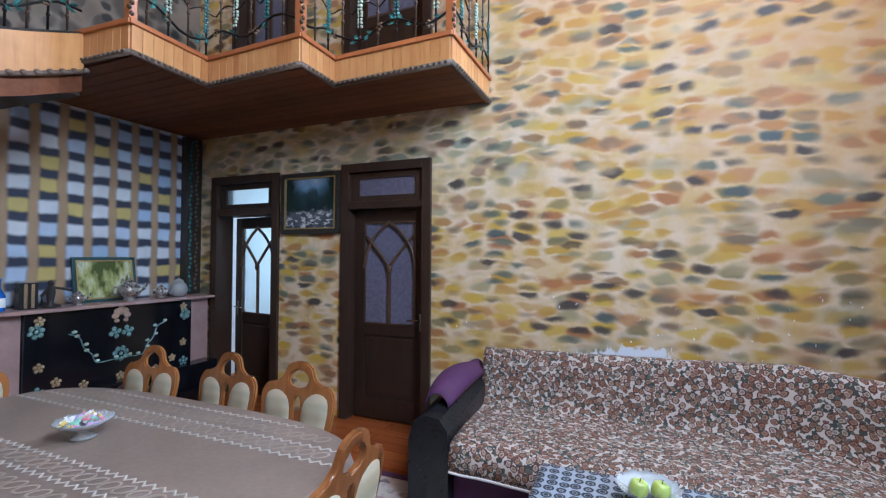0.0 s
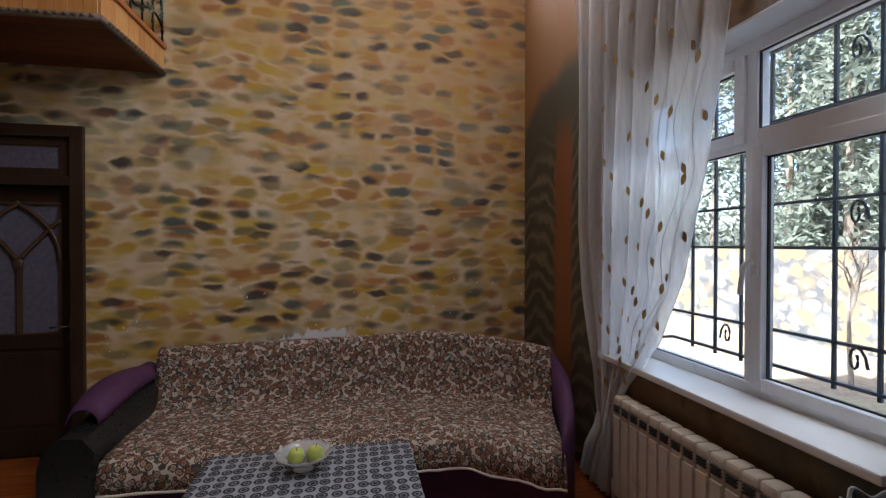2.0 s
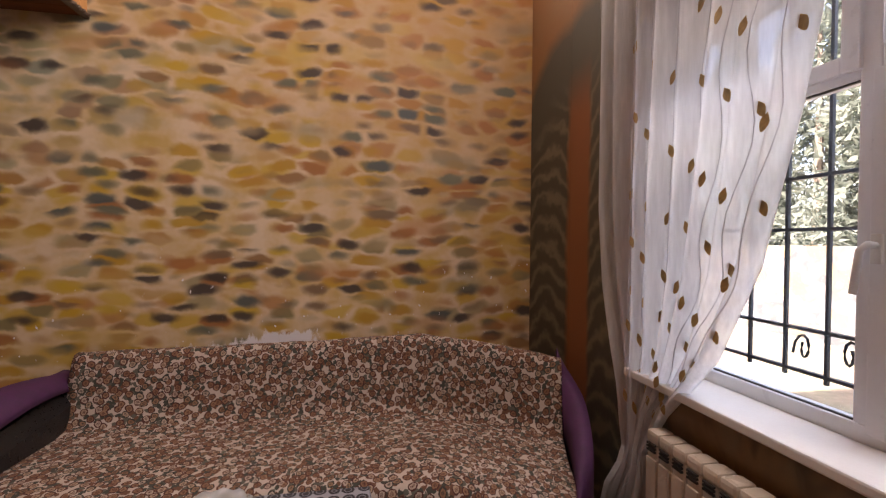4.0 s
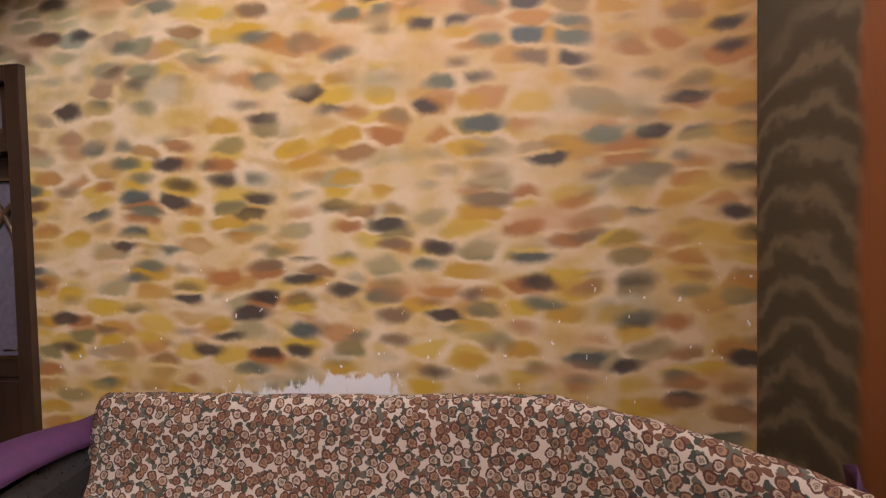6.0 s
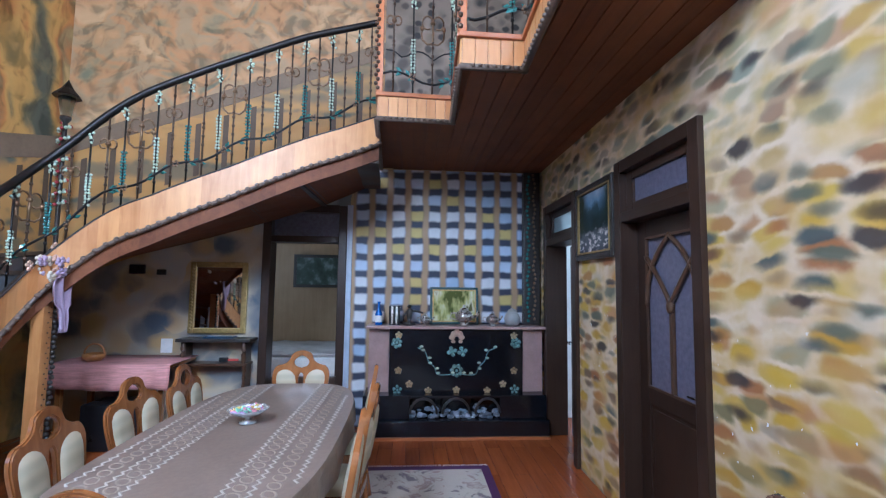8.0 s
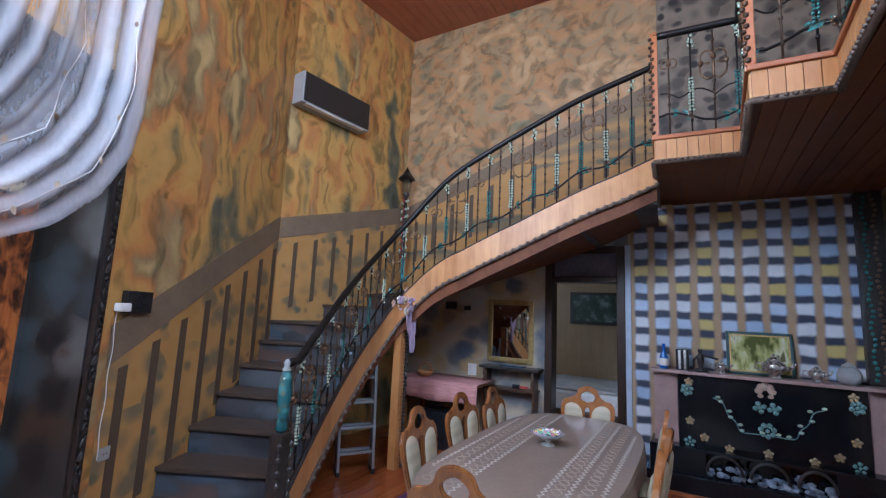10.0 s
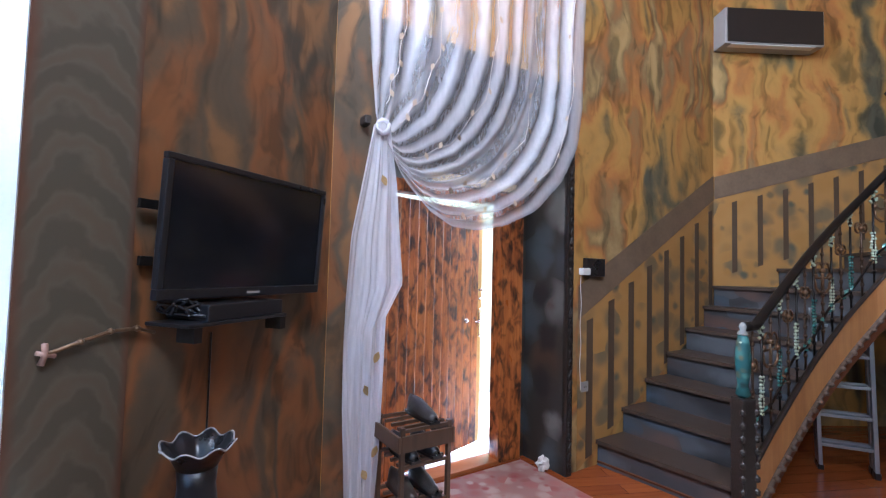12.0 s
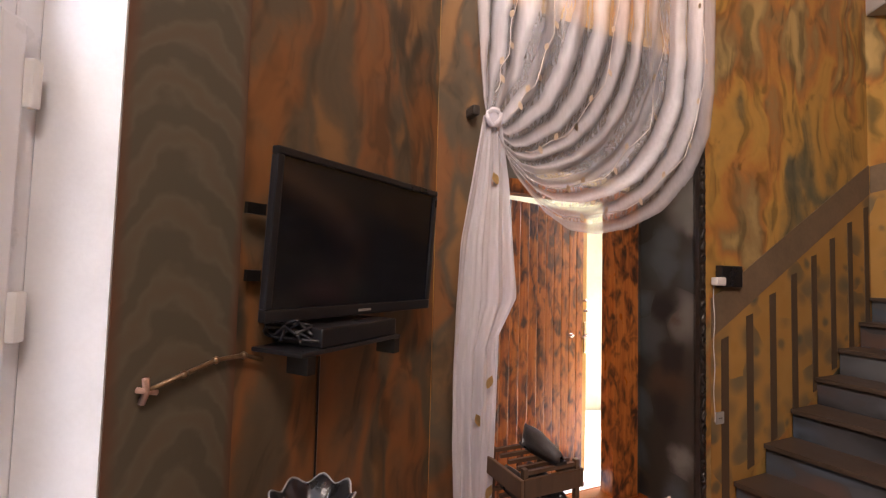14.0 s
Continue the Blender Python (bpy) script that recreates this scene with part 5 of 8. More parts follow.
part("rod_bracket", boxes((2.04, 1.15, 3.705, WE, 1.17, 3.735), (2.04, 2.8, 3.705, WE, 2.82, 3.735)), M["bronze"], cur)

# ---------------------------------------------------------------- entrance niche and door
def on_entrance(s, off, z):
    """s metres from the carved post towards the window, off metres out of the room."""
    p_ = along(TB, C1, 1.887 - s, off)
    return Vector((p_.x, p_.y, z))


ANG = math.degrees(math.atan2(-DS.y, -DS.x))


def ent(s, off, z=0.0, turn=0.0):
    """Pose in the entrance wall: local x towards the window, local y into the room."""
    p_ = on_entrance(s, off, z)
    return pose(p_.x, p_.y, p_.z, 0, 0, ANG + turn)


m0 = ent(0, 0)
structure("trim_niche_side", boxes((-0.005, -0.46, 0, 0.012, 0.004, 3.0), m=m0), M["niche"], "dark sprayed side of the entrance niche", "wall painting")
structure("trim_niche_side_window", boxes((1.605, -0.46, 0, 1.622, 0.004, 3.0), m=m0), M["niche"], "dark sprayed side of the entrance niche", "wall painting")
structure("trim_niche_head", boxes((0.012, -0.46, 2.985, 1.605, 0.004, 3.005), m=m0), M["niche"], "dark sprayed head of the entrance niche", "wall painting")
structure("wall_over_door", boxes((-0.02, -0.5, 2.17, 1.64, -0.44, 3.02), m=m0), M["niche"], "dark wall over the front door", "wall")
structure("floor_niche", boxes((-0.05, -0.62, -0.12, 1.66, 0.0, 0.0), m=m0), M["floor"], "orange laminate floor of the niche", "floor")
pst = thing("carved_post", "black carved wooden corner post", "trim", kind="structure")
bm = boxes((-0.05, -0.012, 0, 0.012, 0.03, 3.02), m=m0)
part("board", bm, M["black_carved"], pst)
bm = bmesh.new()
for i in range(38):
    pts = [m0 @ Vector((-0.02 + 0.016 * math.cos(a + i * 0.9), 0.034, 0.06 + i * 0.078 + 0.03 * math.sin(a))) for a in [j * math.pi / 4 for j in range(8)]]
    sweep(pts, 0.009, 5, bm, closed=True)
part("carving", bm, M["black_carved"], pst, "carved black chain relief", True)
door = thing("front_door", "half-open scorched pine front door with vertical boards", "door", kind="structure")
part("door_frame", boxes((0.07, -0.52, 0.0, 0.31, -0.40, 2.17), (1.50, -0.52, 0.0, 1.605, -0.40, 2.17), (0.31, -0.52, 2.08, 1.50, -0.40, 2.17), bevel=0.008, m=m0), M["burnt"], door)
part("side_board", boxes((0.0, -0.47, 0, 0.07, -0.43, 2.17), m=m0), M["niche"], door)
part("threshold", boxes((0.07, -0.56, 0.0, 1.6, -0.40, 0.03), bevel=0.006, m=m0), M["pine_rail"], door, "orange threshold board")
leaf = new("leaf")
leaf.parent = door
leaf.matrix_basis = ent(1.44, 0.50, 0.035, 14.5)
LWd = 1.285
nb = 13
for i in range(nb):
    x0 = -LWd + i * (LWd - 0.05) / nb + 0.05
    part("board", boxes((x0 + 0.003, -0.0195, 0.0, x0 + (LWd - 0.05) / nb - 0.003, 0.024, 2.03), bevel=0.005), M["burnt"], leaf)
part("lock_edge", boxes((-LWd, -0.03, 0, -LWd + 0.05, 0.022, 2.03), bevel=0.004), M["door_edge"], leaf, "yellow lock edge")
part("core", boxes((-LWd + 0.05, -0.03, 0.005, 0.0, -0.02, 2.02)), M["black_carved"], leaf)
bm = boxes((-LWd + 0.012, 0.022, 0.92, -LWd + 0.046, 0.032, 1.16), bevel=0.004)
sweep([(-LWd + 0.03, 0.03, 1.06), (-LWd + 0.03, 0.075, 1.06), (-LWd + 0.05, 0.08, 1.06), (-LWd + 0.15, 0.076, 1.055)], 0.010, 8, bm)
part("lever_handle", bm, M["chrome"], leaf, "chrome lever handle", True)
for z in (1.24, 1.32):
    part("lock", lathe([(0.0, 0), (0.022, 0.0), (0.022, 0.012), (0.012, 0.02), (0.0, 0.02)], 12, (-LWd + 0.03, 0.03, z)), M["chrome"], leaf, smooth=True)
bm = boxes((-LWd + 0.20, 0.024, 1.055, -LWd + 0.25, 0.034, 1.085), bevel=0.003)
sweep([(-LWd + 0.225, 0.03, 1.07), (-LWd + 0.225, 0.06, 1.07), (-LWd + 0.27, 0.06, 1.06)], 0.009, 6, bm)
part("latch", bm, M["chrome"], leaf, "chrome latch", True)
tagged(finish("ledge_light_strip", boxes((0.15, -0.435, 2.19, 0.98, -0.415, 2.26), m=m0), plain("pale_yellow_board", (0.62, 0.53, 0.34), 0.5)), "pale yellow board over the front door", "trim", kind="structure")

# voile over the entrance, knotted to one side
KN = (1.655, 2.31)
EDGE = [(-0.09, 4.4), (-0.085, 3.8), (-0.06, 3.2), (-0.055, 2.82), (0.0, 2.5), (0.17, 2.20), (0.43, 1.965), (0.70, 1.84), (0.958, 1.79), (1.16, 1.80), (1.33, 1.88), (1.50, 2.03), (1.60, 2.2), KN]
FIRST = [(1.80, 4.4), (1.79, 4.1), (1.785, 3.8), (1.78, 3.55), (1.775, 3.3), (1.76, 3.1), (1.75, 2.95), (1.735, 2.8), (1.72, 2.7), (1.705, 2.6), (1.69, 2.5), (1.68, 2.43), (1.665, 2.36), KN]


def swag_at(u, v):
    t = v * (len(EDGE) - 1)
    i = min(int(t), len(EDGE) - 2)
    e, f = lerp(EDGE[i], EDGE[i + 1], t - i), lerp(FIRST[i], FIRST[i + 1], t - i)
    s, z = lerp(f, e, u)
    tight = max(0.12, 1 - max(0, v - 0.45) / 0.55)
    off = -0.085 - (0.010 + 0.016 * abs(math.sin(u * 5.3 + 1.1 * v))) * math.sin(u * 74 + 3.1 * math.sin(u * 8 + 2 * v) + 0.9 * math.sin(6 * v)) * tight - 0.022 * math.sin(u * 15 + v * 4 + 1.3 * math.sin(u * 7)) * tight - 0.05 * u * v
    return on_entrance(s, off, z)


dc = thing("door_curtain", "lilac-white voile curtain swagged and knotted over the front door", "curtain")
part("swag", sheet([[swag_at(i / 130, j / 64) for i in range(131)] for j in range(65)], lengths="unit"), M["voile"], dc, smooth=True)
TL = [(1.70, 2.32), (1.76, 2.0), (1.82, 1.7), (1.84, 1.4), (1.845, 1.1), (1.835, 0.8), (1.81, 0.5), (1.79, 0.25), (1.785, 0.02)]
TR = [(1.60, 2.32), (1.55, 2.0), (1.525, 1.7), (1.50, 1.45), (1.60, 1.27), (1.612, 0.8), (1.62, 0.5), (1.635, 0.25), (1.64, 0.02)]


def tail_at(u, v):
    t = v * (len(TL) - 1)
    i = min(int(t), len(TL) - 2)
    l, r = lerp(TL[i], TL[i + 1], t - i), lerp(TR[i], TR[i + 1], t - i)
    s, z = lerp(l, r, u)
    return on_entrance(s, -0.12 - (0.026 * math.sin(u * 19 + 1.2 * math.sin(v * 4)) + 0.011 * math.sin(u * 47 + 5 * v)) * min(1, 0.3 + v * 2), z)


part("tail", sheet([[tail_at(i / 48, j / 50) for i in range(49)] for j in range(51)]), M["voile_gathered"], dc, smooth=True)
c_ = on_entrance(1.65, -0.13, 2.31)
bm = ball(c_, 0.032, squash=(1.1, 0.9, 1.3))
for j in range(3):
    a = j * 2.1
    sweep([c_ + Vector((0.034 * math.cos(q + a), 0.032 * math.sin(q), 0.036 * math.sin(q + a))) for q in [i * 0.7 for i in range(9)]], 0.012, 6, bm, closed=True)
part("knot", bm, M["voile_gathered"], dc, smooth=True)
for u0 in (0.16, 0.30, 0.52, 0.74, 0.9):
    n_ = Vector((-NS.x, -NS.y, 0)) * 0.012
    bm = sweep([swag_at(u0 + 0.008 * math.sin(j * 1.3), 0.05 + j * 0.03) + n_ for j in range(23)], 0.0025, 4)
    part("embroidery", bm, M["satin"], dc, "satin stem embroidery")
leafd = leafm.data.copy()
leafd.materials.clear()
leafd.materials.append(plain("pale_gold_embroidery", (0.56, 0.46, 0.34), 0.45, vary=0.2, scale=80))
for u0 in (0.16, 0.30, 0.52, 0.74, 0.9):
    for j in range(9):
        p_ = swag_at(u0 + 0.012 * (-1) ** j, 0.08 + j * 0.07) + Vector((-NS.x, -NS.y, 0)) * 0.016
        lf = leafm.copy()
        scene.collection.objects.link(lf)
        lf.parent = dc
        lf.location = p_
        lf.data = leafd
        lf.scale = (0.75,) * 3
        lf.rotation_euler = (0.4 * (-1) ** j, 0, radians(ANG + 90))
for j, v in enumerate((0.12, 0.55, 0.6, 0.72, 0.78, 0.9)):
    lf = leafm.copy()
    scene.collection.objects.link(lf)
    lf.parent = dc
    lf.location = tail_at(0.6 + 0.15 * (j % 2), v) + Vector((-NS.x, -NS.y, 0)) * 0.03
    lf.rotation_euler = (0.4 * (-1) ** j, 0, radians(ANG + 90))
part("hook", boxes((1.695, -0.01, 2.335, 1.735, 0.08, 2.385), m=m0, bevel=0.01), M["black_carved"], dc, "black carved tieback hook")
part("rod", sweep([on_entrance(-0.2, -0.09, 4.42), on_entrance(1.86, -0.09, 4.42)], 0.02, 8), M["bronze"], dc, smooth=True)
part("rod_bracket", boxes((-0.15, -0.01, 4.40, -0.12, 0.10, 4.44), (1.80, -0.01, 4.40, 1.83, 0.10, 4.44), m=m0), M["bronze"], dc)

# small things at the entrance
tagged(finish("intercom_box", boxes((-0.41, 0.002, 1.51, -0.19, 0.05, 1.655), bevel=0.006, m=m0), M["black_plastic"]), "black wall box with a plugged-in charger", "wall box")
ch = thing("charger", "white charger with a thin cable on the wall", "charger")
part("plug", boxes((-0.22, 0.01, 1.52, -0.13, 0.06, 1.575), bevel=0.01, m=m0), M["white_plastic"], ch)
part("cable", sweep([m0 @ Vector((-0.16, 0.012, 1.52 - 0.02 * i)) + Vector((0.004 * math.sin(i * 0.4), 0, 0)) for i in range(46)], 0.003, 5), M["white_plastic"], ch)
sk = thing("wall_outlet", "small grey wall outlet near the stairs", "outlet")
part("plate", boxes((-0.26, 0.001, 0.60, -0.18, 0.014, 0.68), bevel=0.006, m=m0), M["grey_plastic"], sk)
part("holes", boxes((-0.235, 0.0125, 0.635, -0.227, 0.016, 0.643), (-0.213, 0.0125, 0.635, -0.205, 0.016, 0.643), m=m0), M["dark_slot"], sk)
rk = thing("shoe_rack", "small brown wooden shoe rack", "shoe rack", m=ent(1.46, -0.10))
for x in (-0.14, 0.14):
    for y in (0.0, 0.26):
        part("post", boxes((x - 0.012, y - 0.012, 0, x + 0.012, y + 0.012, 0.74), bevel=0.003), M["door_bead"], rk)
for z in (0.14, 0.34, 0.54, 0.72):
    for y in (0.0, 0.07, 0.14, 0.21, 0.26):
        part("slat", boxes((-0.14, y - 0.008, z - 0.008, 0.14, y + 0.008, z + 0.008)), M["door_bead"], rk)

part("front_board", boxes((-0.152, 0.262, 0.62, 0.152, 0.280, 0.70), bevel=0.004), M["door_bead"], rk, "brown front board")
part("side_board", boxes((-0.170, -0.01, 0.62, -0.153, 0.28, 0.70), bevel=0.004), M["door_bead"], rk)
part("side_board", boxes((0.153, -0.01, 0.62, 0.170, 0.28, 0.70), bevel=0.004), M["door_bead"], rk)


def shoe(m, mat, label):
    s = thing("shoe", label, "shoe", "shoes on the rack", m=m)
    g = []
    for i in range(9):
        t = i / 8
        w = 0.036 * (0.75 + 0.6 * math.sin(math.pi * min(1, t * 0.9 + 0.12)) ** 0.7) * (0.55 if i in (0, 8) else 1)
        h = 0.085 - 0.055 * max(0, t - 0.35) / 0.65
        g.append([(0.27 * t - 0.13, w * math.cos(a), 0.012 + h * max(0.0, math.sin(a))) for a in [math.pi * j / 8 for j in range(9)]])
    part("upper", sheet(g, 0.004), mat, s, smooth=True)
    part("sole", prism([(0.27 * t - 0.13, sg * 0.036 * (0.8 + 0.5 * math.sin(math.pi * min(1, t * 0.9 + 0.12)))) for sg, ts in ((1, [i / 8 for i in range(9)]), (-1, [1 - i / 8 for i in range(9)])) for t in ts], 0.0, 0.014), M["sofa_black"], s)


cols = [M["sofa_black"], M["black_plastic"], M["black_carved"], M["tread"]]
for i, (x, z) in enumerate(((-0.07, 0.148), (0.06, 0.148), (-0.07, 0.348), (0.06, 0.348), (-0.07, 0.548), (0.06, 0.548), (-0.05, 0.728))):
    shoe(ent(1.46, -0.10) @ pose(x, 0.13, z, 0, 0, 90), cols[i % 4], ("worn black shoe on the rack", "black shoe on the rack", "dark shoe on the rack", "brown shoe on the rack")[i % 4])

M["red_rug"] = stones("red_patterned_rug", 2, (0.09, 0.09), (0.36, 0.20, 0.18), [(0.32, 0.07, 0.07), (0.48, 0.38, 0.34), (0.40, 0.14, 0.13)], soft=(0.15, 0.4))
tagged(finish("door_rug", boxes((0.1, -0.36, 0.002, 1.2, 1.0, 0.012), m=m0, bevel=0.003), M["red_rug"]), "worn red patterned rug at the front door", "rug")
bm = bmesh.new()
rnd = random.Random(4)
bmesh.ops.create_icosphere(bm, subdivisions=3, radius=0.08)
for v in bm.verts:
    v.co = Vector((v.co.x * 0.9, v.co.y * 0.6, v.co.z * 0.95)) * (0.72 + 0.5 * noise.noise(v.co * 22))
bmesh.ops.transform(bm, matrix=ent(0.10, 0.12, 0.065), verts=bm.verts)
tagged(finish("crumpled_paper", bm, M["hem"]), "crumpled white paper on the floor by the niche", "paper")

# ---------------------------------------------------------------- television wall
dTv = Vector((*(TB - TA).normalized(), 0))
ANT = math.degrees(math.atan2(-dTv.y, -dTv.x))


def tvw(s, off, z, turn=0.0):
    """Pose on the television wall: local x towards the window, local y out of the room."""
    p_ = along(TA, TB, s, off)
    return pose(p_.x, p_.y, z, 0, 0, ANT + turn)


tv = thing("television", "black flat television on a tilting wall bracket", "television", m=pose(1.670, 0.196, 1.653, -3.7, 0, 56.6))
TW, TH = 0.38, 0.236
part("back_case", boxes((-TW + 0.02, -0.035, -TH + 0.02, TW - 0.02, 0.012, TH - 0.02), (-0.2, -0.06, -0.14, 0.2, -0.035, 0.14), bevel=0.012), M["black_plastic"], tv)
part("bezel", boxes((-TW, -0.005, -TH, TW, 0.025, -TH + 0.035), (-TW, -0.005, TH - 0.022, TW, 0.025, TH), (-TW, -0.005, -TH + 0.035, -TW + 0.022, 0.025, TH - 0.022), (TW - 0.022, -0.005, -TH + 0.035, TW, 0.025, TH - 0.022), bevel=0.005), M["black_plastic"], tv)
part("screen", boxes((-TW + 0.02, 0.012, -TH + 0.033, TW - 0.02, 0.016, TH - 0.02)), M["screen"], tv, "dark glossy screen")
part("badge", boxes((-0.03, 0.0245, -TH + 0.012, 0.03, 0.0265, -TH + 0.02)), M["grey_plastic"], tv)
for row in ((-0.25, -0.13, -0.02, -0.22, -0.035, 0.01), (0.22, -0.13, -0.02, 0.25, -0.035, 0.01), (0.36, -0.05, 0.05, 0.415, -0.035, 0.08), (0.36, -0.05, -0.13, 0.40, -0.035, -0.1)):
    part("bracket", boxes(row), M["black_metal"], tv)
sh = thing("media_shelf", "black bracket shelf under the television", "shelf", m=tvw(0.60, -0.095, 1.345))
part("tray", boxes((-0.22, -0.12, -0.012, 0.24, 0.092, 0.0), bevel=0.003), M["black_plastic"], sh)
for x in (-0.21, 0.19):
    part("arm", boxes((x, 0.02, -0.06, x + 0.03, 0.094, -0.012)), M["black_metal"], sh)
rc = thing("receiver", "black receiver with a pale front display", "receiver", m=tvw(0.60, -0.095, 1.346))
part("case", boxes((-0.20, -0.11, 0, 0.16, 0.085, 0.055), bevel=0.005), M["black_plastic"], rc)
part("display", boxes((-0.18, -0.115, 0.012, 0.02, -0.109, 0.034)), M["grey_plastic"], rc, "pale display strip")
cb = thing("cables", "tangle of black cables on the media shelf", "cable")
rnd = random.Random(8)
mm = tvw(0.60, -0.095, 1.346)
for i in range(4):
    pts = smooth_line([mm @ Vector((rnd.uniform(0.14, 0.23), rnd.uniform(-0.08, 0.08), rnd.uniform(0.01, 0.08))) for _ in range(6)], 24)
    part("cable", sweep(pts, 0.005, 5), M["black_plastic"], cb, smooth=True)
part("cable", sweep([tvw(0.62, -0.006, z) @ Vector((0, 0, 0)) for z in (1.28, 1.1, 0.9, 0.66)], 0.004, 5), M["black_plastic"], cb)
twg = thing("wall_tap", "pale gas tap and thin pipe on the wall", "pipe")
pts = [tvw(s, -0.02, z) @ Vector((0, 0, 0)) for s, z in ((0.08, 1.29), (0.16, 1.31), (0.24, 1.33), (0.32, 1.33), (0.38, 1.31))]
part("pipe", sweep(pts, 0.006, 6), M["bronze"], twg, smooth=True)
bm = sweep([tvw(0.072, -0.014, 1.262) @ Vector((0, 0, 0)), tvw(0.078, -0.02, 1.288) @ Vector((0, 0, 0)), tvw(0.072, -0.026, 1.318) @ Vector((0, 0, 0))], 0.008, 6)
sweep([tvw(0.058, -0.02, 1.296) @ Vector((0, 0, 0)), tvw(0.10, -0.02, 1.282) @ Vector((0, 0, 0))], 0.007, 6, bm)
part("tap", bm, plain("pinkish_painted_brass", (0.36, 0.22, 0.17), 0.4, vary=0.3, scale=40), twg, smooth=True)
for s_, z_ in ((0.16, 1.31), (0.24, 1.33), (0.32, 1.33)):
    part("pipe_clip", ball(tvw(s_, -0.02, z_) @ Vector((0, 0, 0)), 0.011, sub=1), M["bronze"], twg, smooth=True)
so = thing("wall_outlet", "double grey wall outlet under the television wall", "outlet", m=tvw(1.36, 0.0, 0.60))
part("plate", boxes((-0.045, -0.014, -0.05, 0.045, -0.001, 0.05), bevel=0.006), M["grey_plastic"], so)
part("hole", boxes((-0.02, -0.0165, -0.02, -0.012, -0.013, -0.01), (0.012, -0.0165, -0.02, 0.02, -0.013, -0.01), (-0.02, -0.0165, 0.012, -0.012, -0.013, 0.022), (0.012, -0.0165, 0.012, 0.02, -0.013, 0.022)), M["dark_slot"], so)
vs_ = thing("floor_vase", "tall black floor vase with a fluted white-edged rim", "vase", m=pose(1.735, 0.49, 0))
part("body", lathe([(0.06, 0.0), (0.075, 0.02), (0.06, 0.06), (0.075, 0.2), (0.105, 0.42), (0.115, 0.58), (0.095, 0.70), (0.062, 0.78), (0.055, 0.84), (0.06, 0.90)], 28), M["black_plastic"], vs_, smooth=True)
part("rim", lathe([(0.058, 0.895), (0.075, 0.93), (0.100, 0.962), (0.106, 0.968), (0.098, 0.966), (0.06, 0.915), (0.04, 0.86)], 48, wave=(2, 0.05, 8, 0.010)), M["black_plastic"], vs_, smooth=True)
part("rim_edge", sweep([(0.107 * (1 + 0.05 * math.cos(8 * a)) * math.cos(a), 0.107 * (1 + 0.05 * math.cos(8 * a)) * math.sin(a), 0.967 + 0.010 * math.cos(8 * a)) for a in [i * math.pi / 40 for i in range(80)]], 0.003, 5, closed=True), M["grey_plastic"], vs_, "pale painted edge", True)
bm = bmesh.new()
for i in range(14):
    a = 2.2 + i * 0.3
    ball((0.114 * math.cos(a), 0.114 * math.sin(a), 0.56 + 0.05 * math.sin(i * 2.1)), 0.02, bm, (0.6, 0.6, 1), 1)
part("painted_flowers", bm, M["hem"], vs_, "white painted flowers", True)

# ---------------------------------------------------------------- sofa group
k = Nodes("rose_print_cover")
v = k.coords((1, 1, 1), which="UV")
wv = k.mix(0.010, v, k.noise(v, 26, 2)[1], "LINEAR_LIGHT")
mp = k.n("Mapping", Vector=wv)
mp.inputs["Rotation"].default_value = (0, 0, radians(32))
vo = k.n("TexVoronoi", Vector=mp.outputs[0], Scale=21.0, Randomness=0.6)
vo.voronoi_dimensions = "2D"
d_ = vo.outputs["Distance"]
sp = k.n("SeparateColor", Color=vo.outputs["Color"])
# petals: dark outlines round each heart, broken up
curl, _ = k.noise(v, 75, 2, 0.6)
dp = k.math("ADD", d_, k.math("MULTIPLY_ADD", curl, 0.34, -0.17))
hue = k.ramp(sp.outputs[0], [(0.0, (0.30, 0.18, 0.11)), (0.3, (0.40, 0.30, 0.22)), (0.55, (0.24, 0.13, 0.075)), (0.78, (0.44, 0.36, 0.30))], "CONSTANT")
rim = k.ramp(sp.outputs[2], [(0.0, (0.075, 0.022, 0.018)), (0.5, (0.035, 0.035, 0.03)), (0.75, (0.09, 0.032, 0.022))], "CONSTANT")
line = k.ramp(dp, [(0.03, (1, 1, 1)), (0.08, (0.1, 0.1, 0.1)), (0.14, (0.9, 0.9, 0.9)), (0.19, (0, 0, 0)), (0.27, (0, 0, 0)), (0.33, (1, 1, 1)), (0.5, (1, 1, 1))])
rose = k.mix(line, hue, rim)
# grey-green leaves and dark sprigs on the pale ground
vo2 = k.n("TexVoronoi", Vector=k.mix(0.014, v, k.noise(v, 40, 2)[1], "LINEAR_LIGHT"), Scale=40.0, Randomness=0.9)
vo2.voronoi_dimensions = "2D"
sp2 = k.n("SeparateColor", Color=vo2.outputs["Color"])
leafc = k.ramp(sp2.outputs[1], [(0.0, (0.05, 0.056, 0.048)), (0.28, (0.10, 0.105, 0.085)), (0.46, (0.52, 0.45, 0.40)), (0.76, (0.15, 0.07, 0.042))], "CONSTANT")
ground_ = k.mix(k.ramp(vo2.outputs["Distance"], [(0.54, (1, 1, 1)), (0.60, (0, 0, 0))]), (0.50, 0.44, 0.39), leafc)
weave, _ = k.noise(k.coords((420, 420, 1), which="UV"), 1.0, 2)
c_ = k.mix(k.ramp(d_, [(0.40, (1, 1, 1)), (0.45, (0, 0, 0))]), ground_, rose)
k.set("Base Color", k.mix(0.35, c_, k.ramp(weave, [(0.3, (0.7, 0.7, 0.7)), (0.7, (1, 1, 1))]), "MULTIPLY"))
k.set("Roughness", 0.85)
k.bump(weave, 0.3, 0.002)
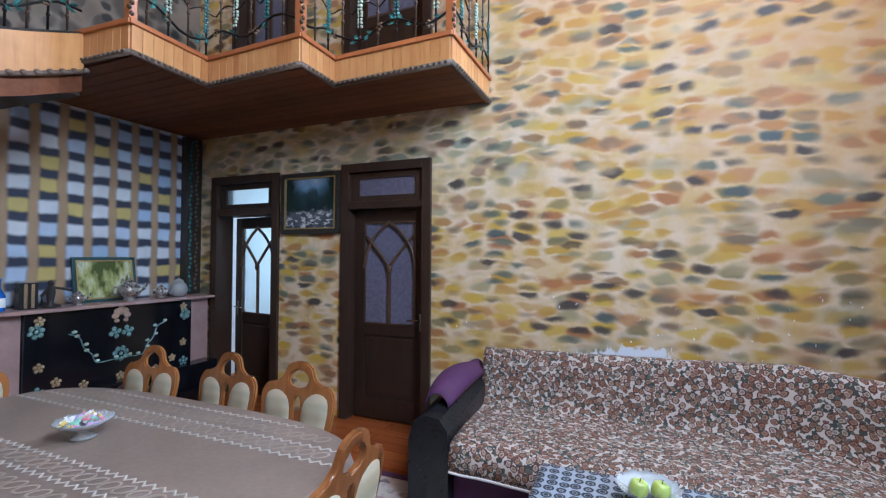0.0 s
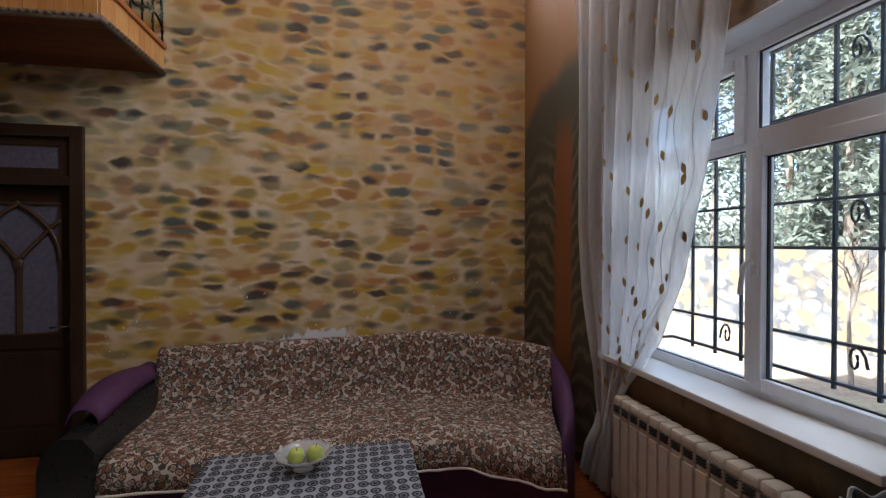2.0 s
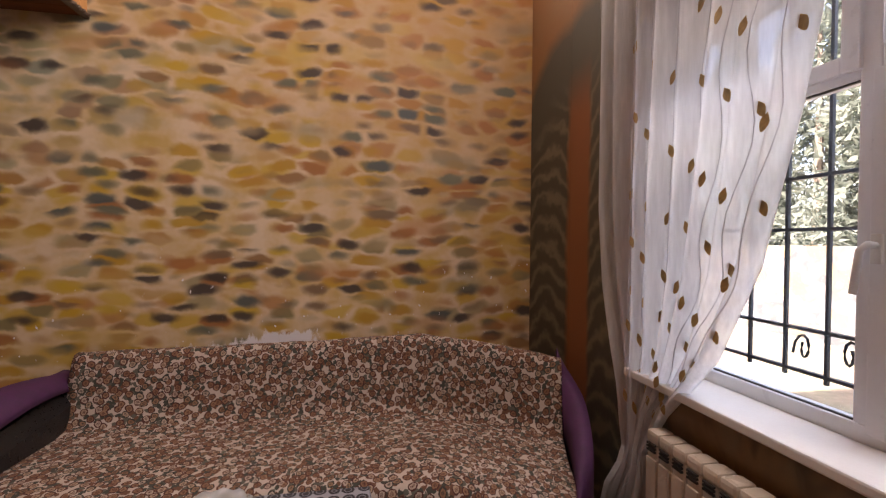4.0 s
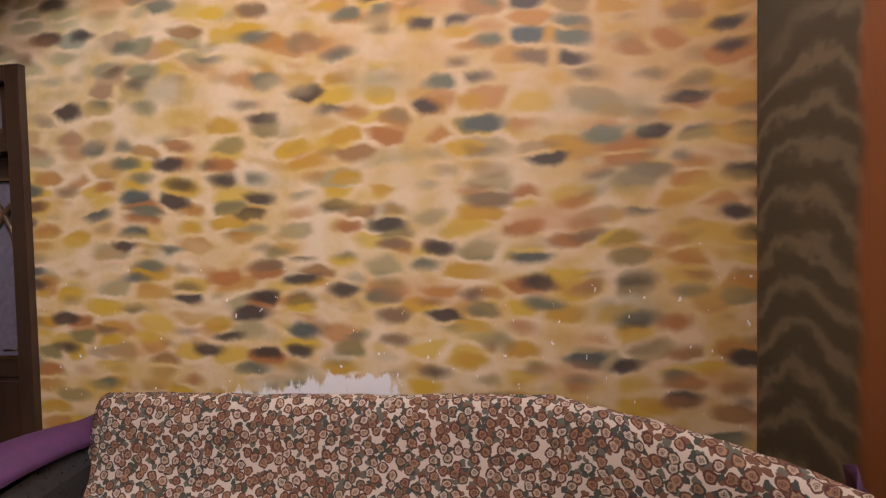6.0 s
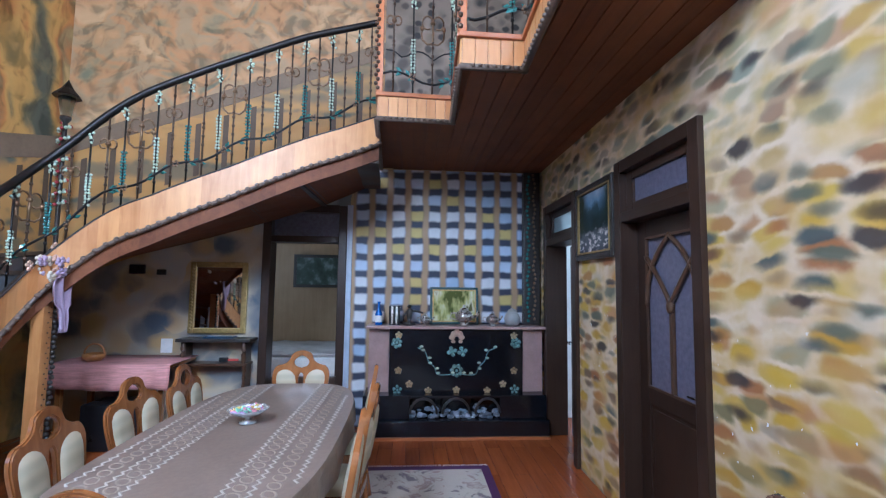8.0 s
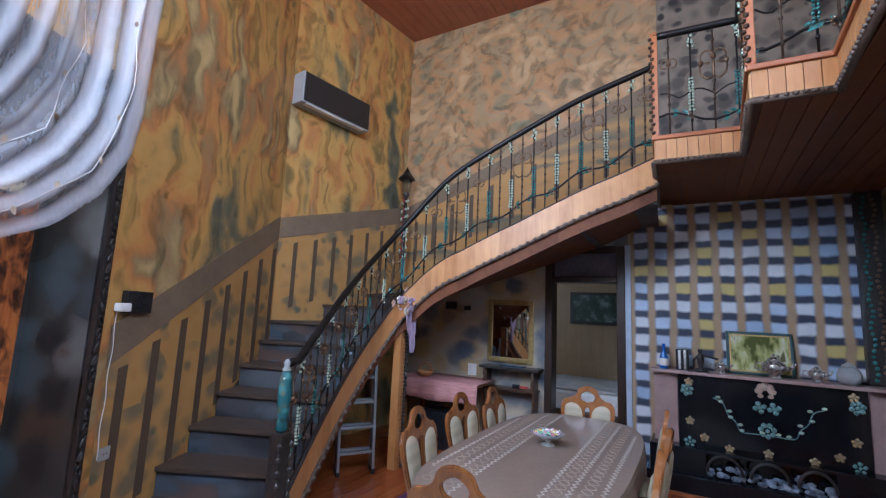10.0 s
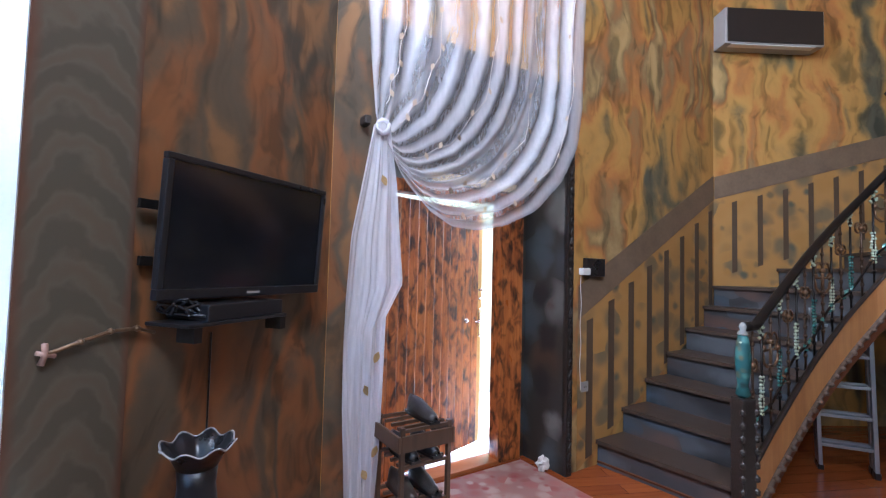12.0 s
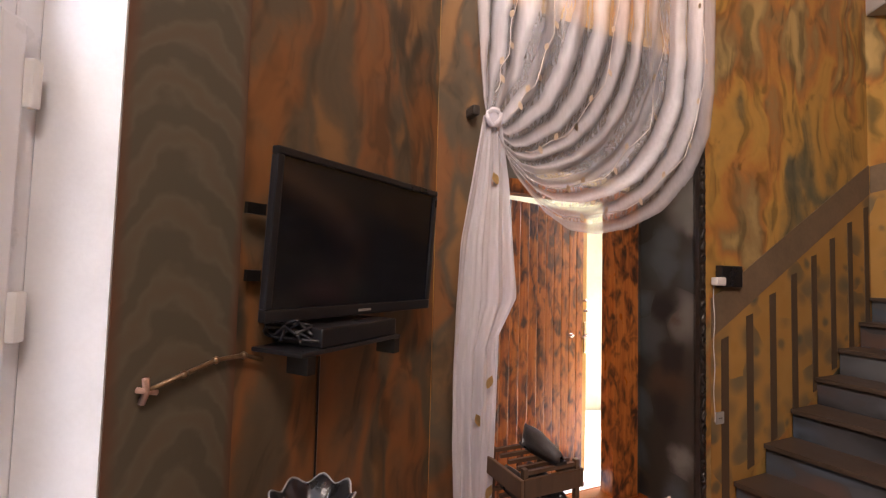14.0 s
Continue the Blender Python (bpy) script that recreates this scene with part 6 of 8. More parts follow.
M["roses"] = k.m

BACK = [(-0.90, 3.36), (0.2, 3.37), (0.95, 3.35), (1.35, 3.22), (1.70, 3.02), (1.93, 2.82)]
FRONT = [(-0.83, 2.36), (0.2, 2.33), (0.75, 2.33), (1.15, 2.24), (1.42, 2.08), (1.62, 1.93)]
NBK = 44
bk, fr = smooth_line(BACK, NBK), smooth_line(FRONT, NBK)
sofa = thing("sofa", "purple and black corner sofa with rounded arms", "sofa")


def sofa_grid(profile):
    """Rows across the sofa from (fraction from front to back, height, push out) points."""
    g = []
    for i in range(NBK):
        b, f = bk[i], fr[i]
        row = []
        for t, z in profile:
            p_ = f.lerp(b, t)
            row.append((p_.x, p_.y, z))
        g.append(row)
    return g


bm = bmesh.new()
poly = [(p_.x, p_.y) for p_ in [f.lerp(b, 0.06) for f, b in zip(fr, bk)]] + [(p_.x, p_.y) for p_ in reversed(bk)]
prism(poly, 0.05, 0.24, bm)
part("base", bm, M["purple"], sofa, "purple velvet base")
part("plinth", prism([(p_.x, p_.y) for p_ in [f.lerp(b, 0.10) for f, b in zip(fr, bk)]] + [(p_.x, p_.y) for p_ in reversed(bk)], 0.0, 0.05), M["sofa_black"], sofa)
part("base_band", prism([(p_.x, p_.y) for p_ in [f.lerp(b, 0.03) for f, b in zip(fr, bk)]] + [(p_.x, p_.y) for p_ in reversed(bk)], 0.24, 0.31), M["sofa_black"], sofa, "black band")
seatg = prism([(p_.x, p_.y) for p_ in [f.lerp(b, 0.01) for f, b in zip(fr, bk)]] + [(p_.x, p_.y) for p_ in [f.lerp(b, 0.8) for f, b in zip(fr, bk)][::-1]], 0.31, 0.415)
part("seat", seatg, M["purple"], sofa)
part("backrest", sheet(sofa_grid([(0.82, 0.32), (0.915, 0.755), (0.96, 0.755), (0.98, 0.3)]), 0.01), M["purple"], sofa)
# the arm away from the window: black shell with a velvet pad
bm = bmesh.new()
prof = [(-1.13, 0.0), (-1.13, 0.42), (-1.10, 0.53), (-1.02, 0.58), (-0.92, 0.57), (-0.865, 0.5), (-0.86, 0.3), (-0.86, 0.0)]
rows = []
for j in range(12):
    t = j / 11
    y = 2.34 + t * 1.02
    lift = 0.0 + 0.12 * max(0, t - 0.1)
    bow = 0.05 * math.sin(math.pi * min(1, t * 2)) if t < 0.5 else 0
    rows.append([(x + 0.02 * (1 - t), y, z * (1 + lift / 0.6) if z > 0.3 else z) for x, z in prof])
sheet(rows, 0.0, bm)
for end in (rows[0], rows[-1]):
    bm.faces.new([bm.verts.new(q) for q in end])
part("arm", bm, M["sofa_black"], sofa, "black arm shell")
pg = []
for j in range(15):
    t = j / 14
    y = 2.52 + t * 0.84
    w = 0.125 * math.sin(math.pi * (0.12 + 0.80 * t)) ** 0.5
    z = 0.575 + 0.075 * t + 0.075 * math.sin(math.pi * min(1, 0.1 + t))
    pg.append([(-0.995 + w * math.cos(a), y, z - 0.02 + 0.085 * math.sin(a)) for a in [math.pi * q / 9 for q in range(10)]])
part("arm_pad", sheet(pg, 0.01), M["purple"], sofa, "purple velvet arm pad", True)
# the rounded end by the window
end_poly = smooth_line([(1.64, 1.98), (1.76, 2.12), (1.90, 2.45), (1.965, 2.8), (1.97, 2.95)], 16)
inn = smooth_line([(1.62, 1.95), (1.72, 2.16), (1.84, 2.46), (1.91, 2.76), (1.93, 2.84)], 16)
eg = []
for a, b, i in zip(end_poly, inn, range(16)):
    zt = 0.46 + 0.37 * (i / 15) ** 0.7
    eg.append([(a.x, a.y, 0.02), (a.x, a.y, zt - 0.05), (a.x - 0.01, a.y, zt), (b.x, b.y, zt), (b.x - 0.01, b.y, 0.3)])
part("end_panel", sheet(eg, 0.01), M["purple"], sofa, "purple velvet end panel", True)

cov = thing("sofa_cover", "beige rose-print cover spread over the sofa", "sofa cover")
rnd = random.Random(2)
prof = [(-0.035, 0.275), (-0.04, 0.33), (-0.03, 0.39), (0.0, 0.428), (0.10, 0.438), (0.3, 0.436), (0.5, 0.432), (0.66, 0.43), (0.765, 0.445), (0.80, 0.50), (0.835, 0.62), (0.865, 0.74), (0.885, 0.80), (0.91, 0.83), (0.95, 0.835), (0.985, 0.80), (0.995, 0.72)]
g = []
NC = 132
bk2, fr2 = smooth_line(BACK, NC), smooth_line(FRONT, NC)
for i in range(NC):
    s = i / (NC - 1)
    row = []
    for t, z in prof:
        f_, b_ = fr2[i], bk2[i]
        p_ = f_ + (b_ - f_) * t
        wob = 0.012 * noise.noise(Vector((s * 9, t * 5, 0.3))) + 0.005 * noise.noise(Vector((s * 30, t * 14, 4)))
        top = 0.055 * math.sin(math.pi * s) ** 2 if z > 0.6 else 0.0
        # a sagging crease where the back meets the seat
        sag = -0.02 * math.exp(-((s - 0.68) / 0.12) ** 2) * math.exp(-((t - 0.74) / 0.05) ** 2)
        hem = (0.03 * noise.noise(Vector((s * 6, 1, 1))) if z < 0.3 else 0)
        row.append((p_.x + wob * 0.4, p_.y + wob * (1.2 if t > 0.78 else 0.3), z + wob * 0.8 + top + sag + hem))
    g.append(row)
part("cloth", sheet(g, 0.006, lengths=True), M["roses"], cov, smooth=True)
part("hem", sweep([Vector(r[0]) + Vector((0, -0.004, 0)) for r in g], 0.009, 5), M["hem"], cov, "white hem", True)

k = Nodes("black_white_lace_cloth")
v = k.coords((1, 1, 1))
vo = k.n("TexVoronoi", Vector=k.coords((1, 1, 0)), Scale=17.0, Randomness=0.2)
wig, _ = k.noise(v, 70, 3)
dd = k.math("ADD", vo.outputs["Distance"], k.math("MULTIPLY_ADD", wig, 0.16, -0.08))
edge = k.math("MAXIMUM", k.ramp(dd, ramp_bw(0.42, 0.47)), k.math("MULTIPLY", k.ramp(k.math("ABSOLUTE", k.math("SUBTRACT", dd, 0.24)), [(0.02, (1, 1, 1)), (0.05, (0, 0, 0))]), 0.6))
k.set("Base Color", k.mix(edge, (0.012, 0.014, 0.022), (0.30, 0.32, 0.37)))
k.set("Roughness", 0.7)
k.bump(edge, 0.3, 0.003)
M["lace_black"] = k.m
ct = thing("coffee_table", "low dark coffee table", "coffee table")
part("tabletop", boxes((-0.22, 1.55, 0.455, 0.77, 2.17, 0.485), bevel=0.006), M["door_dark"], ct)
for x in (-0.18, 0.70):
    for y in (1.60, 2.10):
        part("leg", boxes((x, y, 0, x + 0.05, y + 0.05, 0.455), bevel=0.004), M["door_dark"], ct)
bm = bmesh.new()
g = []
xs = [-0.262, -0.255, -0.25, -0.245] + [-0.22 + 0.99 * i / 24 for i in range(25)] + [0.795, 0.80, 0.805, 0.812]
ys = [1.505, 1.512, 1.518, 1.525] + [1.55 + 0.62 * i / 16 for i in range(17)] + [2.195, 2.202, 2.208, 2.215]
for j, y in enumerate(ys):
    row = []
    for i, x in enumerate(xs):
        drop = max(max(0, 3.0 - min(i, len(xs) - 1 - i)), max(0, 3.0 - min(j, len(ys) - 1 - j)))
        row.append((x + 0.004 * math.sin(y * 40) * (drop > 0), y + 0.004 * math.sin(x * 40) * (drop > 0), 0.489 - drop * 0.035 * (1 + 0.25 * math.sin(x * 23 + y * 17))))
    g.append(row)
runner = thing("table_runner", "black tablecloth with white lace pattern on the coffee table", "tablecloth")
part("cloth", sheet(g, 0.003), M["lace_black"], runner, smooth=True)
rimline = [Vector(q) for q in g[0] + [r[-1] for r in g[1:]] + g[-1][-2::-1] + [r[0] for r in g[-2:0:-1]]]
part("lace_hem", sweep(rimline, 0.004, 5, closed=True), M["lace"], runner, "pale lace hem", True)
bw = thing("fruit_bowl", "cut-glass fruit bowl on the coffee table", "bowl", m=pose(0.25, 1.97, 0.493))
part("bowl", lathe([(0.05, 0.0), (0.055, 0.008), (0.04, 0.02), (0.07, 0.035), (0.115, 0.062), (0.135, 0.082), (0.132, 0.086), (0.108, 0.066), (0.066, 0.041), (0.03, 0.03), (0.0, 0.03)], 40, wave=(4, 0.035, 12, 0.004)), M["crystal"], bw, smooth=True)
M["apple"] = plain("green_apple_skin", (0.42, 0.50, 0.10), 0.3, vary=0.2, scale=14, coat=0.3)
for i, (x, y) in enumerate(((-0.04, 0.0), (0.045, 0.01))):
    ap = thing("apple", ("yellow-green apple in the bowl", "green apple in the bowl")[i], "apple", "apples in the bowl", m=pose(0.25 + x, 1.97 + y, 0.523, 8, 6, i * 50))
    part("flesh", lathe([(0.004, 0.008), (0.02, 0.0), (0.036, 0.016), (0.041, 0.038), (0.034, 0.062), (0.018, 0.072), (0.006, 0.066), (0.0, 0.064)], 20), M["apple"], ap, smooth=True)
    part("stalk", sweep([(0, 0, 0.064), (0.003, 0, 0.085)], 0.002, 5), M["tread"], ap)

# ---------------------------------------------------------------- dining group
TC = Vector((-1.98, 1.07, 0))
HX, HY = 1.14, 0.535


def round_rect(hx, hy, n=64, p_=3.2):
    out = []
    for i in range(n):
        a = 2 * math.pi * i / n
        c, s = math.cos(a), math.sin(a)
        out.append((hx * math.copysign(abs(c) ** (2 / p_), c), hy * math.copysign(abs(s) ** (2 / 3.6), s)))
    return out


tb = thing("dining_table", "long oval dining table on turned legs", "dining table", m=Matrix.Translation(TC))
part("tabletop", prism(round_rect(HX - 0.02, HY - 0.02), 0.715, 0.745), M["chair_wood"], tb)
part("apron", prism(round_rect(HX - 0.14, HY - 0.12), 0.62, 0.715), M["chair_wood"], tb)
for x in (-0.8, 0.8):
    for y in (-0.3, 0.3):
        part("leg", lathe([(0.03, 0), (0.035, 0.03), (0.022, 0.08), (0.04, 0.2), (0.045, 0.4), (0.03, 0.52), (0.045, 0.56), (0.045, 0.62)], 14, (x, y, 0)), M["chair_wood"], tb, smooth=True)
cl = thing("tablecloth", "taupe tablecloth with white lace strips on the dining table", "tablecloth", m=Matrix.Translation(TC))
bm = bmesh.new()
rings = [(1.0, 0.0, 0.0), (1.003, -0.004, 0.0), (1.012, -0.03, 0.3), (1.016, -0.09, 0.7), (1.02, -0.17, 1.0)]
outl = round_rect(HX, HY, 128)
vr = []
for f_, dz, rip in rings:
    vr.append([bm.verts.new((x * f_ * (1 + 0.012 * rip * math.sin(i * 1.1)), y * f_ * (1 + 0.02 * rip * math.sin(i * 1.1)), 0.75 + dz)) for i, (x, y) in enumerate(outl)])
bm.faces.new(vr[0])
for a, b in zip(vr, vr[1:]):
    for i in range(128):
        bm.faces.new((a[i], a[(i + 1) % 128], b[(i + 1) % 128], b[i]))
part("cloth", bm, M["cloth"], cl, smooth=False)


def half_len(y):
    return HX * (1 - abs(y / HY) ** 3.4) ** (1 / 3.2)


for y, kind_ in ((0.19, "z"), (0.30, "z"), (0.245, "o"), (0.375, "o"), (0.45, "z"), (-0.19, "z"), (-0.30, "z"), (-0.245, "o"), (-0.375, "o"), (-0.45, "z")):
    L = half_len(abs(y) + 0.04) - 0.02
    bm = bmesh.new()
    if kind_ == "z":
        n = int(L * 2 / 0.026)
        pts = [(-L + 2 * L * i / n, y + (0.011 if i % 2 else -0.011), 0.7525) for i in range(n + 1)]
        sweep(pts, 0.0068, 4, bm, squash=0.3)
        part("lace_zigzag", bm, M["lace"], cl, "white zigzag lace")
    else:
        n = int(L * 2 / 0.075)
        for i in range(n):
            c = -L + 0.04 + i * 0.075
            sweep([(c + 0.03 * math.cos(a) + 0.012 * math.sin(a), y + 0.03 * math.sin(a), 0.7522) for a in [j * math.pi / 5 for j in range(10)]], 0.0062, 4, bm, closed=True, squash=0.3)
        part("lace_loop_strip", bm, M["lace2"], cl, "tan looped lace")
dish = thing("candy_dish", "crystal footed dish heaped with wrapped sweets", "dish", m=pose(-2.068, 1.042, 0.754))
part("bowl", lathe([(0.05, 0.0), (0.052, 0.006), (0.018, 0.018), (0.018, 0.03), (0.07, 0.048), (0.112, 0.078), (0.11, 0.082), (0.066, 0.054), (0.0, 0.045)], 30, wave=(5, 0.03, 10, 0.003)), M["crystal"], dish, smooth=True)
rnd = random.Random(11)
SW = [plain("white_wrapper", (0.75, 0.75, 0.74), 0.3), plain("lilac_wrapper", (0.45, 0.30, 0.55), 0.3), plain("mint_wrapper", (0.25, 0.5, 0.35), 0.3), plain("gold_wrapper", (0.6, 0.45, 0.1), 0.3), plain("pink_wrapper", (0.62, 0.25, 0.3), 0.3)]
base_sw = []
for i in range(34):
    r, a = 0.085 * math.sqrt(rnd.random()), rnd.uniform(0, 6.28)
    s = thing("sweet", "wrapped sweet in the crystal dish", "sweet", "sweets in the dish", m=pose(-2.068 + r * math.cos(a), 1.042 + r * math.sin(a), 0.754 + 0.072 + 0.035 * (1 - r / 0.085) * rnd.random(), rnd.uniform(-40, 40), rnd.uniform(-40, 40), rnd.uniform(0, 180)))
    if i < 5:
        bm = boxes((-0.013, -0.007, -0.006, 0.013, 0.007, 0.006), bevel=0.003)
        for sg in (-1, 1):
            v0 = bm.verts.new((sg * 0.012, 0, 0))
            bm.faces.new((v0, bm.verts.new((sg * 0.024, 0.008, 0.003)), bm.verts.new((sg * 0.024, -0.008, -0.003))))
        base_sw.append(part("wrapper", bm, SW[i], s))
    else:
        w = base_sw[i % 5].copy()
        scene.collection.objects.link(w)
        w.parent = s


def smooth_loop(pts, n):
    out = smooth_line(pts + [pts[0]], n + 1)
    return [(p_.x, p_.y) for p_ in out[:-1]]


def chair():
    """Oak dining chair: local back at +y, facing -y; back with a loop over two upholstered lobes."""
    c = thing("dining_chair", "glossy oak dining chair with a looped back and cream floral pads", "chair", "chairs round the dining table")
    part("seat_frame", prism([(x * 0.225 * (1.08 if y < 0 else 0.92), y * 0.21) for x, y in round_rect(1, 1, 28, 5)], 0.39, 0.435), M["chair_wood"], c)
    bm = bmesh.new()
    top = [bm.verts.new((x * 0.21 * (1.08 if y < 0 else 0.92), y * 0.195, 0.437)) for x, y in round_rect(1, 1, 28, 5)]
    up = [bm.verts.new((v.co.x * 0.9, v.co.y * 0.9, 0.468)) for v in top]
    for i in range(28):
        bm.faces.new((top[i], top[(i + 1) % 28], up[(i + 1) % 28], up[i]))
    bm.faces.new(up)
    part("seat", bm, M["chair_cloth"], c, "cream floral seat pad", True)
    for sx in (-1, 1):
        part("leg", sweep(smooth_line([(sx * 0.2, -0.18, 0.41), (sx * 0.215, -0.2, 0.25), (sx * 0.2, -0.19, 0.1), (sx * 0.21, -0.21, 0.0)], 9), 0.02, 8, radii=[0.028 - 0.0015 * i for i in range(9)]), M["chair_wood"], c, smooth=True)
        part("leg", sweep(smooth_line([(sx * 0.185, 0.18, 0.45), (sx * 0.185, 0.19, 0.25), (sx * 0.19, 0.23, 0.0)], 8), 0.02, 8), M["chair_wood"], c, smooth=True)
    part("stretcher", sweep([(-0.2, -0.02, 0.16), (0.2, -0.02, 0.16)], 0.011, 6), M["chair_wood"], c)
    # back: x across, z up, then leaned
    outline = smooth_loop([(-0.17, 0.0), (-0.19, 0.10), (-0.225, 0.26), (-0.235, 0.37), (-0.205, 0.43), (-0.15, 0.445), (-0.105, 0.475), (-0.075, 0.535), (0.0, 0.56), (0.075, 0.535), (0.105, 0.475), (0.15, 0.445), (0.205, 0.43),
                           (0.235, 0.37), (0.225, 0.26), (0.19, 0.10), (0.17, 0.0), (0.08, 0.02), (0.0, 0.03), (-0.08, 0.02)], 72)
    hole = smooth_loop([(0.0, 0.415), (-0.052, 0.435), (-0.058, 0.48), (0.0, 0.515), (0.058, 0.48), (0.052, 0.435)], 22)
    gaps = smooth_loop([(0.0, 0.07), (-0.016, 0.2), (-0.022, 0.34), (0.0, 0.375), (0.022, 0.34), (0.016, 0.2)], 16)
    lean = Matrix.Translation((0, 0.185, 0.44)) @ pose(0, 0, 0, -9, 0, 0)
    bm = extrude_outline(outline, -0.014, 0.014, (hole, gaps))
    bmesh.ops.bevel(bm, geom=[e for e in bm.edges if abs((e.link_faces[0].normal if e.link_faces else Vector((0, 0, 1))).dot(e.link_faces[1].normal if len(e.link_faces) > 1 else Vector((0, 0, 1)))) < 0.5], offset=0.007, segments=2, affect="EDGES")
    bmesh.ops.transform(bm, matrix=lean, verts=bm.verts)
    part("back_frame", bm, M["chair_wood"], c)
    for sx in (-1, 1):
        lobe = smooth_loop([(sx * 0.045, 0.09), (sx * 0.035, 0.22), (sx * 0.05, 0.35), (sx * 0.12, 0.40), (sx * 0.19, 0.375), (sx * 0.198, 0.28), (sx * 0.165, 0.13), (sx * 0.12, 0.075)], 24)
        for face in (-1, 1):
            bm = bmesh.new()
            cx = sum(q[0] for q in lobe) / 24
            cz = sum(q[1] for q in lobe) / 24
            r0 = [bm.verts.new((x, face * 0.0145, z)) for x, z in lobe]
            r1 = [bm.verts.new((cx + (x - cx) * 0.86, face * 0.024, cz + (z - cz) * 0.86)) for x, z in lobe]
            r2 = [bm.verts.new((cx + (x - cx) * 0.45, face * 0.029, cz + (z - cz) * 0.45)) for x, z in lobe]
            for a, b in ((r0, r1), (r1, r2)):
                for i in range(24):
                    bm.faces.new((a[i], a[(i + 1) % 24], b[(i + 1) % 24], b[i]))
            bm.faces.new(r2)
            bmesh.ops.transform(bm, matrix=lean, verts=bm.verts)
            part("back_pad", bm, M["chair_cloth"], c, "cream floral back pad", True)
    return c


ch0 = chair()
ch0.matrix_basis = pose(-2.60, 1.47, 0, 0, 0, 2)
for x, y, r in ((-2.02, 1.52, -3), (-1.46, 1.50, 3), (-2.62, 0.66, 181), (-2.16, 0.58, 176), (-1.54, 0.60, 184), (-3.02, 1.06, 91), (-0.93, 1.06, -88)):
    copy_thing(ch0, pose(x, y, 0, 0, 0, r))

k = Nodes("beige_floral_carpet")
v = k.coords((1, 1, 1))
f, _ = k.noise(v, 5.5, 4, 0.6, 1.0)
pile, _ = k.noise(v, 220, 2)
sp = k.n("SeparateXYZ", Vector=v)
c_ = k.ramp(f, [(0.36, (0.20, 0.16, 0.17)), (0.42, (0.50, 0.44, 0.37)), (0.56, (0.52, 0.46, 0.39)), (0.61, (0.33, 0.24, 0.22)), (0.70, (0.52, 0.46, 0.38))])
k.set("Base Color", k.mix(0.25, c_, k.ramp(pile, [(0.3, (0.5, 0.5, 0.5)), (0.7, (1, 1, 1))]), "MULTIPLY"))
k.set("Roughness", 0.95)
k.bump(pile, 0.4, 0.003)
M["carpet"] = k.m
RX0, RX1, RY0, RY1 = -3.30, 0.95, -0.35, 2.67
rg = thing("carpet", "large beige floral carpet with a purple border and fringe", "carpet")
part("field", boxes((RX0 + 0.07, RY0 + 0.07, 0.001, RX1 - 0.07, RY1 - 0.07, 0.009)), M["carpet"], rg)
part("border", boxes((RX0, RY0, 0.001, RX0 + 0.07, RY1, 0.0095), (RX1 - 0.07, RY0, 0.001, RX1, RY1, 0.0095), (RX0 + 0.07, RY0, 0.001, RX1 - 0.07, RY0 + 0.07, 0.0095), (RX0 + 0.07, RY1 - 0.07, 0.001, RX1 - 0.07, RY1, 0.0095)), M["purple"], rg, "dark purple border")
bm = bmesh.new()
rnd = random.Random(6)
for i in range(150):
    y = RY0 + 0.01 + (RY1 - RY0 - 0.02) * i / 149
    sweep([(RX0 + 0.004, y, 0.006), (RX0 - 0.02, y + rnd.uniform(-.006, .006), 0.005), (RX0 - 0.045, y + rnd.uniform(-.012, .012), 0.003)], 0.003, 4, bm)
tagged(part("fringe", bm, M["hem"], rg, "white fringe"), kind="stuff")

# ---------------------------------------------------------------- fireplace wall
k = Nodes("black_mosaic_stone")
v = k.coords((1, 1, 1))
vo = k.n("TexVoronoi", Vector=v, Scale=34.0)
vo.feature = "DISTANCE_TO_EDGE"
f, _ = k.noise(v, 6, 4)
k.set("Base Color", k.mix(k.ramp(vo.outputs["Distance"], [(0.03, (1, 1, 1)), (0.08, (0, 0, 0))]), k.ramp(f, [(0.35, (0.003, 0.003, 0.005)), (0.75, (0.010, 0.012, 0.018))]), (0.012, 0.012, 0.014)))
k.set("Roughness", 0.14)
k.bump(vo.outputs["Distance"], 0.2, 0.002)
M["mosaic"] = k.m
M["pink_stone"] = plain("pinkish_marble", (0.34, 0.225, 0.205), 0.35, vary=0.2, scale=7)
M["stone_chips"] = stones("silver_stone_chips", 0, (0.06, 0.05), (0.16, 0.18, 0.22), [(0.35, 0.38, 0.45), (0.10, 0.12, 0.16), (0.22, 0.28, 0.36)], soft=(0.3, 0.5))
M["pale_teal"] = plain("pale_teal_mosaic", (0.17, 0.27, 0.255), 0.25, vary=0.7, scale=45)
M["pale_gold"] = plain("pale_gilt_petals", (0.44, 0.32, 0.17), 0.35, metal=0.3, vary=0.4, scale=40)
fp = thing("fireplace", "black mosaic fireplace with turquoise and gold ornament", "fireplace")
FX = -4.15
part("front_panel", boxes((WW + 0.016, 1.756, 0.43, FX, 3.19, 1.10), bevel=0.006), M["mosaic"], fp)
for y0, y1 in ((1.535, 1.752), (3.194, 3.415)):
    part("side_panel", boxes((WW + 0.016, y0, 0.43, FX - 0.03, y1, 1.09), bevel=0.005), M["pink_stone"], fp, "pinkish marble side")
part("mantel_shelf", boxes((WW + 0.016, 1.51, 1.10, FX + 0.06, 3.43, 1.13), bevel=0.008), M["pink_stone"], fp, "thin marble mantel shelf")
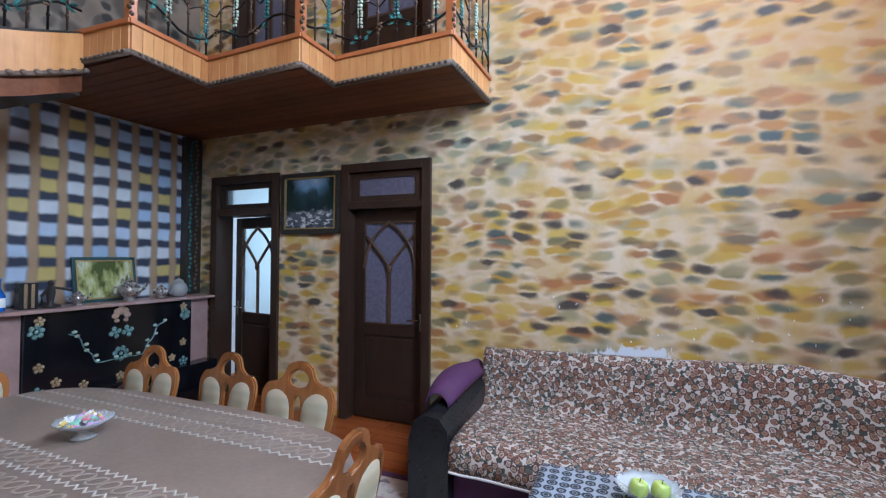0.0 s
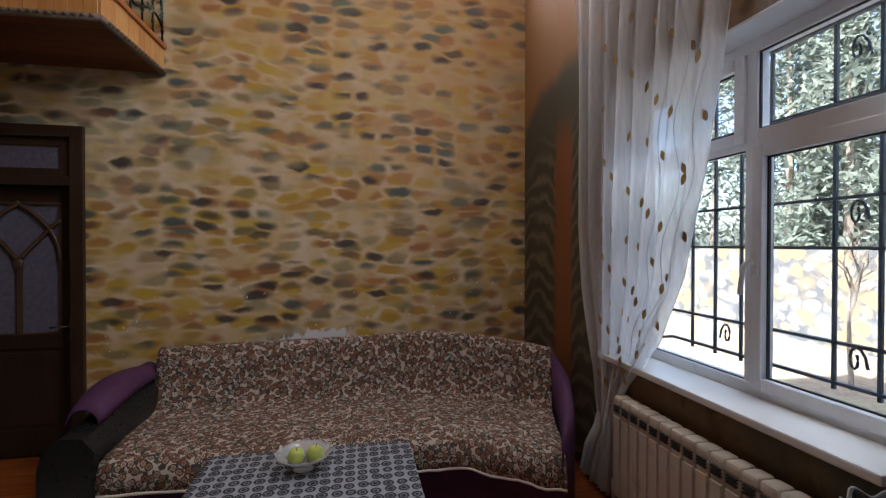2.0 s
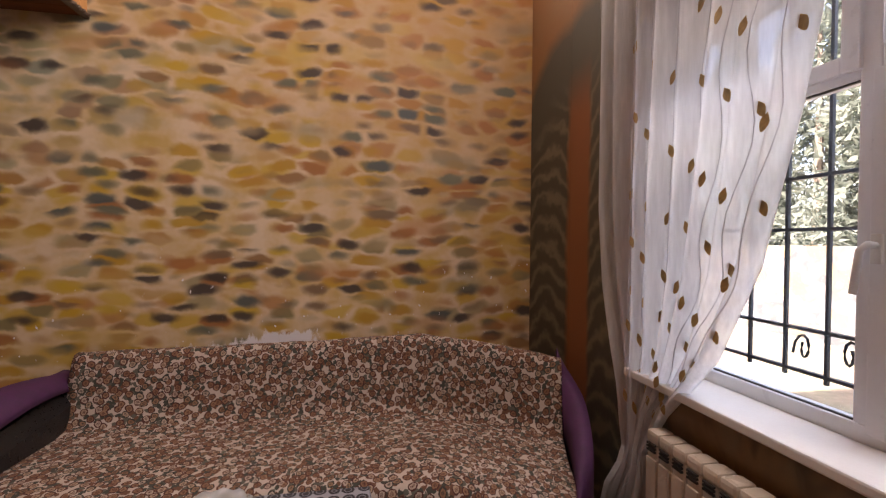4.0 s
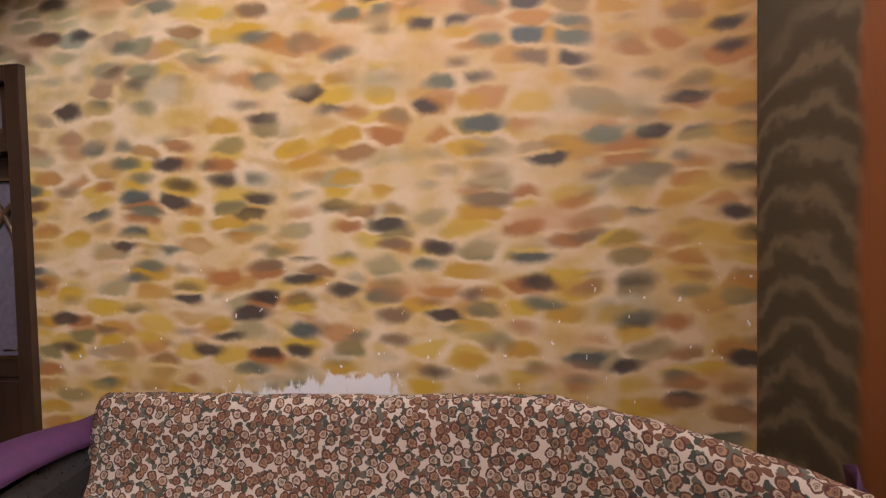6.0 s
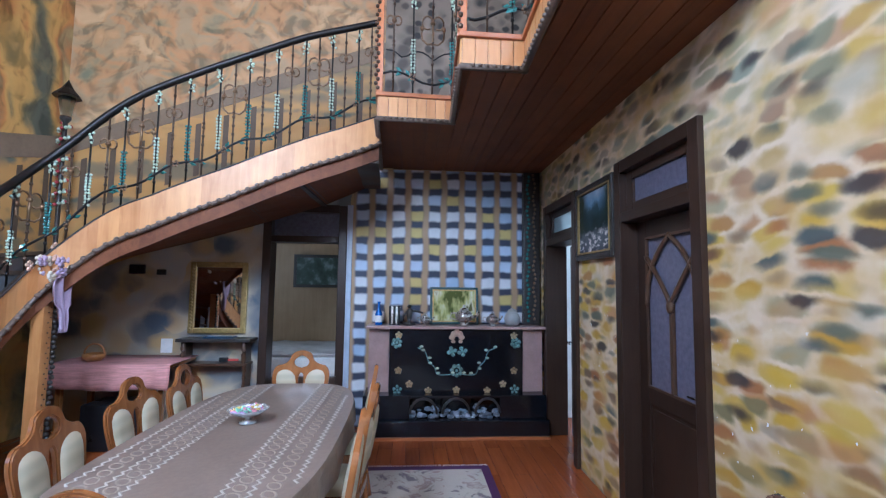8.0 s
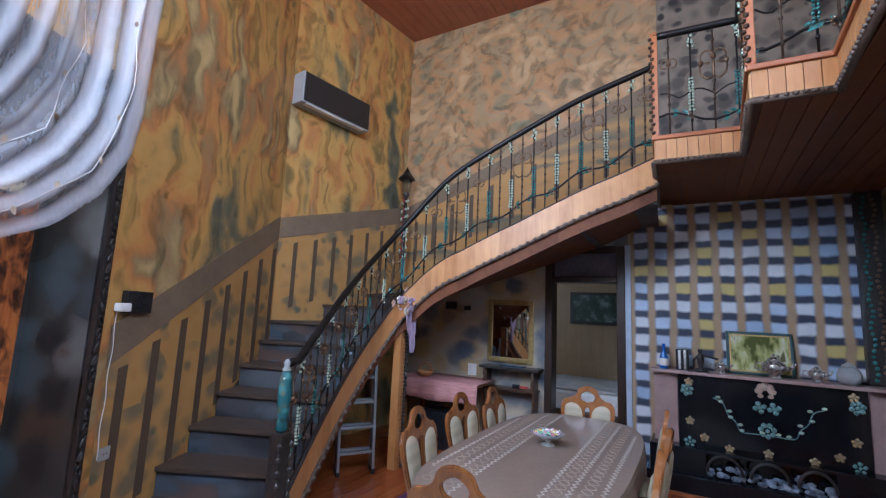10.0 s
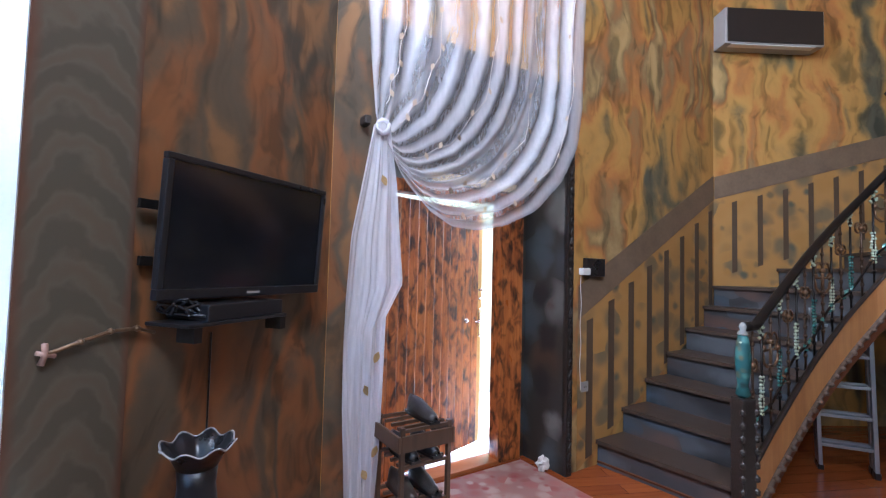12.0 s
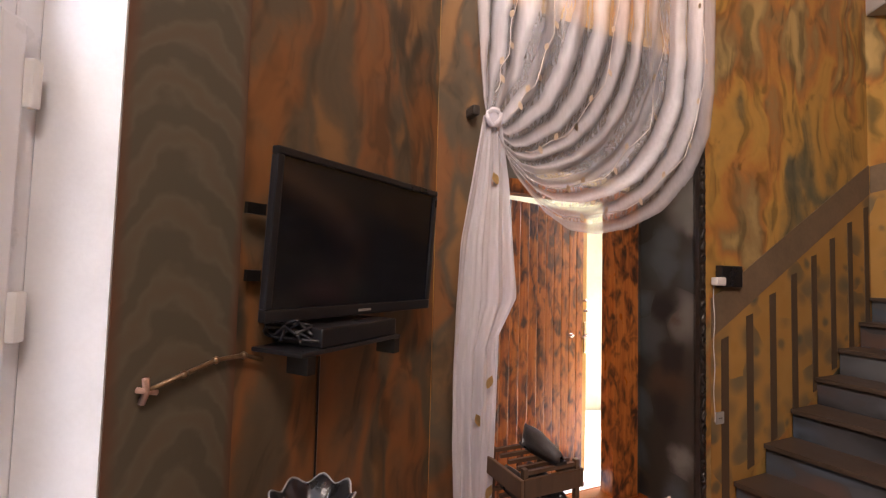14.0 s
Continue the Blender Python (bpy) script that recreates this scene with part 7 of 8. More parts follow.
part("hearth", boxes((WW + 0.016, 1.50, 0.19, -4.02, 1.98, 0.43), (WW + 0.016, 2.92, 0.19, -4.02, 3.41, 0.43), (WW + 0.016, 1.98, 0.40, -4.02, 2.92, 0.43), bevel=0.006), M["mosaic"], fp)
part("plinth", boxes((WW + 0.016, 1.47, 0.03, -3.97, 3.43, 0.19), bevel=0.01), M["mosaic"], fp)
part("floor_strip", boxes((WW + 0.016, 1.47, 0.0, -3.95, 3.43, 0.03), bevel=0.004), M["pine_rail"], fp, "orange wooden strip along the floor")
part("niche_back", boxes((-4.2, 1.98, 0.19, -4.18, 2.92, 0.40)), M["mosaic"], fp)
bm = bmesh.new()
rnd = random.Random(5)
for i in range(70):
    ball((-4.08 + rnd.uniform(-.08, .04), 1.98 + rnd.random() * 0.94, 0.205 + rnd.random() * 0.12 * rnd.random()), rnd.uniform(0.018, 0.04), bm, (1, 1.2, 0.7), 1)
part("stones", bm, M["stone_chips"], fp, "heap of silvery stones")
for y0, y1 in ((1.985, 2.26), (2.32, 2.60), (2.66, 2.915)):
    ym, r = (y0 + y1) / 2, (y1 - y0) / 2
    part("arch", sweep([(-4.018, ym + r * math.cos(a), 0.25 + 0.15 * math.sin(a)) for a in [math.pi * i / 12 for i in range(13)]], 0.014, 6), M["black_carved"], fp, smooth=True)


def petals(parent, y, z, n, r, size, mat, x=FX + 0.006, name="flower"):
    bm = bmesh.new()
    for i in range(n):
        a = 2 * math.pi * i / n + 0.3
        ball((x, y + r * math.cos(a), z + r * math.sin(a)), size, bm, (0.35, 1.0, 1.0), 1)
    ball((x + 0.003, y, z), size * 0.8, bm, (0.5, 1, 1), 1)
    part(name, bm, mat, parent, smooth=True)


YM = 2.473
for dy, z in ((-0.62, 1.03), (0.62, 1.03), (-0.62, 0.66), (0.62, 0.66), (-0.5, 0.52), (0.5, 0.52), (-0.30, 0.45), (0.33, 0.45), (0.0, 0.46)):
    petals(fp, YM + dy, z, 5, 0.026, 0.017, M["pale_gold"])
for dy in (-0.64, 0.64):
    petals(fp, YM + dy, 0.95, 6, 0.04, 0.024, M["pale_teal"])
    petals(fp, YM + dy * 0.98, 0.46, 5, 0.035, 0.02, M["pale_teal"])
bm = bmesh.new()
for a, ln in ((90, 0.12), (60, 0.1), (120, 0.1), (30, 0.085), (150, 0.085), (200, 0.06), (340, 0.06)):
    ball((FX + 0.006, YM + ln * 0.7 * math.cos(radians(a)), 0.98 + ln * 0.7 * math.sin(radians(a))), ln * 0.42, bm, (0.2, 0.6 + 0.4 * abs(math.cos(radians(a))), 0.6 + 0.4 * abs(math.sin(radians(a)))), 2)
part("fleur", bm, plain("pinkish_bronze_shell", (0.40, 0.28, 0.21), 0.4, vary=0.4, scale=40), fp, "bronze shell ornament", True)
petals(fp, YM - 0.05, 0.86, 4, 0.035, 0.025, M["pale_teal"])
petals(fp, YM + 0.06, 0.86, 4, 0.035, 0.025, M["pale_teal"])
for sg in (-1, 1):
    pts = smooth_line([(FX + 0.006, YM + sg * 0.06, 0.62), (FX + 0.006, YM + sg * 0.2, 0.62), (FX + 0.006, YM + sg * 0.24, 0.70), (FX + 0.006, YM + sg * 0.3, 0.76), (FX + 0.006, YM + sg * 0.34, 0.86), (FX + 0.006, YM + sg * 0.42, 0.90)], 20)
    part("scroll", sweep(pts, 0.008, 6, squash=0.6), M["pale_teal"], fp, smooth=True)
    bm = bmesh.new()
    for i in range(0, 20, 3):
        ball(pts[i] + Vector((0.004, 0.02 * (-1) ** i, 0.02)), 0.02, bm, (0.4, 1.2, 0.8), 1)
    part("scroll_leaves", bm, M["pale_bead"], fp, smooth=True)
petals(fp, YM, 0.66, 7, 0.05, 0.026, M["pale_teal"])

col = thing("corner_column", "black carved corner column with turquoise beads", "column", kind="structure")
part("shaft", boxes((WW + 0.002, 3.25, 1.135, WW + 0.10, 3.44, 2.88), bevel=0.01), M["black_carved"], col)
RED = plain("red_glass", (0.32, 0.05, 0.06), 0.25)
bm = bmesh.new()
bm2 = bmesh.new()
for i in range(34):
    z = 1.18 + i * 0.05
    ball((WW + 0.104, 3.30 + 0.012 * math.sin(i * 1.2), z), 0.02, bm, (0.6, 1, 1.1), 1)
    ball((WW + 0.104, 3.37 - 0.012 * math.sin(i * 1.2), z + 0.02), 0.017, bm2, (0.6, 1, 1.1), 1)
part("beads", bm, M["turquoise"], col, "turquoise beads", True)
part("carving", bm2, M["bronze"], col, "bronze beads", True)

# on the mantel
MZ = 1.131
MX = -4.22
bt = thing("bottle", "blue glass bottle on the mantel", "bottle", m=pose(MX, 1.63, MZ))
part("glass", lathe([(0.035, 0), (0.04, 0.01), (0.04, 0.12), (0.015, 0.17), (0.013, 0.23), (0.017, 0.235), (0.017, 0.25)], 18), plain("blue_glass", (0.02, 0.10, 0.42), 0.1, vary=0.3, coat=0.5), bt, smooth=True)
part("label", lathe([(0.0405, 0.03), (0.041, 0.031), (0.041, 0.10), (0.0405, 0.101)], 18), M["hem"], bt)
tin = thing("tin", "black and silver tin on the mantel", "tin", m=pose(MX, 1.80, MZ))
part("body", boxes((-0.04, -0.06, 0, 0.04, 0.06, 0.21), bevel=0.008), M["black_plastic"], tin)
part("stripe", boxes((0.0395, -0.035, 0.01, 0.0425, -0.012, 0.2), (0.0395, 0.012, 0.01, 0.0425, 0.035, 0.2)), M["chrome"], tin)
bm = lathe([(0.07, 0.0), (0.07, 0.02), (0.02, 0.035), (0.028, 0.08), (0.035, 0.13), (0.022, 0.17), (0.012, 0.18)], 14)
ball((0.0, 0.0, 0.2), 0.024, bm)
sweep([(0, 0.02, 0.16), (0, 0.08, 0.15), (0, 0.15, 0.13)], 0.012, 6, bm)
sweep([(0, -0.02, 0.15), (0, -0.06, 0.10), (0, -0.06, 0.04)], 0.013, 6, bm)
ob = tagged(finish("figurine", bm, M["black_carved"], True), "dark bronze figurine on the mantel", "figurine")
ob.matrix_basis = pose(MX, 1.96, MZ, 0, 0, 0)
pf = thing("picture", "gilt-edged dark picture frame with a reflecting glass on the mantel", "picture", m=pose(-4.335, 2.462, MZ, 0, -8, 0))
part("frame", boxes((-0.012, -0.272, 0, 0.012, -0.245, 0.415), (-0.012, 0.245, 0, 0.012, 0.272, 0.415), (-0.012, -0.245, 0, 0.012, 0.245, 0.027), (-0.012, -0.245, 0.388, 0.012, 0.245, 0.415), bevel=0.004), plain("teal_dark_frame", (0.03, 0.07, 0.075), 0.3), pf)
part("inner_edge", boxes((-0.01, -0.246, 0.026, 0.010, -0.232, 0.389), (-0.01, 0.232, 0.026, 0.010, 0.246, 0.389), (-0.01, -0.232, 0.026, 0.010, 0.232, 0.040), (-0.01, -0.232, 0.375, 0.010, 0.232, 0.389)), M["gold"], pf, "gilt inner edge")
# the pale band in the colour paints a reflection on the glass
k = Nodes("olive_glass_reflection")
f, _ = k.noise(k.coords((1, 6, 3)), 1.4, 3)
k.set("Base Color", k.ramp(f, [(0.4, (0.09, 0.11, 0.03)), (0.52, (0.42, 0.42, 0.16)), (0.62, (0.6, 0.6, 0.42)), (0.68, (0.12, 0.12, 0.05))]))
k.set("Roughness", 0.06)
part("print", boxes((-0.008, -0.234, 0.038, 0.004, 0.234, 0.377)), k.m, pf, "olive picture with a painted pale reflection")


def teapot(y, x, s, mat, label):
    t = thing("teapot", label, "teapot", "silver tea set", m=pose(x, y, MZ) @ Matrix.Scale(s, 4))
    part("body", lathe([(0.04, 0), (0.045, 0.01), (0.03, 0.025), (0.07, 0.06), (0.08, 0.09), (0.06, 0.12), (0.04, 0.13)], 20), mat, t, smooth=True)
    part("lid", lathe([(0.042, 0.13), (0.03, 0.15), (0.008, 0.16), (0.012, 0.175), (0.0, 0.185)], 16), mat, t, smooth=True)
    part("spout", sweep([(0, 0.07, 0.07), (0, 0.11, 0.09), (0, 0.13, 0.13)], 0.012, 8), mat, t, smooth=True)
    part("handle", sweep([(0, -0.06, 0.11), (0, -0.11, 0.11), (0, -0.12, 0.07), (0, -0.07, 0.05)], 0.008, 6), mat, t, smooth=True)


M["silver"] = plain("tarnished_silver", (0.42, 0.38, 0.35), 0.28, metal=0.8, vary=0.3, scale=30)
teapot(2.13, -4.17, 0.75, M["silver"], "small tarnished silver teapot on the mantel")
teapot(2.55, -4.16, 1.25, M["silver"], "large ornate silver teapot on the mantel")
teapot(2.86, -4.17, 0.85, M["silver"], "small tarnished silver teapot on the mantel")
jr = thing("jar", "dark patterned jar on the mantel", "jar", m=pose(MX, 3.09, MZ))
part("body", lathe([(0.05, 0), (0.08, 0.03), (0.09, 0.08), (0.07, 0.13), (0.045, 0.15)], 18), M["grey_plastic"], jr, smooth=True)
part("lid", lathe([(0.05, 0.15), (0.045, 0.17), (0.01, 0.19), (0.0, 0.2)], 18), M["grey_plastic"], jr, smooth=True)

# painting on the stone wall
pt = thing("painting", "framed landscape painting of a rocky stream", "painting")
PX0, PX1, PZ0, PZ1 = -3.16, -2.435, 1.79, 2.41
part("outer_frame", boxes((PX0, WN - 0.045, PZ0, PX0 + 0.05, WN - 0.003, PZ1), (PX1 - 0.05, WN - 0.045, PZ0, PX1, WN - 0.003, PZ1), (PX0 + 0.05, WN - 0.045, PZ0, PX1 - 0.05, WN - 0.003, PZ0 + 0.05), (PX0 + 0.05, WN - 0.045, PZ1 - 0.05, PX1 - 0.05, WN - 0.003, PZ1), bevel=0.008), M["black_carved"], pt)
part("gilt_edge", boxes((PX0 + 0.048, WN - 0.048, PZ0 + 0.048, PX0 + 0.062, WN - 0.02, PZ1 - 0.048), (PX1 - 0.062, WN - 0.048, PZ0 + 0.048, PX1 - 0.048, WN - 0.02, PZ1 - 0.048),
                        (PX0 + 0.062, WN - 0.048, PZ0 + 0.048, PX1 - 0.062, WN - 0.02, PZ0 + 0.062), (PX0 + 0.062, WN - 0.048, PZ1 - 0.062, PX1 - 0.062, WN - 0.02, PZ1 - 0.048)), M["gold"], pt, "gilt inner edge")
k = Nodes("stream_landscape")
v = k.coords((1, 1, 1))
sp = k.n("SeparateXYZ", Vector=v)
f, _ = k.noise(v, 7, 5, 0.6, 0.5)
f2, _ = k.noise(k.coords((1, 1, 2.2)), 17, 3)
h = k.math("ADD", k.math("MULTIPLY_ADD", f, 0.55, -0.27), k.math("MULTIPLY_ADD", sp.outputs[2], 1.6, -2.87))
c_ = k.ramp(h, [(0.08, (0.05, 0.055, 0.07)), (0.28, (0.09, 0.10, 0.115)), (0.42, (0.012, 0.02, 0.02)), (0.62, (0.03, 0.05, 0.055)), (0.76, (0.16, 0.24, 0.34)), (0.95, (0.34, 0.38, 0.46))])
edge_ = k.ramp(k.math("ADD", k.math("ABSOLUTE", k.math("ADD", sp.outputs[0], 2.79)), k.math("MULTIPLY_ADD", f, 0.3, -0.15)), ramp_bw(0.10, 0.24))
c_ = k.mix(k.math("MULTIPLY", edge_, k.ramp(h, ramp_bw(0.30, 0.42))), c_, (0.012, 0.022, 0.018))
rock = k.math("MULTIPLY", k.ramp(f2, ramp_bw(0.52, 0.60)), k.ramp(h, [(0.25, (1, 1, 1)), (0.42, (0, 0, 0))]))
k.set("Base Color", k.mix(rock, c_, (0.60, 0.56, 0.54)))
k.set("Roughness", 0.55)
k.set("Specular IOR Level", 0.2)
part("canvas", boxes((PX0 + 0.06, WN - 0.03, PZ0 + 0.06, PX1 - 0.06, WN - 0.02, PZ1 - 0.06)), k.m, pt)

# mirror, console and things by the bedroom door
mi = thing("mirror", "gilt-framed mirror hung over the console shelf", "mirror")
Y0, Y1, Z0, Z1 = -0.44, 0.17, 1.01, 1.79
part("frame", boxes((WW + 0.002, Y0, Z0, WW + 0.04, Y0 + 0.06, Z1), (WW + 0.002, Y1 - 0.06, Z0, WW + 0.04, Y1, Z1), (WW + 0.002, Y0 + 0.06, Z0, WW + 0.04, Y1 - 0.06, Z0 + 0.06), (WW + 0.002, Y0 + 0.06, Z1 - 0.06, WW + 0.04, Y1 - 0.06, Z1), bevel=0.01), M["gold"], mi)
bm = bmesh.new()
for i in range(20):
    ball((WW + 0.042, Y0 + 0.03, Z0 + 0.05 + i * 0.036), 0.015, bm, (0.6, 1, 1), 1)
part("bead_row", bm, M["gold"], mi, smooth=True)
part("glass", boxes((WW + 0.01, Y0 + 0.055, Z0 + 0.055, WW + 0.018, Y1 - 0.055, Z1 - 0.055)), M["mirror"], mi, "mirror glass")
cs = thing("console_shelf", "dark two-tier console shelf under the mirror", "console")
part("top", boxes((WW + 0.002, -0.46, 0.94, WW + 0.24, 0.30, 0.975), bevel=0.006), M["black_carved"], cs)
part("lower_shelf", boxes((WW + 0.002, -0.40, 0.69, WW + 0.20, 0.26, 0.715), bevel=0.005), M["door_bead"], cs)
for y in (-0.40, 0.22):
    part("leg", sweep(smooth_line([(WW + 0.18, y, 0.94), (WW + 0.2, y, 0.8), (WW + 0.15, y, 0.6), (WW + 0.17, y, 0.3), (WW + 0.12, y, 0.0)], 14), 0.022, 8), M["door_bead"], cs, smooth=True)
for y in (-0.40, 0.22):
    part("side_board", boxes((WW + 0.002, y - 0.01, 0.4, WW + 0.16, y + 0.015, 0.94)), M["door_bead"], cs)
tagged(finish("notebook", boxes((WW + 0.06, -0.2, 0.976, WW + 0.2, 0.1, 0.992), bevel=0.003), plain("blue_black_cover", (0.02, 0.05, 0.10), 0.3)), "blue-black folder on the console", "folder")
hb = thing("hairbrush", "black and red hairbrush on the console shelf", "hairbrush", m=pose(WW + 0.1, 0.0, 0.716))
part("head", boxes((-0.025, -0.06, 0, 0.025, 0.03, 0.05), bevel=0.012), M["black_plastic"], hb)
part("handle", boxes((-0.012, 0.03, 0.01, 0.012, 0.14, 0.035), bevel=0.008), plain("red_plastic", (0.4, 0.04, 0.03), 0.35), hb)
tagged(finish("paper_card", boxes((WW + 0.003, -0.72, 0.80, WW + 0.01, -0.60, 0.95)), M["hem"]), "white card on the wall", "card")
bx = thing("switch_box", "small dark switch box on the wall", "switch", "switches on the wall", m=pose(WW + 0.001, -1.01, 1.70))
part("case", boxes((0, -0.08, -0.05, 0.03, 0.08, 0.05), bevel=0.006), M["black_plastic"], bx)
b2 = copy_thing(bx, pose(WW + 0.001, -0.76, 1.67) @ Matrix.Scale(0.6, 4))
st_ = thing("side_table", "low side table draped in a pink cloth", "side table")
part("tabletop", boxes((WW + 0.06, -1.40, 0.74, -3.82, -0.32, 0.775)), M["chair_wood"], st_)
for x in (WW + 0.1, -3.9):
    for y in (-1.35, -0.42):
        part("leg", boxes((x, y, 0, x + 0.045, y + 0.045, 0.74)), M["chair_wood"], st_)
M["pink_cloth"] = plain("pink_striped_cloth", (0.52, 0.25, 0.23), 0.8, vary=0.35, scale=8, grain=(3, 0.6, 9))
g = []
for j in range(26):
    y = -1.43 + j * 0.0455
    row = []
    for i, (dx, z) in enumerate(((0.05, 0.782), (0.3, 0.782), (0.58, 0.782), (0.635, 0.775), (0.645, 0.70), (0.65, 0.62), (0.655, 0.55))):
        row.append((WW + dx + (0.012 * math.sin(y * 30) if i > 3 else 0), y, z + (0.01 * math.sin(y * 9) if i == 6 else 0)))
    g.append(row)
tagged(finish("pink_tablecloth", sheet(g, 0.003), M["pink_cloth"], True), "pink striped cloth on the side table", "tablecloth")
bk_ = thing("basket", "small wicker basket on the pink table", "basket", m=pose(-4.0, -1.12, 0.784))
part("bowl", lathe([(0.06, 0), (0.09, 0.03), (0.1, 0.07), (0.095, 0.07), (0.08, 0.03), (0.0, 0.02)], 20), M["pine"], bk_, smooth=True)
part("handle", sweep([(0, 0.095 * math.cos(a), 0.065 + 0.1 * math.sin(a)) for a in [math.pi * i / 12 for i in range(13)]], 0.009, 6), M["pine"], bk_, smooth=True)
tagged(finish("storage_case", boxes((-4.1, -1.05, 0.0, -3.75, -0.55, 0.42), bevel=0.02), M["black_plastic"]), "black storage case under the pink table", "case")

# under the stairs
ps = thing("stair_post", "pine post with a dark mosaic edge under the stairs", "post")
part("post", boxes((-2.97, -0.85, 0, -2.88, -0.76, 1.40), bevel=0.006), M["pine"], ps)
bm = bmesh.new()
for i in range(36):
    ball((-2.985 + 0.006 * (-1) ** i, -0.75, 0.03 + i * 0.038), 0.021, bm, (0.9, 0.9, 1), 1)
    ball((-2.93 + 0.01 * (-1) ** i, -0.752, 0.03 + i * 0.038), 0.006, bm, (1, 1, 1), 1)
tagged(part("mosaic_edge", bm, M["black_carved"], ps, "dark beaded edge", True), kind="stuff")
ld = thing("ladder", "folded aluminium ladder leaning under the stairs", "ladder", m=pose(-2.64, -1.08, 0, -3, 2, -40))
for y in (-0.0, 0.09):
    for x in (-0.17, 0.17):
        part("rail", boxes((x - 0.014, y - 0.03, 0.02, x + 0.014, y + 0.03, 1.30), bevel=0.004), M["alu"], ld)
        part("rubber_foot", boxes((x - 0.02, y - 0.035, 0, x + 0.02, y + 0.035, 0.05), bevel=0.006), M["black_plastic"], ld)
    for j in range(5):
        part("rung", boxes((-0.16, y - 0.02, 0.2 + j * 0.24, 0.16, y + 0.02, 0.225 + j * 0.24), bevel=0.003), M["alu"], ld)
gl = thing("flower_garland", "lilac and peach silk flowers with a trailing lilac scarf", "garland")
rnd = random.Random(21)
PET = [plain("lilac_silk", (0.42, 0.32, 0.44), 0.8), plain("peach_silk", (0.56, 0.36, 0.26), 0.8), plain("cream_silk", (0.60, 0.52, 0.40), 0.8)]
GC = Vector((-2.93, -0.70, 1.66))
for i in range(30):
    c = GC + Vector((rnd.gauss(0, 0.12), rnd.gauss(0, 0.05), rnd.gauss(0, 0.055)))
    bm = bmesh.new()
    for j in range(6):
        a = j * 1.05 + rnd.random()
        ball(c + Vector((0.026 * math.cos(a), 0.01 * rnd.random(), 0.026 * math.sin(a))), 0.024, bm, (1, 0.35, 0.8), 1)
    ball(c + Vector((0, 0.01, 0)), 0.012, bm, (1, 1, 1), 1)
    part("blossom", bm, PET[i % 3], gl, smooth=True)
g = []
for j in range(14):
    t = j / 13
    w = 0.10 * (1 - 0.7 * abs(t - 0.25)) * (0.55 if t > 0.6 else 1)
    g.append([(GC.x + w * u_ + 0.02 * math.sin(t * 5), GC.y + 0.03 + 0.02 * math.sin(u_ * 7 + t * 3), GC.z - 0.03 - 0.46 * t) for u_ in [-1 + i / 5 for i in range(11)]])
part("scarf", sheet(g, 0.002), PET[0], gl, "lilac scarf", True)

# air conditioner and lantern
dA = (C2 - C1).normalized()
aA = math.degrees(math.atan2(dA.y, dA.x))
pA = along(C1, C2, 0.02, -0.004)
ac = thing("air_conditioner", "dark-fronted wall air conditioner", "air conditioner", m=pose(pA.x, pA.y, 3.95, 0, 0, aA))
sgn = 1 if (Matrix.Rotation(radians(aA), 3, "Z") @ Vector((0, 1, 0))).dot(Vector((0, 1, 0))) > 0 else -1
part("body", boxes((-0.02, min(0, sgn * 0.2), 0.0, 1.04, max(0, sgn * 0.2), 0.38), bevel=0.015), M["grey_plastic"], ac)
part("front_panel", boxes((0.0, min(sgn * 0.2, sgn * 0.212), 0.015, 1.02, max(sgn * 0.2, sgn * 0.212), 0.37), bevel=0.004), plain("brown_grey_panel", (0.02, 0.017, 0.015), 0.45), ac, "dark glossy front panel")
part("flap", boxes((0.05, min(sgn * 0.12, sgn * 0.19), -0.006, 0.95, max(sgn * 0.12, sgn * 0.19), 0.004)), M["white_plastic"], ac)
ln = thing("lantern", "black lantern post hung with bead garlands in the stair corner", "lantern", m=pose(-4.20, -1.72, 1.85))
part("post", lathe([(0.05, 0), (0.05, 0.03), (0.022, 0.06), (0.022, 1.38), (0.05, 1.42), (0.05, 1.45)], 12), M["black_carved"], ln, smooth=True)
part("lamp_glass", lathe([(0.045, 1.45), (0.075, 1.64), (0.075, 1.66), (0.04, 1.66)], 6), M["frosted"], ln)
part("roof", lathe([(0.13, 1.66), (0.12, 1.68), (0.05, 1.76), (0.03, 1.80), (0.012, 1.83), (0.0, 1.86)], 8), M["black_metal"], ln)
bm = bmesh.new()
bm2 = bmesh.new()
for i in range(70):
    a = i * 0.7
    ball((0.05 * math.cos(a), 0.05 * math.sin(a), 0.5 + 0.9 * i / 70), 0.02, bm if i % 3 else bm2, (1, 1, 1.1), 1)
    if i % 3 == 0:
        part("red_bead", bm2, RED, ln, smooth=True)
        bm2 = bmesh.new()
tagged(part("beads", bm, M["pale_bead"], ln, smooth=True), kind="stuff")
bm2.free()

# bedroom beyond the doorway
bd = thing("bed", "bed with a pale quilt in the far bedroom", "bed")
part("frame", boxes((-6.95, -0.4, 0, -5.5, 1.5, 0.32), bevel=0.01), M["door_bead"], bd)
g = [[(-6.93 + 0.06 * i, -0.38 + 0.1 * j, 0.62 + 0.03 * noise.noise(Vector((i * 0.4, j * 0.5, 2)))) for i in range(24)] for j in range(19)]
part("mattress", boxes((-6.93, -0.38, 0.32, -5.52, 1.48, 0.58), bevel=0.04), M["hem"], bd)
part("quilt", sheet(g, 0.03), plain("grey_white_quilt", (0.46, 0.44, 0.42), 0.85, vary=0.25, scale=5), bd, smooth=True)
p2_ = thing("painting", "dark framed painting on the bedroom wall", "painting")
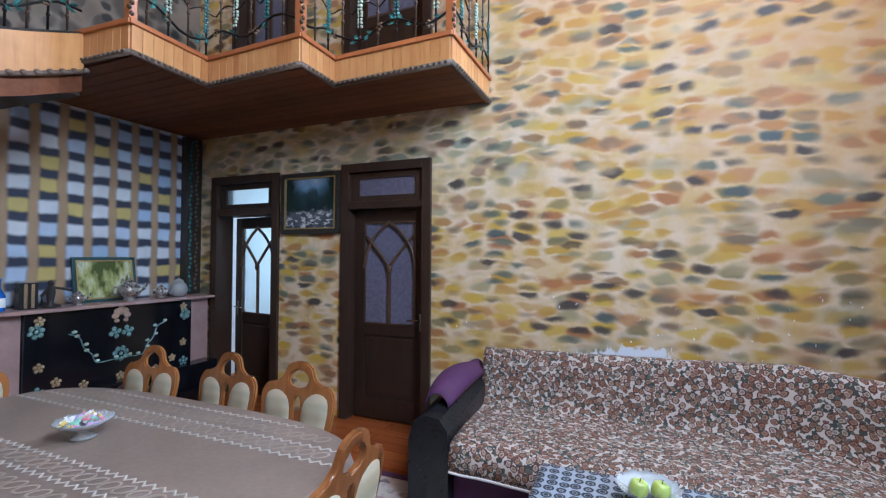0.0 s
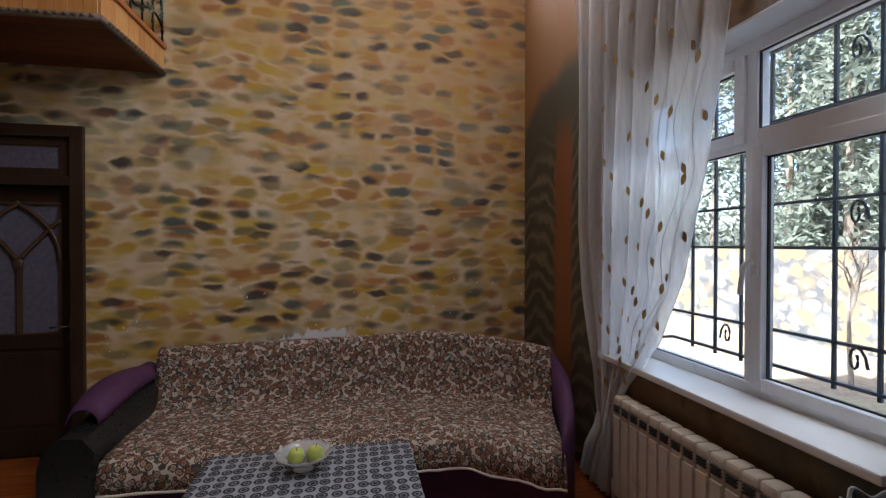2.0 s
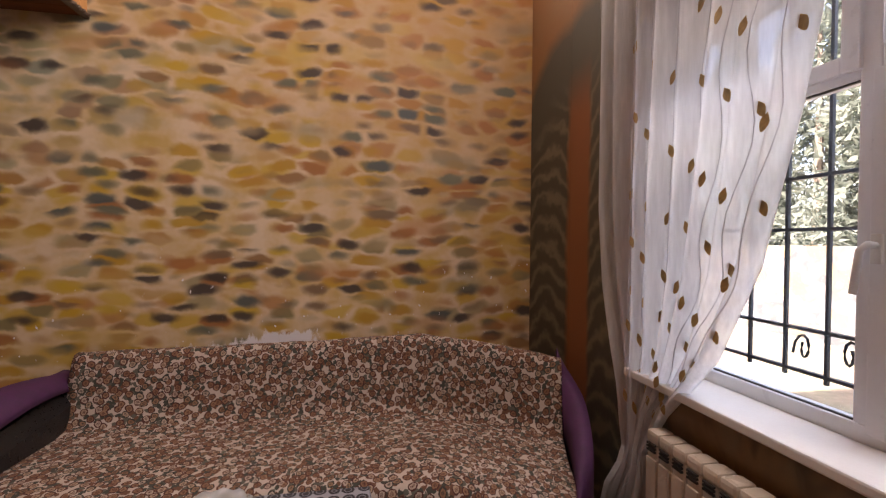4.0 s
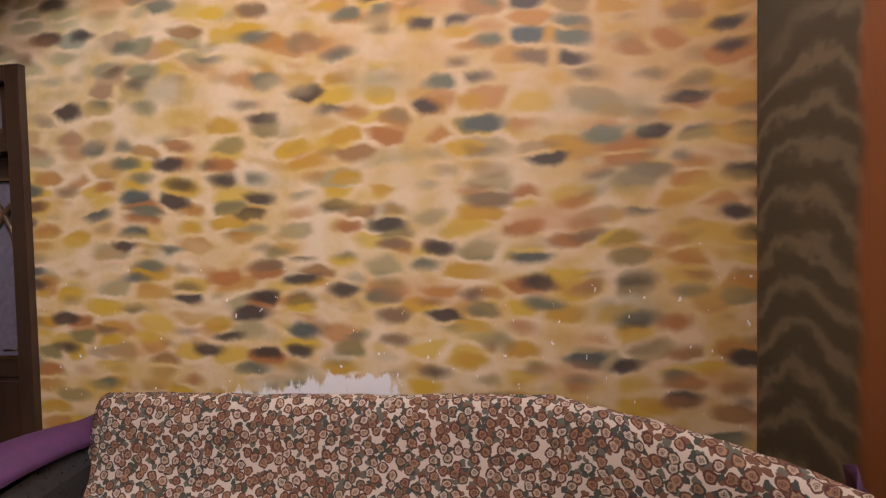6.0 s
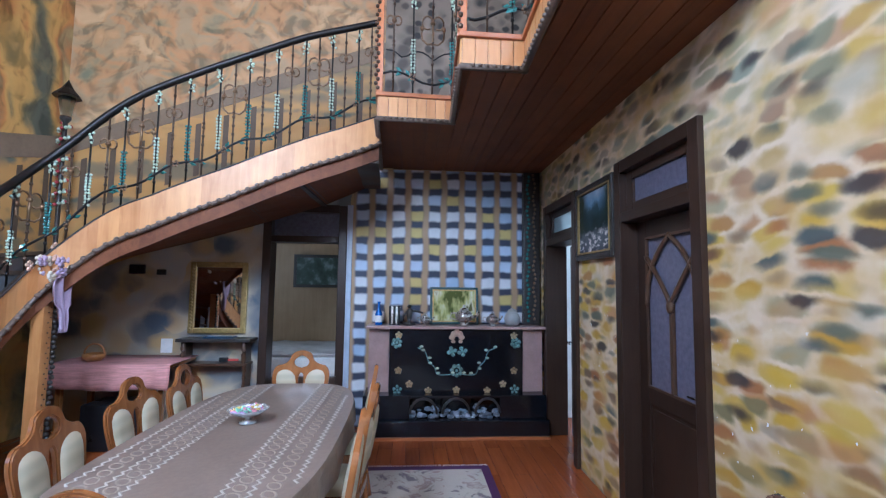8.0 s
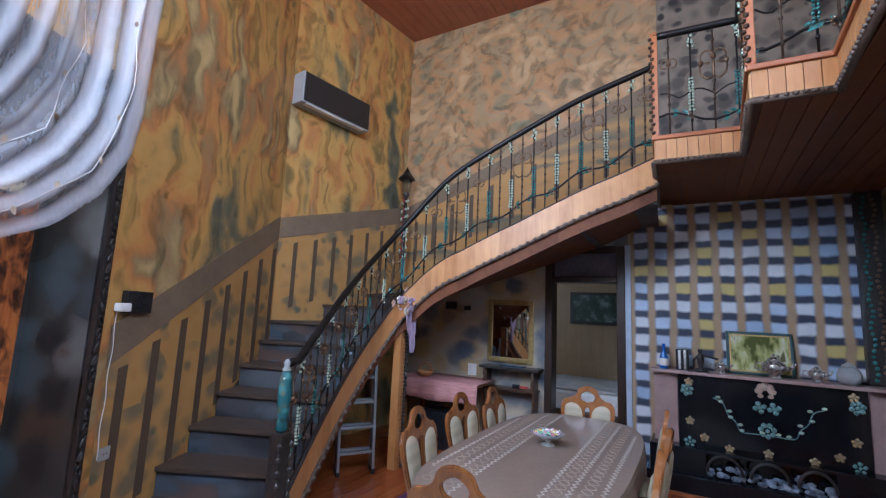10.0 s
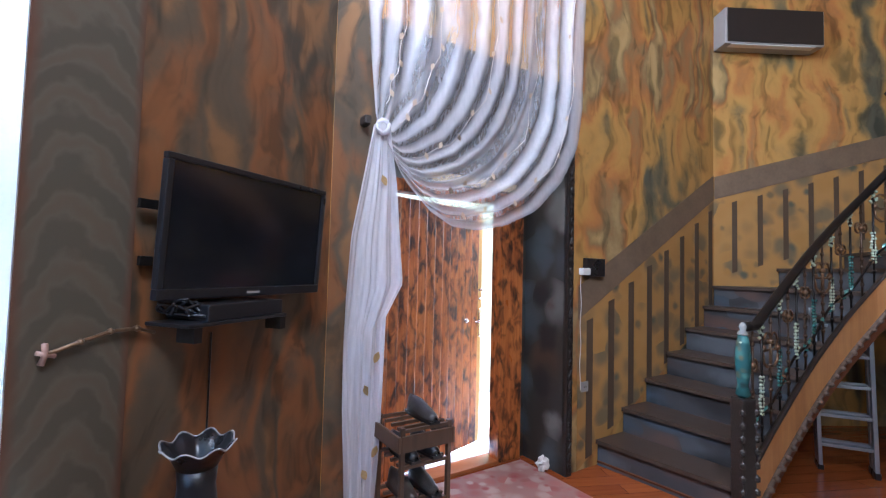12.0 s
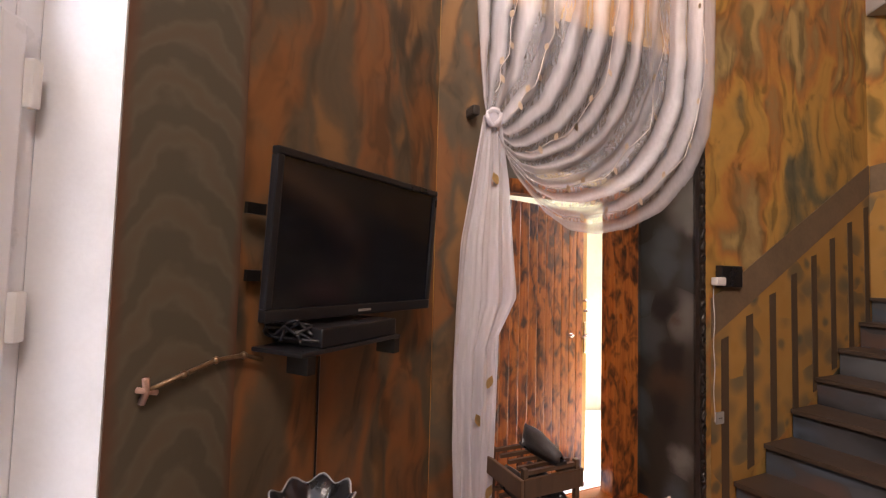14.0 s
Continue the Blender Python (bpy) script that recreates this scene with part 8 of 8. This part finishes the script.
part("frame", boxes((-6.998, 0.0, 1.50, -6.96, 1.3, 1.55), (-6.998, 0.0, 2.0, -6.96, 1.3, 2.05), (-6.998, 0.0, 1.55, -6.96, 0.05, 2.0), (-6.998, 1.25, 1.55, -6.96, 1.3, 2.0)), M["black_carved"], p2_)
k = Nodes("dark_green_landscape")
f, _ = k.noise(k.coords((1, 1, 1)), 6, 5)
k.set("Base Color", k.ramp(f, [(0.35, (0.015, 0.03, 0.02)), (0.55, (0.05, 0.08, 0.06)), (0.68, (0.22, 0.26, 0.26))]))
part("canvas", boxes((-6.99, 0.05, 1.55, -6.97, 1.25, 2.0)), k.m, p2_)

# ---------------------------------------------------------------- outside
k = Nodes("dry_garden_ground")
f, _ = k.noise(k.coords((1, 1, 1)), 0.7, 5)
f2, _ = k.noise(k.coords((1, 1, 1)), 9, 4)
k.set("Base Color", k.mix(k.ramp(f, ramp_bw(0.45, 0.6)), k.ramp(f2, [(0.3, (0.16, 0.12, 0.08)), (0.7, (0.25, 0.20, 0.14))]), k.ramp(f2, [(0.3, (0.17, 0.155, 0.09)), (0.7, (0.26, 0.24, 0.155))])))
k.set("Roughness", 0.95)
k.bump(f2, 0.4, 0.02)
M["ground"] = k.m
structure("ground", boxes((-300, -300, -0.55, 300, 300, -0.40)), M["ground"], "dry garden ground with grass patches", "ground")
M["garden_stone"] = stones("garden_stone_wall", 0, (0.32, 0.26), (0.075, 0.08, 0.085), [(0.20, 0.155, 0.09), (0.165, 0.165, 0.17), (0.22, 0.175, 0.115), (0.20, 0.185, 0.17)], soft=(0.50, 0.60))
structure("garden_wall", boxes((9.6, -14, -0.42, 9.9, 20, 1.5)), M["garden_stone"], "pale rubble-stone garden wall", "garden wall")
structure("path", boxes((3.0, -1.5, -0.40, 5.6, 1.7, -0.385)), plain("pale_concrete", (0.30, 0.29, 0.27), 0.85, vary=0.2, scale=3), "pale concrete path", "path")
k = Nodes("rough_whitewash")
f, _ = k.noise(k.coords((1, 1, 1)), 8, 5, 0.7)
k.set("Base Color", k.ramp(f, [(0.36, (0.20, 0.22, 0.26)), (0.47, (0.50, 0.53, 0.58)), (0.7, (0.60, 0.62, 0.66))]))
k.set("Roughness", 0.9)
k.bump(f, 1.0, 0.05)
M["whitewash"] = k.m
structure("wall_outer_wing", boxes((2.34, 0.45, -0.42, 4.2, 0.72, 4.2)), M["whitewash"], "rough whitewashed outer wall", "wall")
structure("wall_porch", boxes((-3.0, -4.2, -0.42, 3.0, -4.0, 3.2)), plain("yellow_green_painted_wall", (0.50, 0.58, 0.44), 0.8, vary=0.15, scale=3), "yellow-green wall across the porch", "wall")
structure("porch_floor", boxes((-2.2, -4.0, -0.42, 2.4, -1.2, -0.13)), M["white_paint"], "pale porch floor", "floor")
M["bark"] = plain("grey_bark", (0.17, 0.14, 0.11), 0.9, vary=0.3, scale=20, bump=0.6)
k = Nodes("grey_conifer_green")
f, _ = k.noise(k.coords((1, 1, 1)), 2.2, 3)
green = k.ramp(f, [(0.3, (0.13, 0.155, 0.125)), (0.7, (0.25, 0.275, 0.225))])
both = k.n("MixShader", Fac=0.45)
k.put(both, "1", k.n("BsdfDiffuse", Color=green).outputs[0])
k.put(both, "2", k.n("BsdfTranslucent", Color=green).outputs[0])
k.t.links.new(both.outputs[0], k.t.nodes["Material Output"].inputs[0])
M["needles"] = k.m


def conifer(x, y, h, r, seed, label):
    rnd = random.Random(seed)
    t = thing("conifer", label, "tree", "conifers behind the wall", m=pose(x, y, -0.42))
    part("trunk", sweep([(0, 0, 0), (0.05, 0, h * 0.5), (0, 0, h * 0.95)], 0.12, 7, radii=[0.14, 0.09, 0.02]), M["bark"], t)
    vs, fs = [], []
    for i in range(4200):
        z = h * (0.08 + 0.92 * rnd.random())
        rr = r * (1.05 - z / h) ** 0.55 * (0.6 + 0.45 * rnd.random()) * (1 + 0.25 * math.sin(z * 2.3 + seed))
        a = rnd.uniform(0, 6.283)
        c = Vector((rr * math.cos(a), rr * math.sin(a), z))
        d = Vector((rnd.gauss(0, 1), rnd.gauss(0, 1), rnd.gauss(0.6, 0.6))).normalized() * rnd.uniform(0.10, 0.26)
        e = Vector((rnd.gauss(0, 1), rnd.gauss(0, 1), rnd.gauss(0, 1))).normalized() * 0.06
        n = len(vs)
        vs += [c - d * 0.3 - e, c + d, c - d * 0.3 + e]
        fs.append((n, n + 1, n + 2))
    me = bpy.data.meshes.new("crown")
    me.from_pydata(vs, [], fs)
    me.materials.append(M["needles"])
    ob = new("crown", me)
    ob.parent = t


rnd = random.Random(21)
for i in range(17):
    conifer((11.6, 13.2)[i % 2] + rnd.uniform(-0.3, 0.4), -3.6 + i * 0.95, rnd.uniform(7.0, 9.5), rnd.uniform(1.3, 1.7), i + 3, "dense grey-green conifer behind the garden wall")


def bare_tree(x, y, seed):
    rnd = random.Random(seed)
    t = thing("young_tree", "bare young fruit tree with a pale trunk", "tree", "bare trees in the garden", m=pose(x, y, -0.41))
    bm = bmesh.new()

    def branch(p_, d, l, r, depth):
        q = p_ + d * l
        mid = p_.lerp(q, 0.5) + Vector((rnd.uniform(-.1, .1), rnd.uniform(-.1, .1), 0)) * l * 0.5
        sweep([p_, mid, q], r, 5, bm, radii=[r, r * 0.85, r * 0.6])
        if depth:
            for _ in range(3):
                nd = (d + Vector((rnd.gauss(0, .55), rnd.gauss(0, .55), rnd.gauss(0.15, .3)))).normalized()
                branch(mid.lerp(q, rnd.random()), nd, l * rnd.uniform(0.55, 0.8), r * 0.6, depth - 1)

    branch(Vector((0, 0, 0)), Vector((0.05, 0.08, 1)).normalized(), 1.1, 0.035, 4)
    part("trunk", bm, M["bark"], t)


for i, (x, y) in enumerate(((6.2, 2.6), (7.2, 4.6), (5.6, 0.9), (8.2, 3.3))):
    bare_tree(x, y, i + 1)
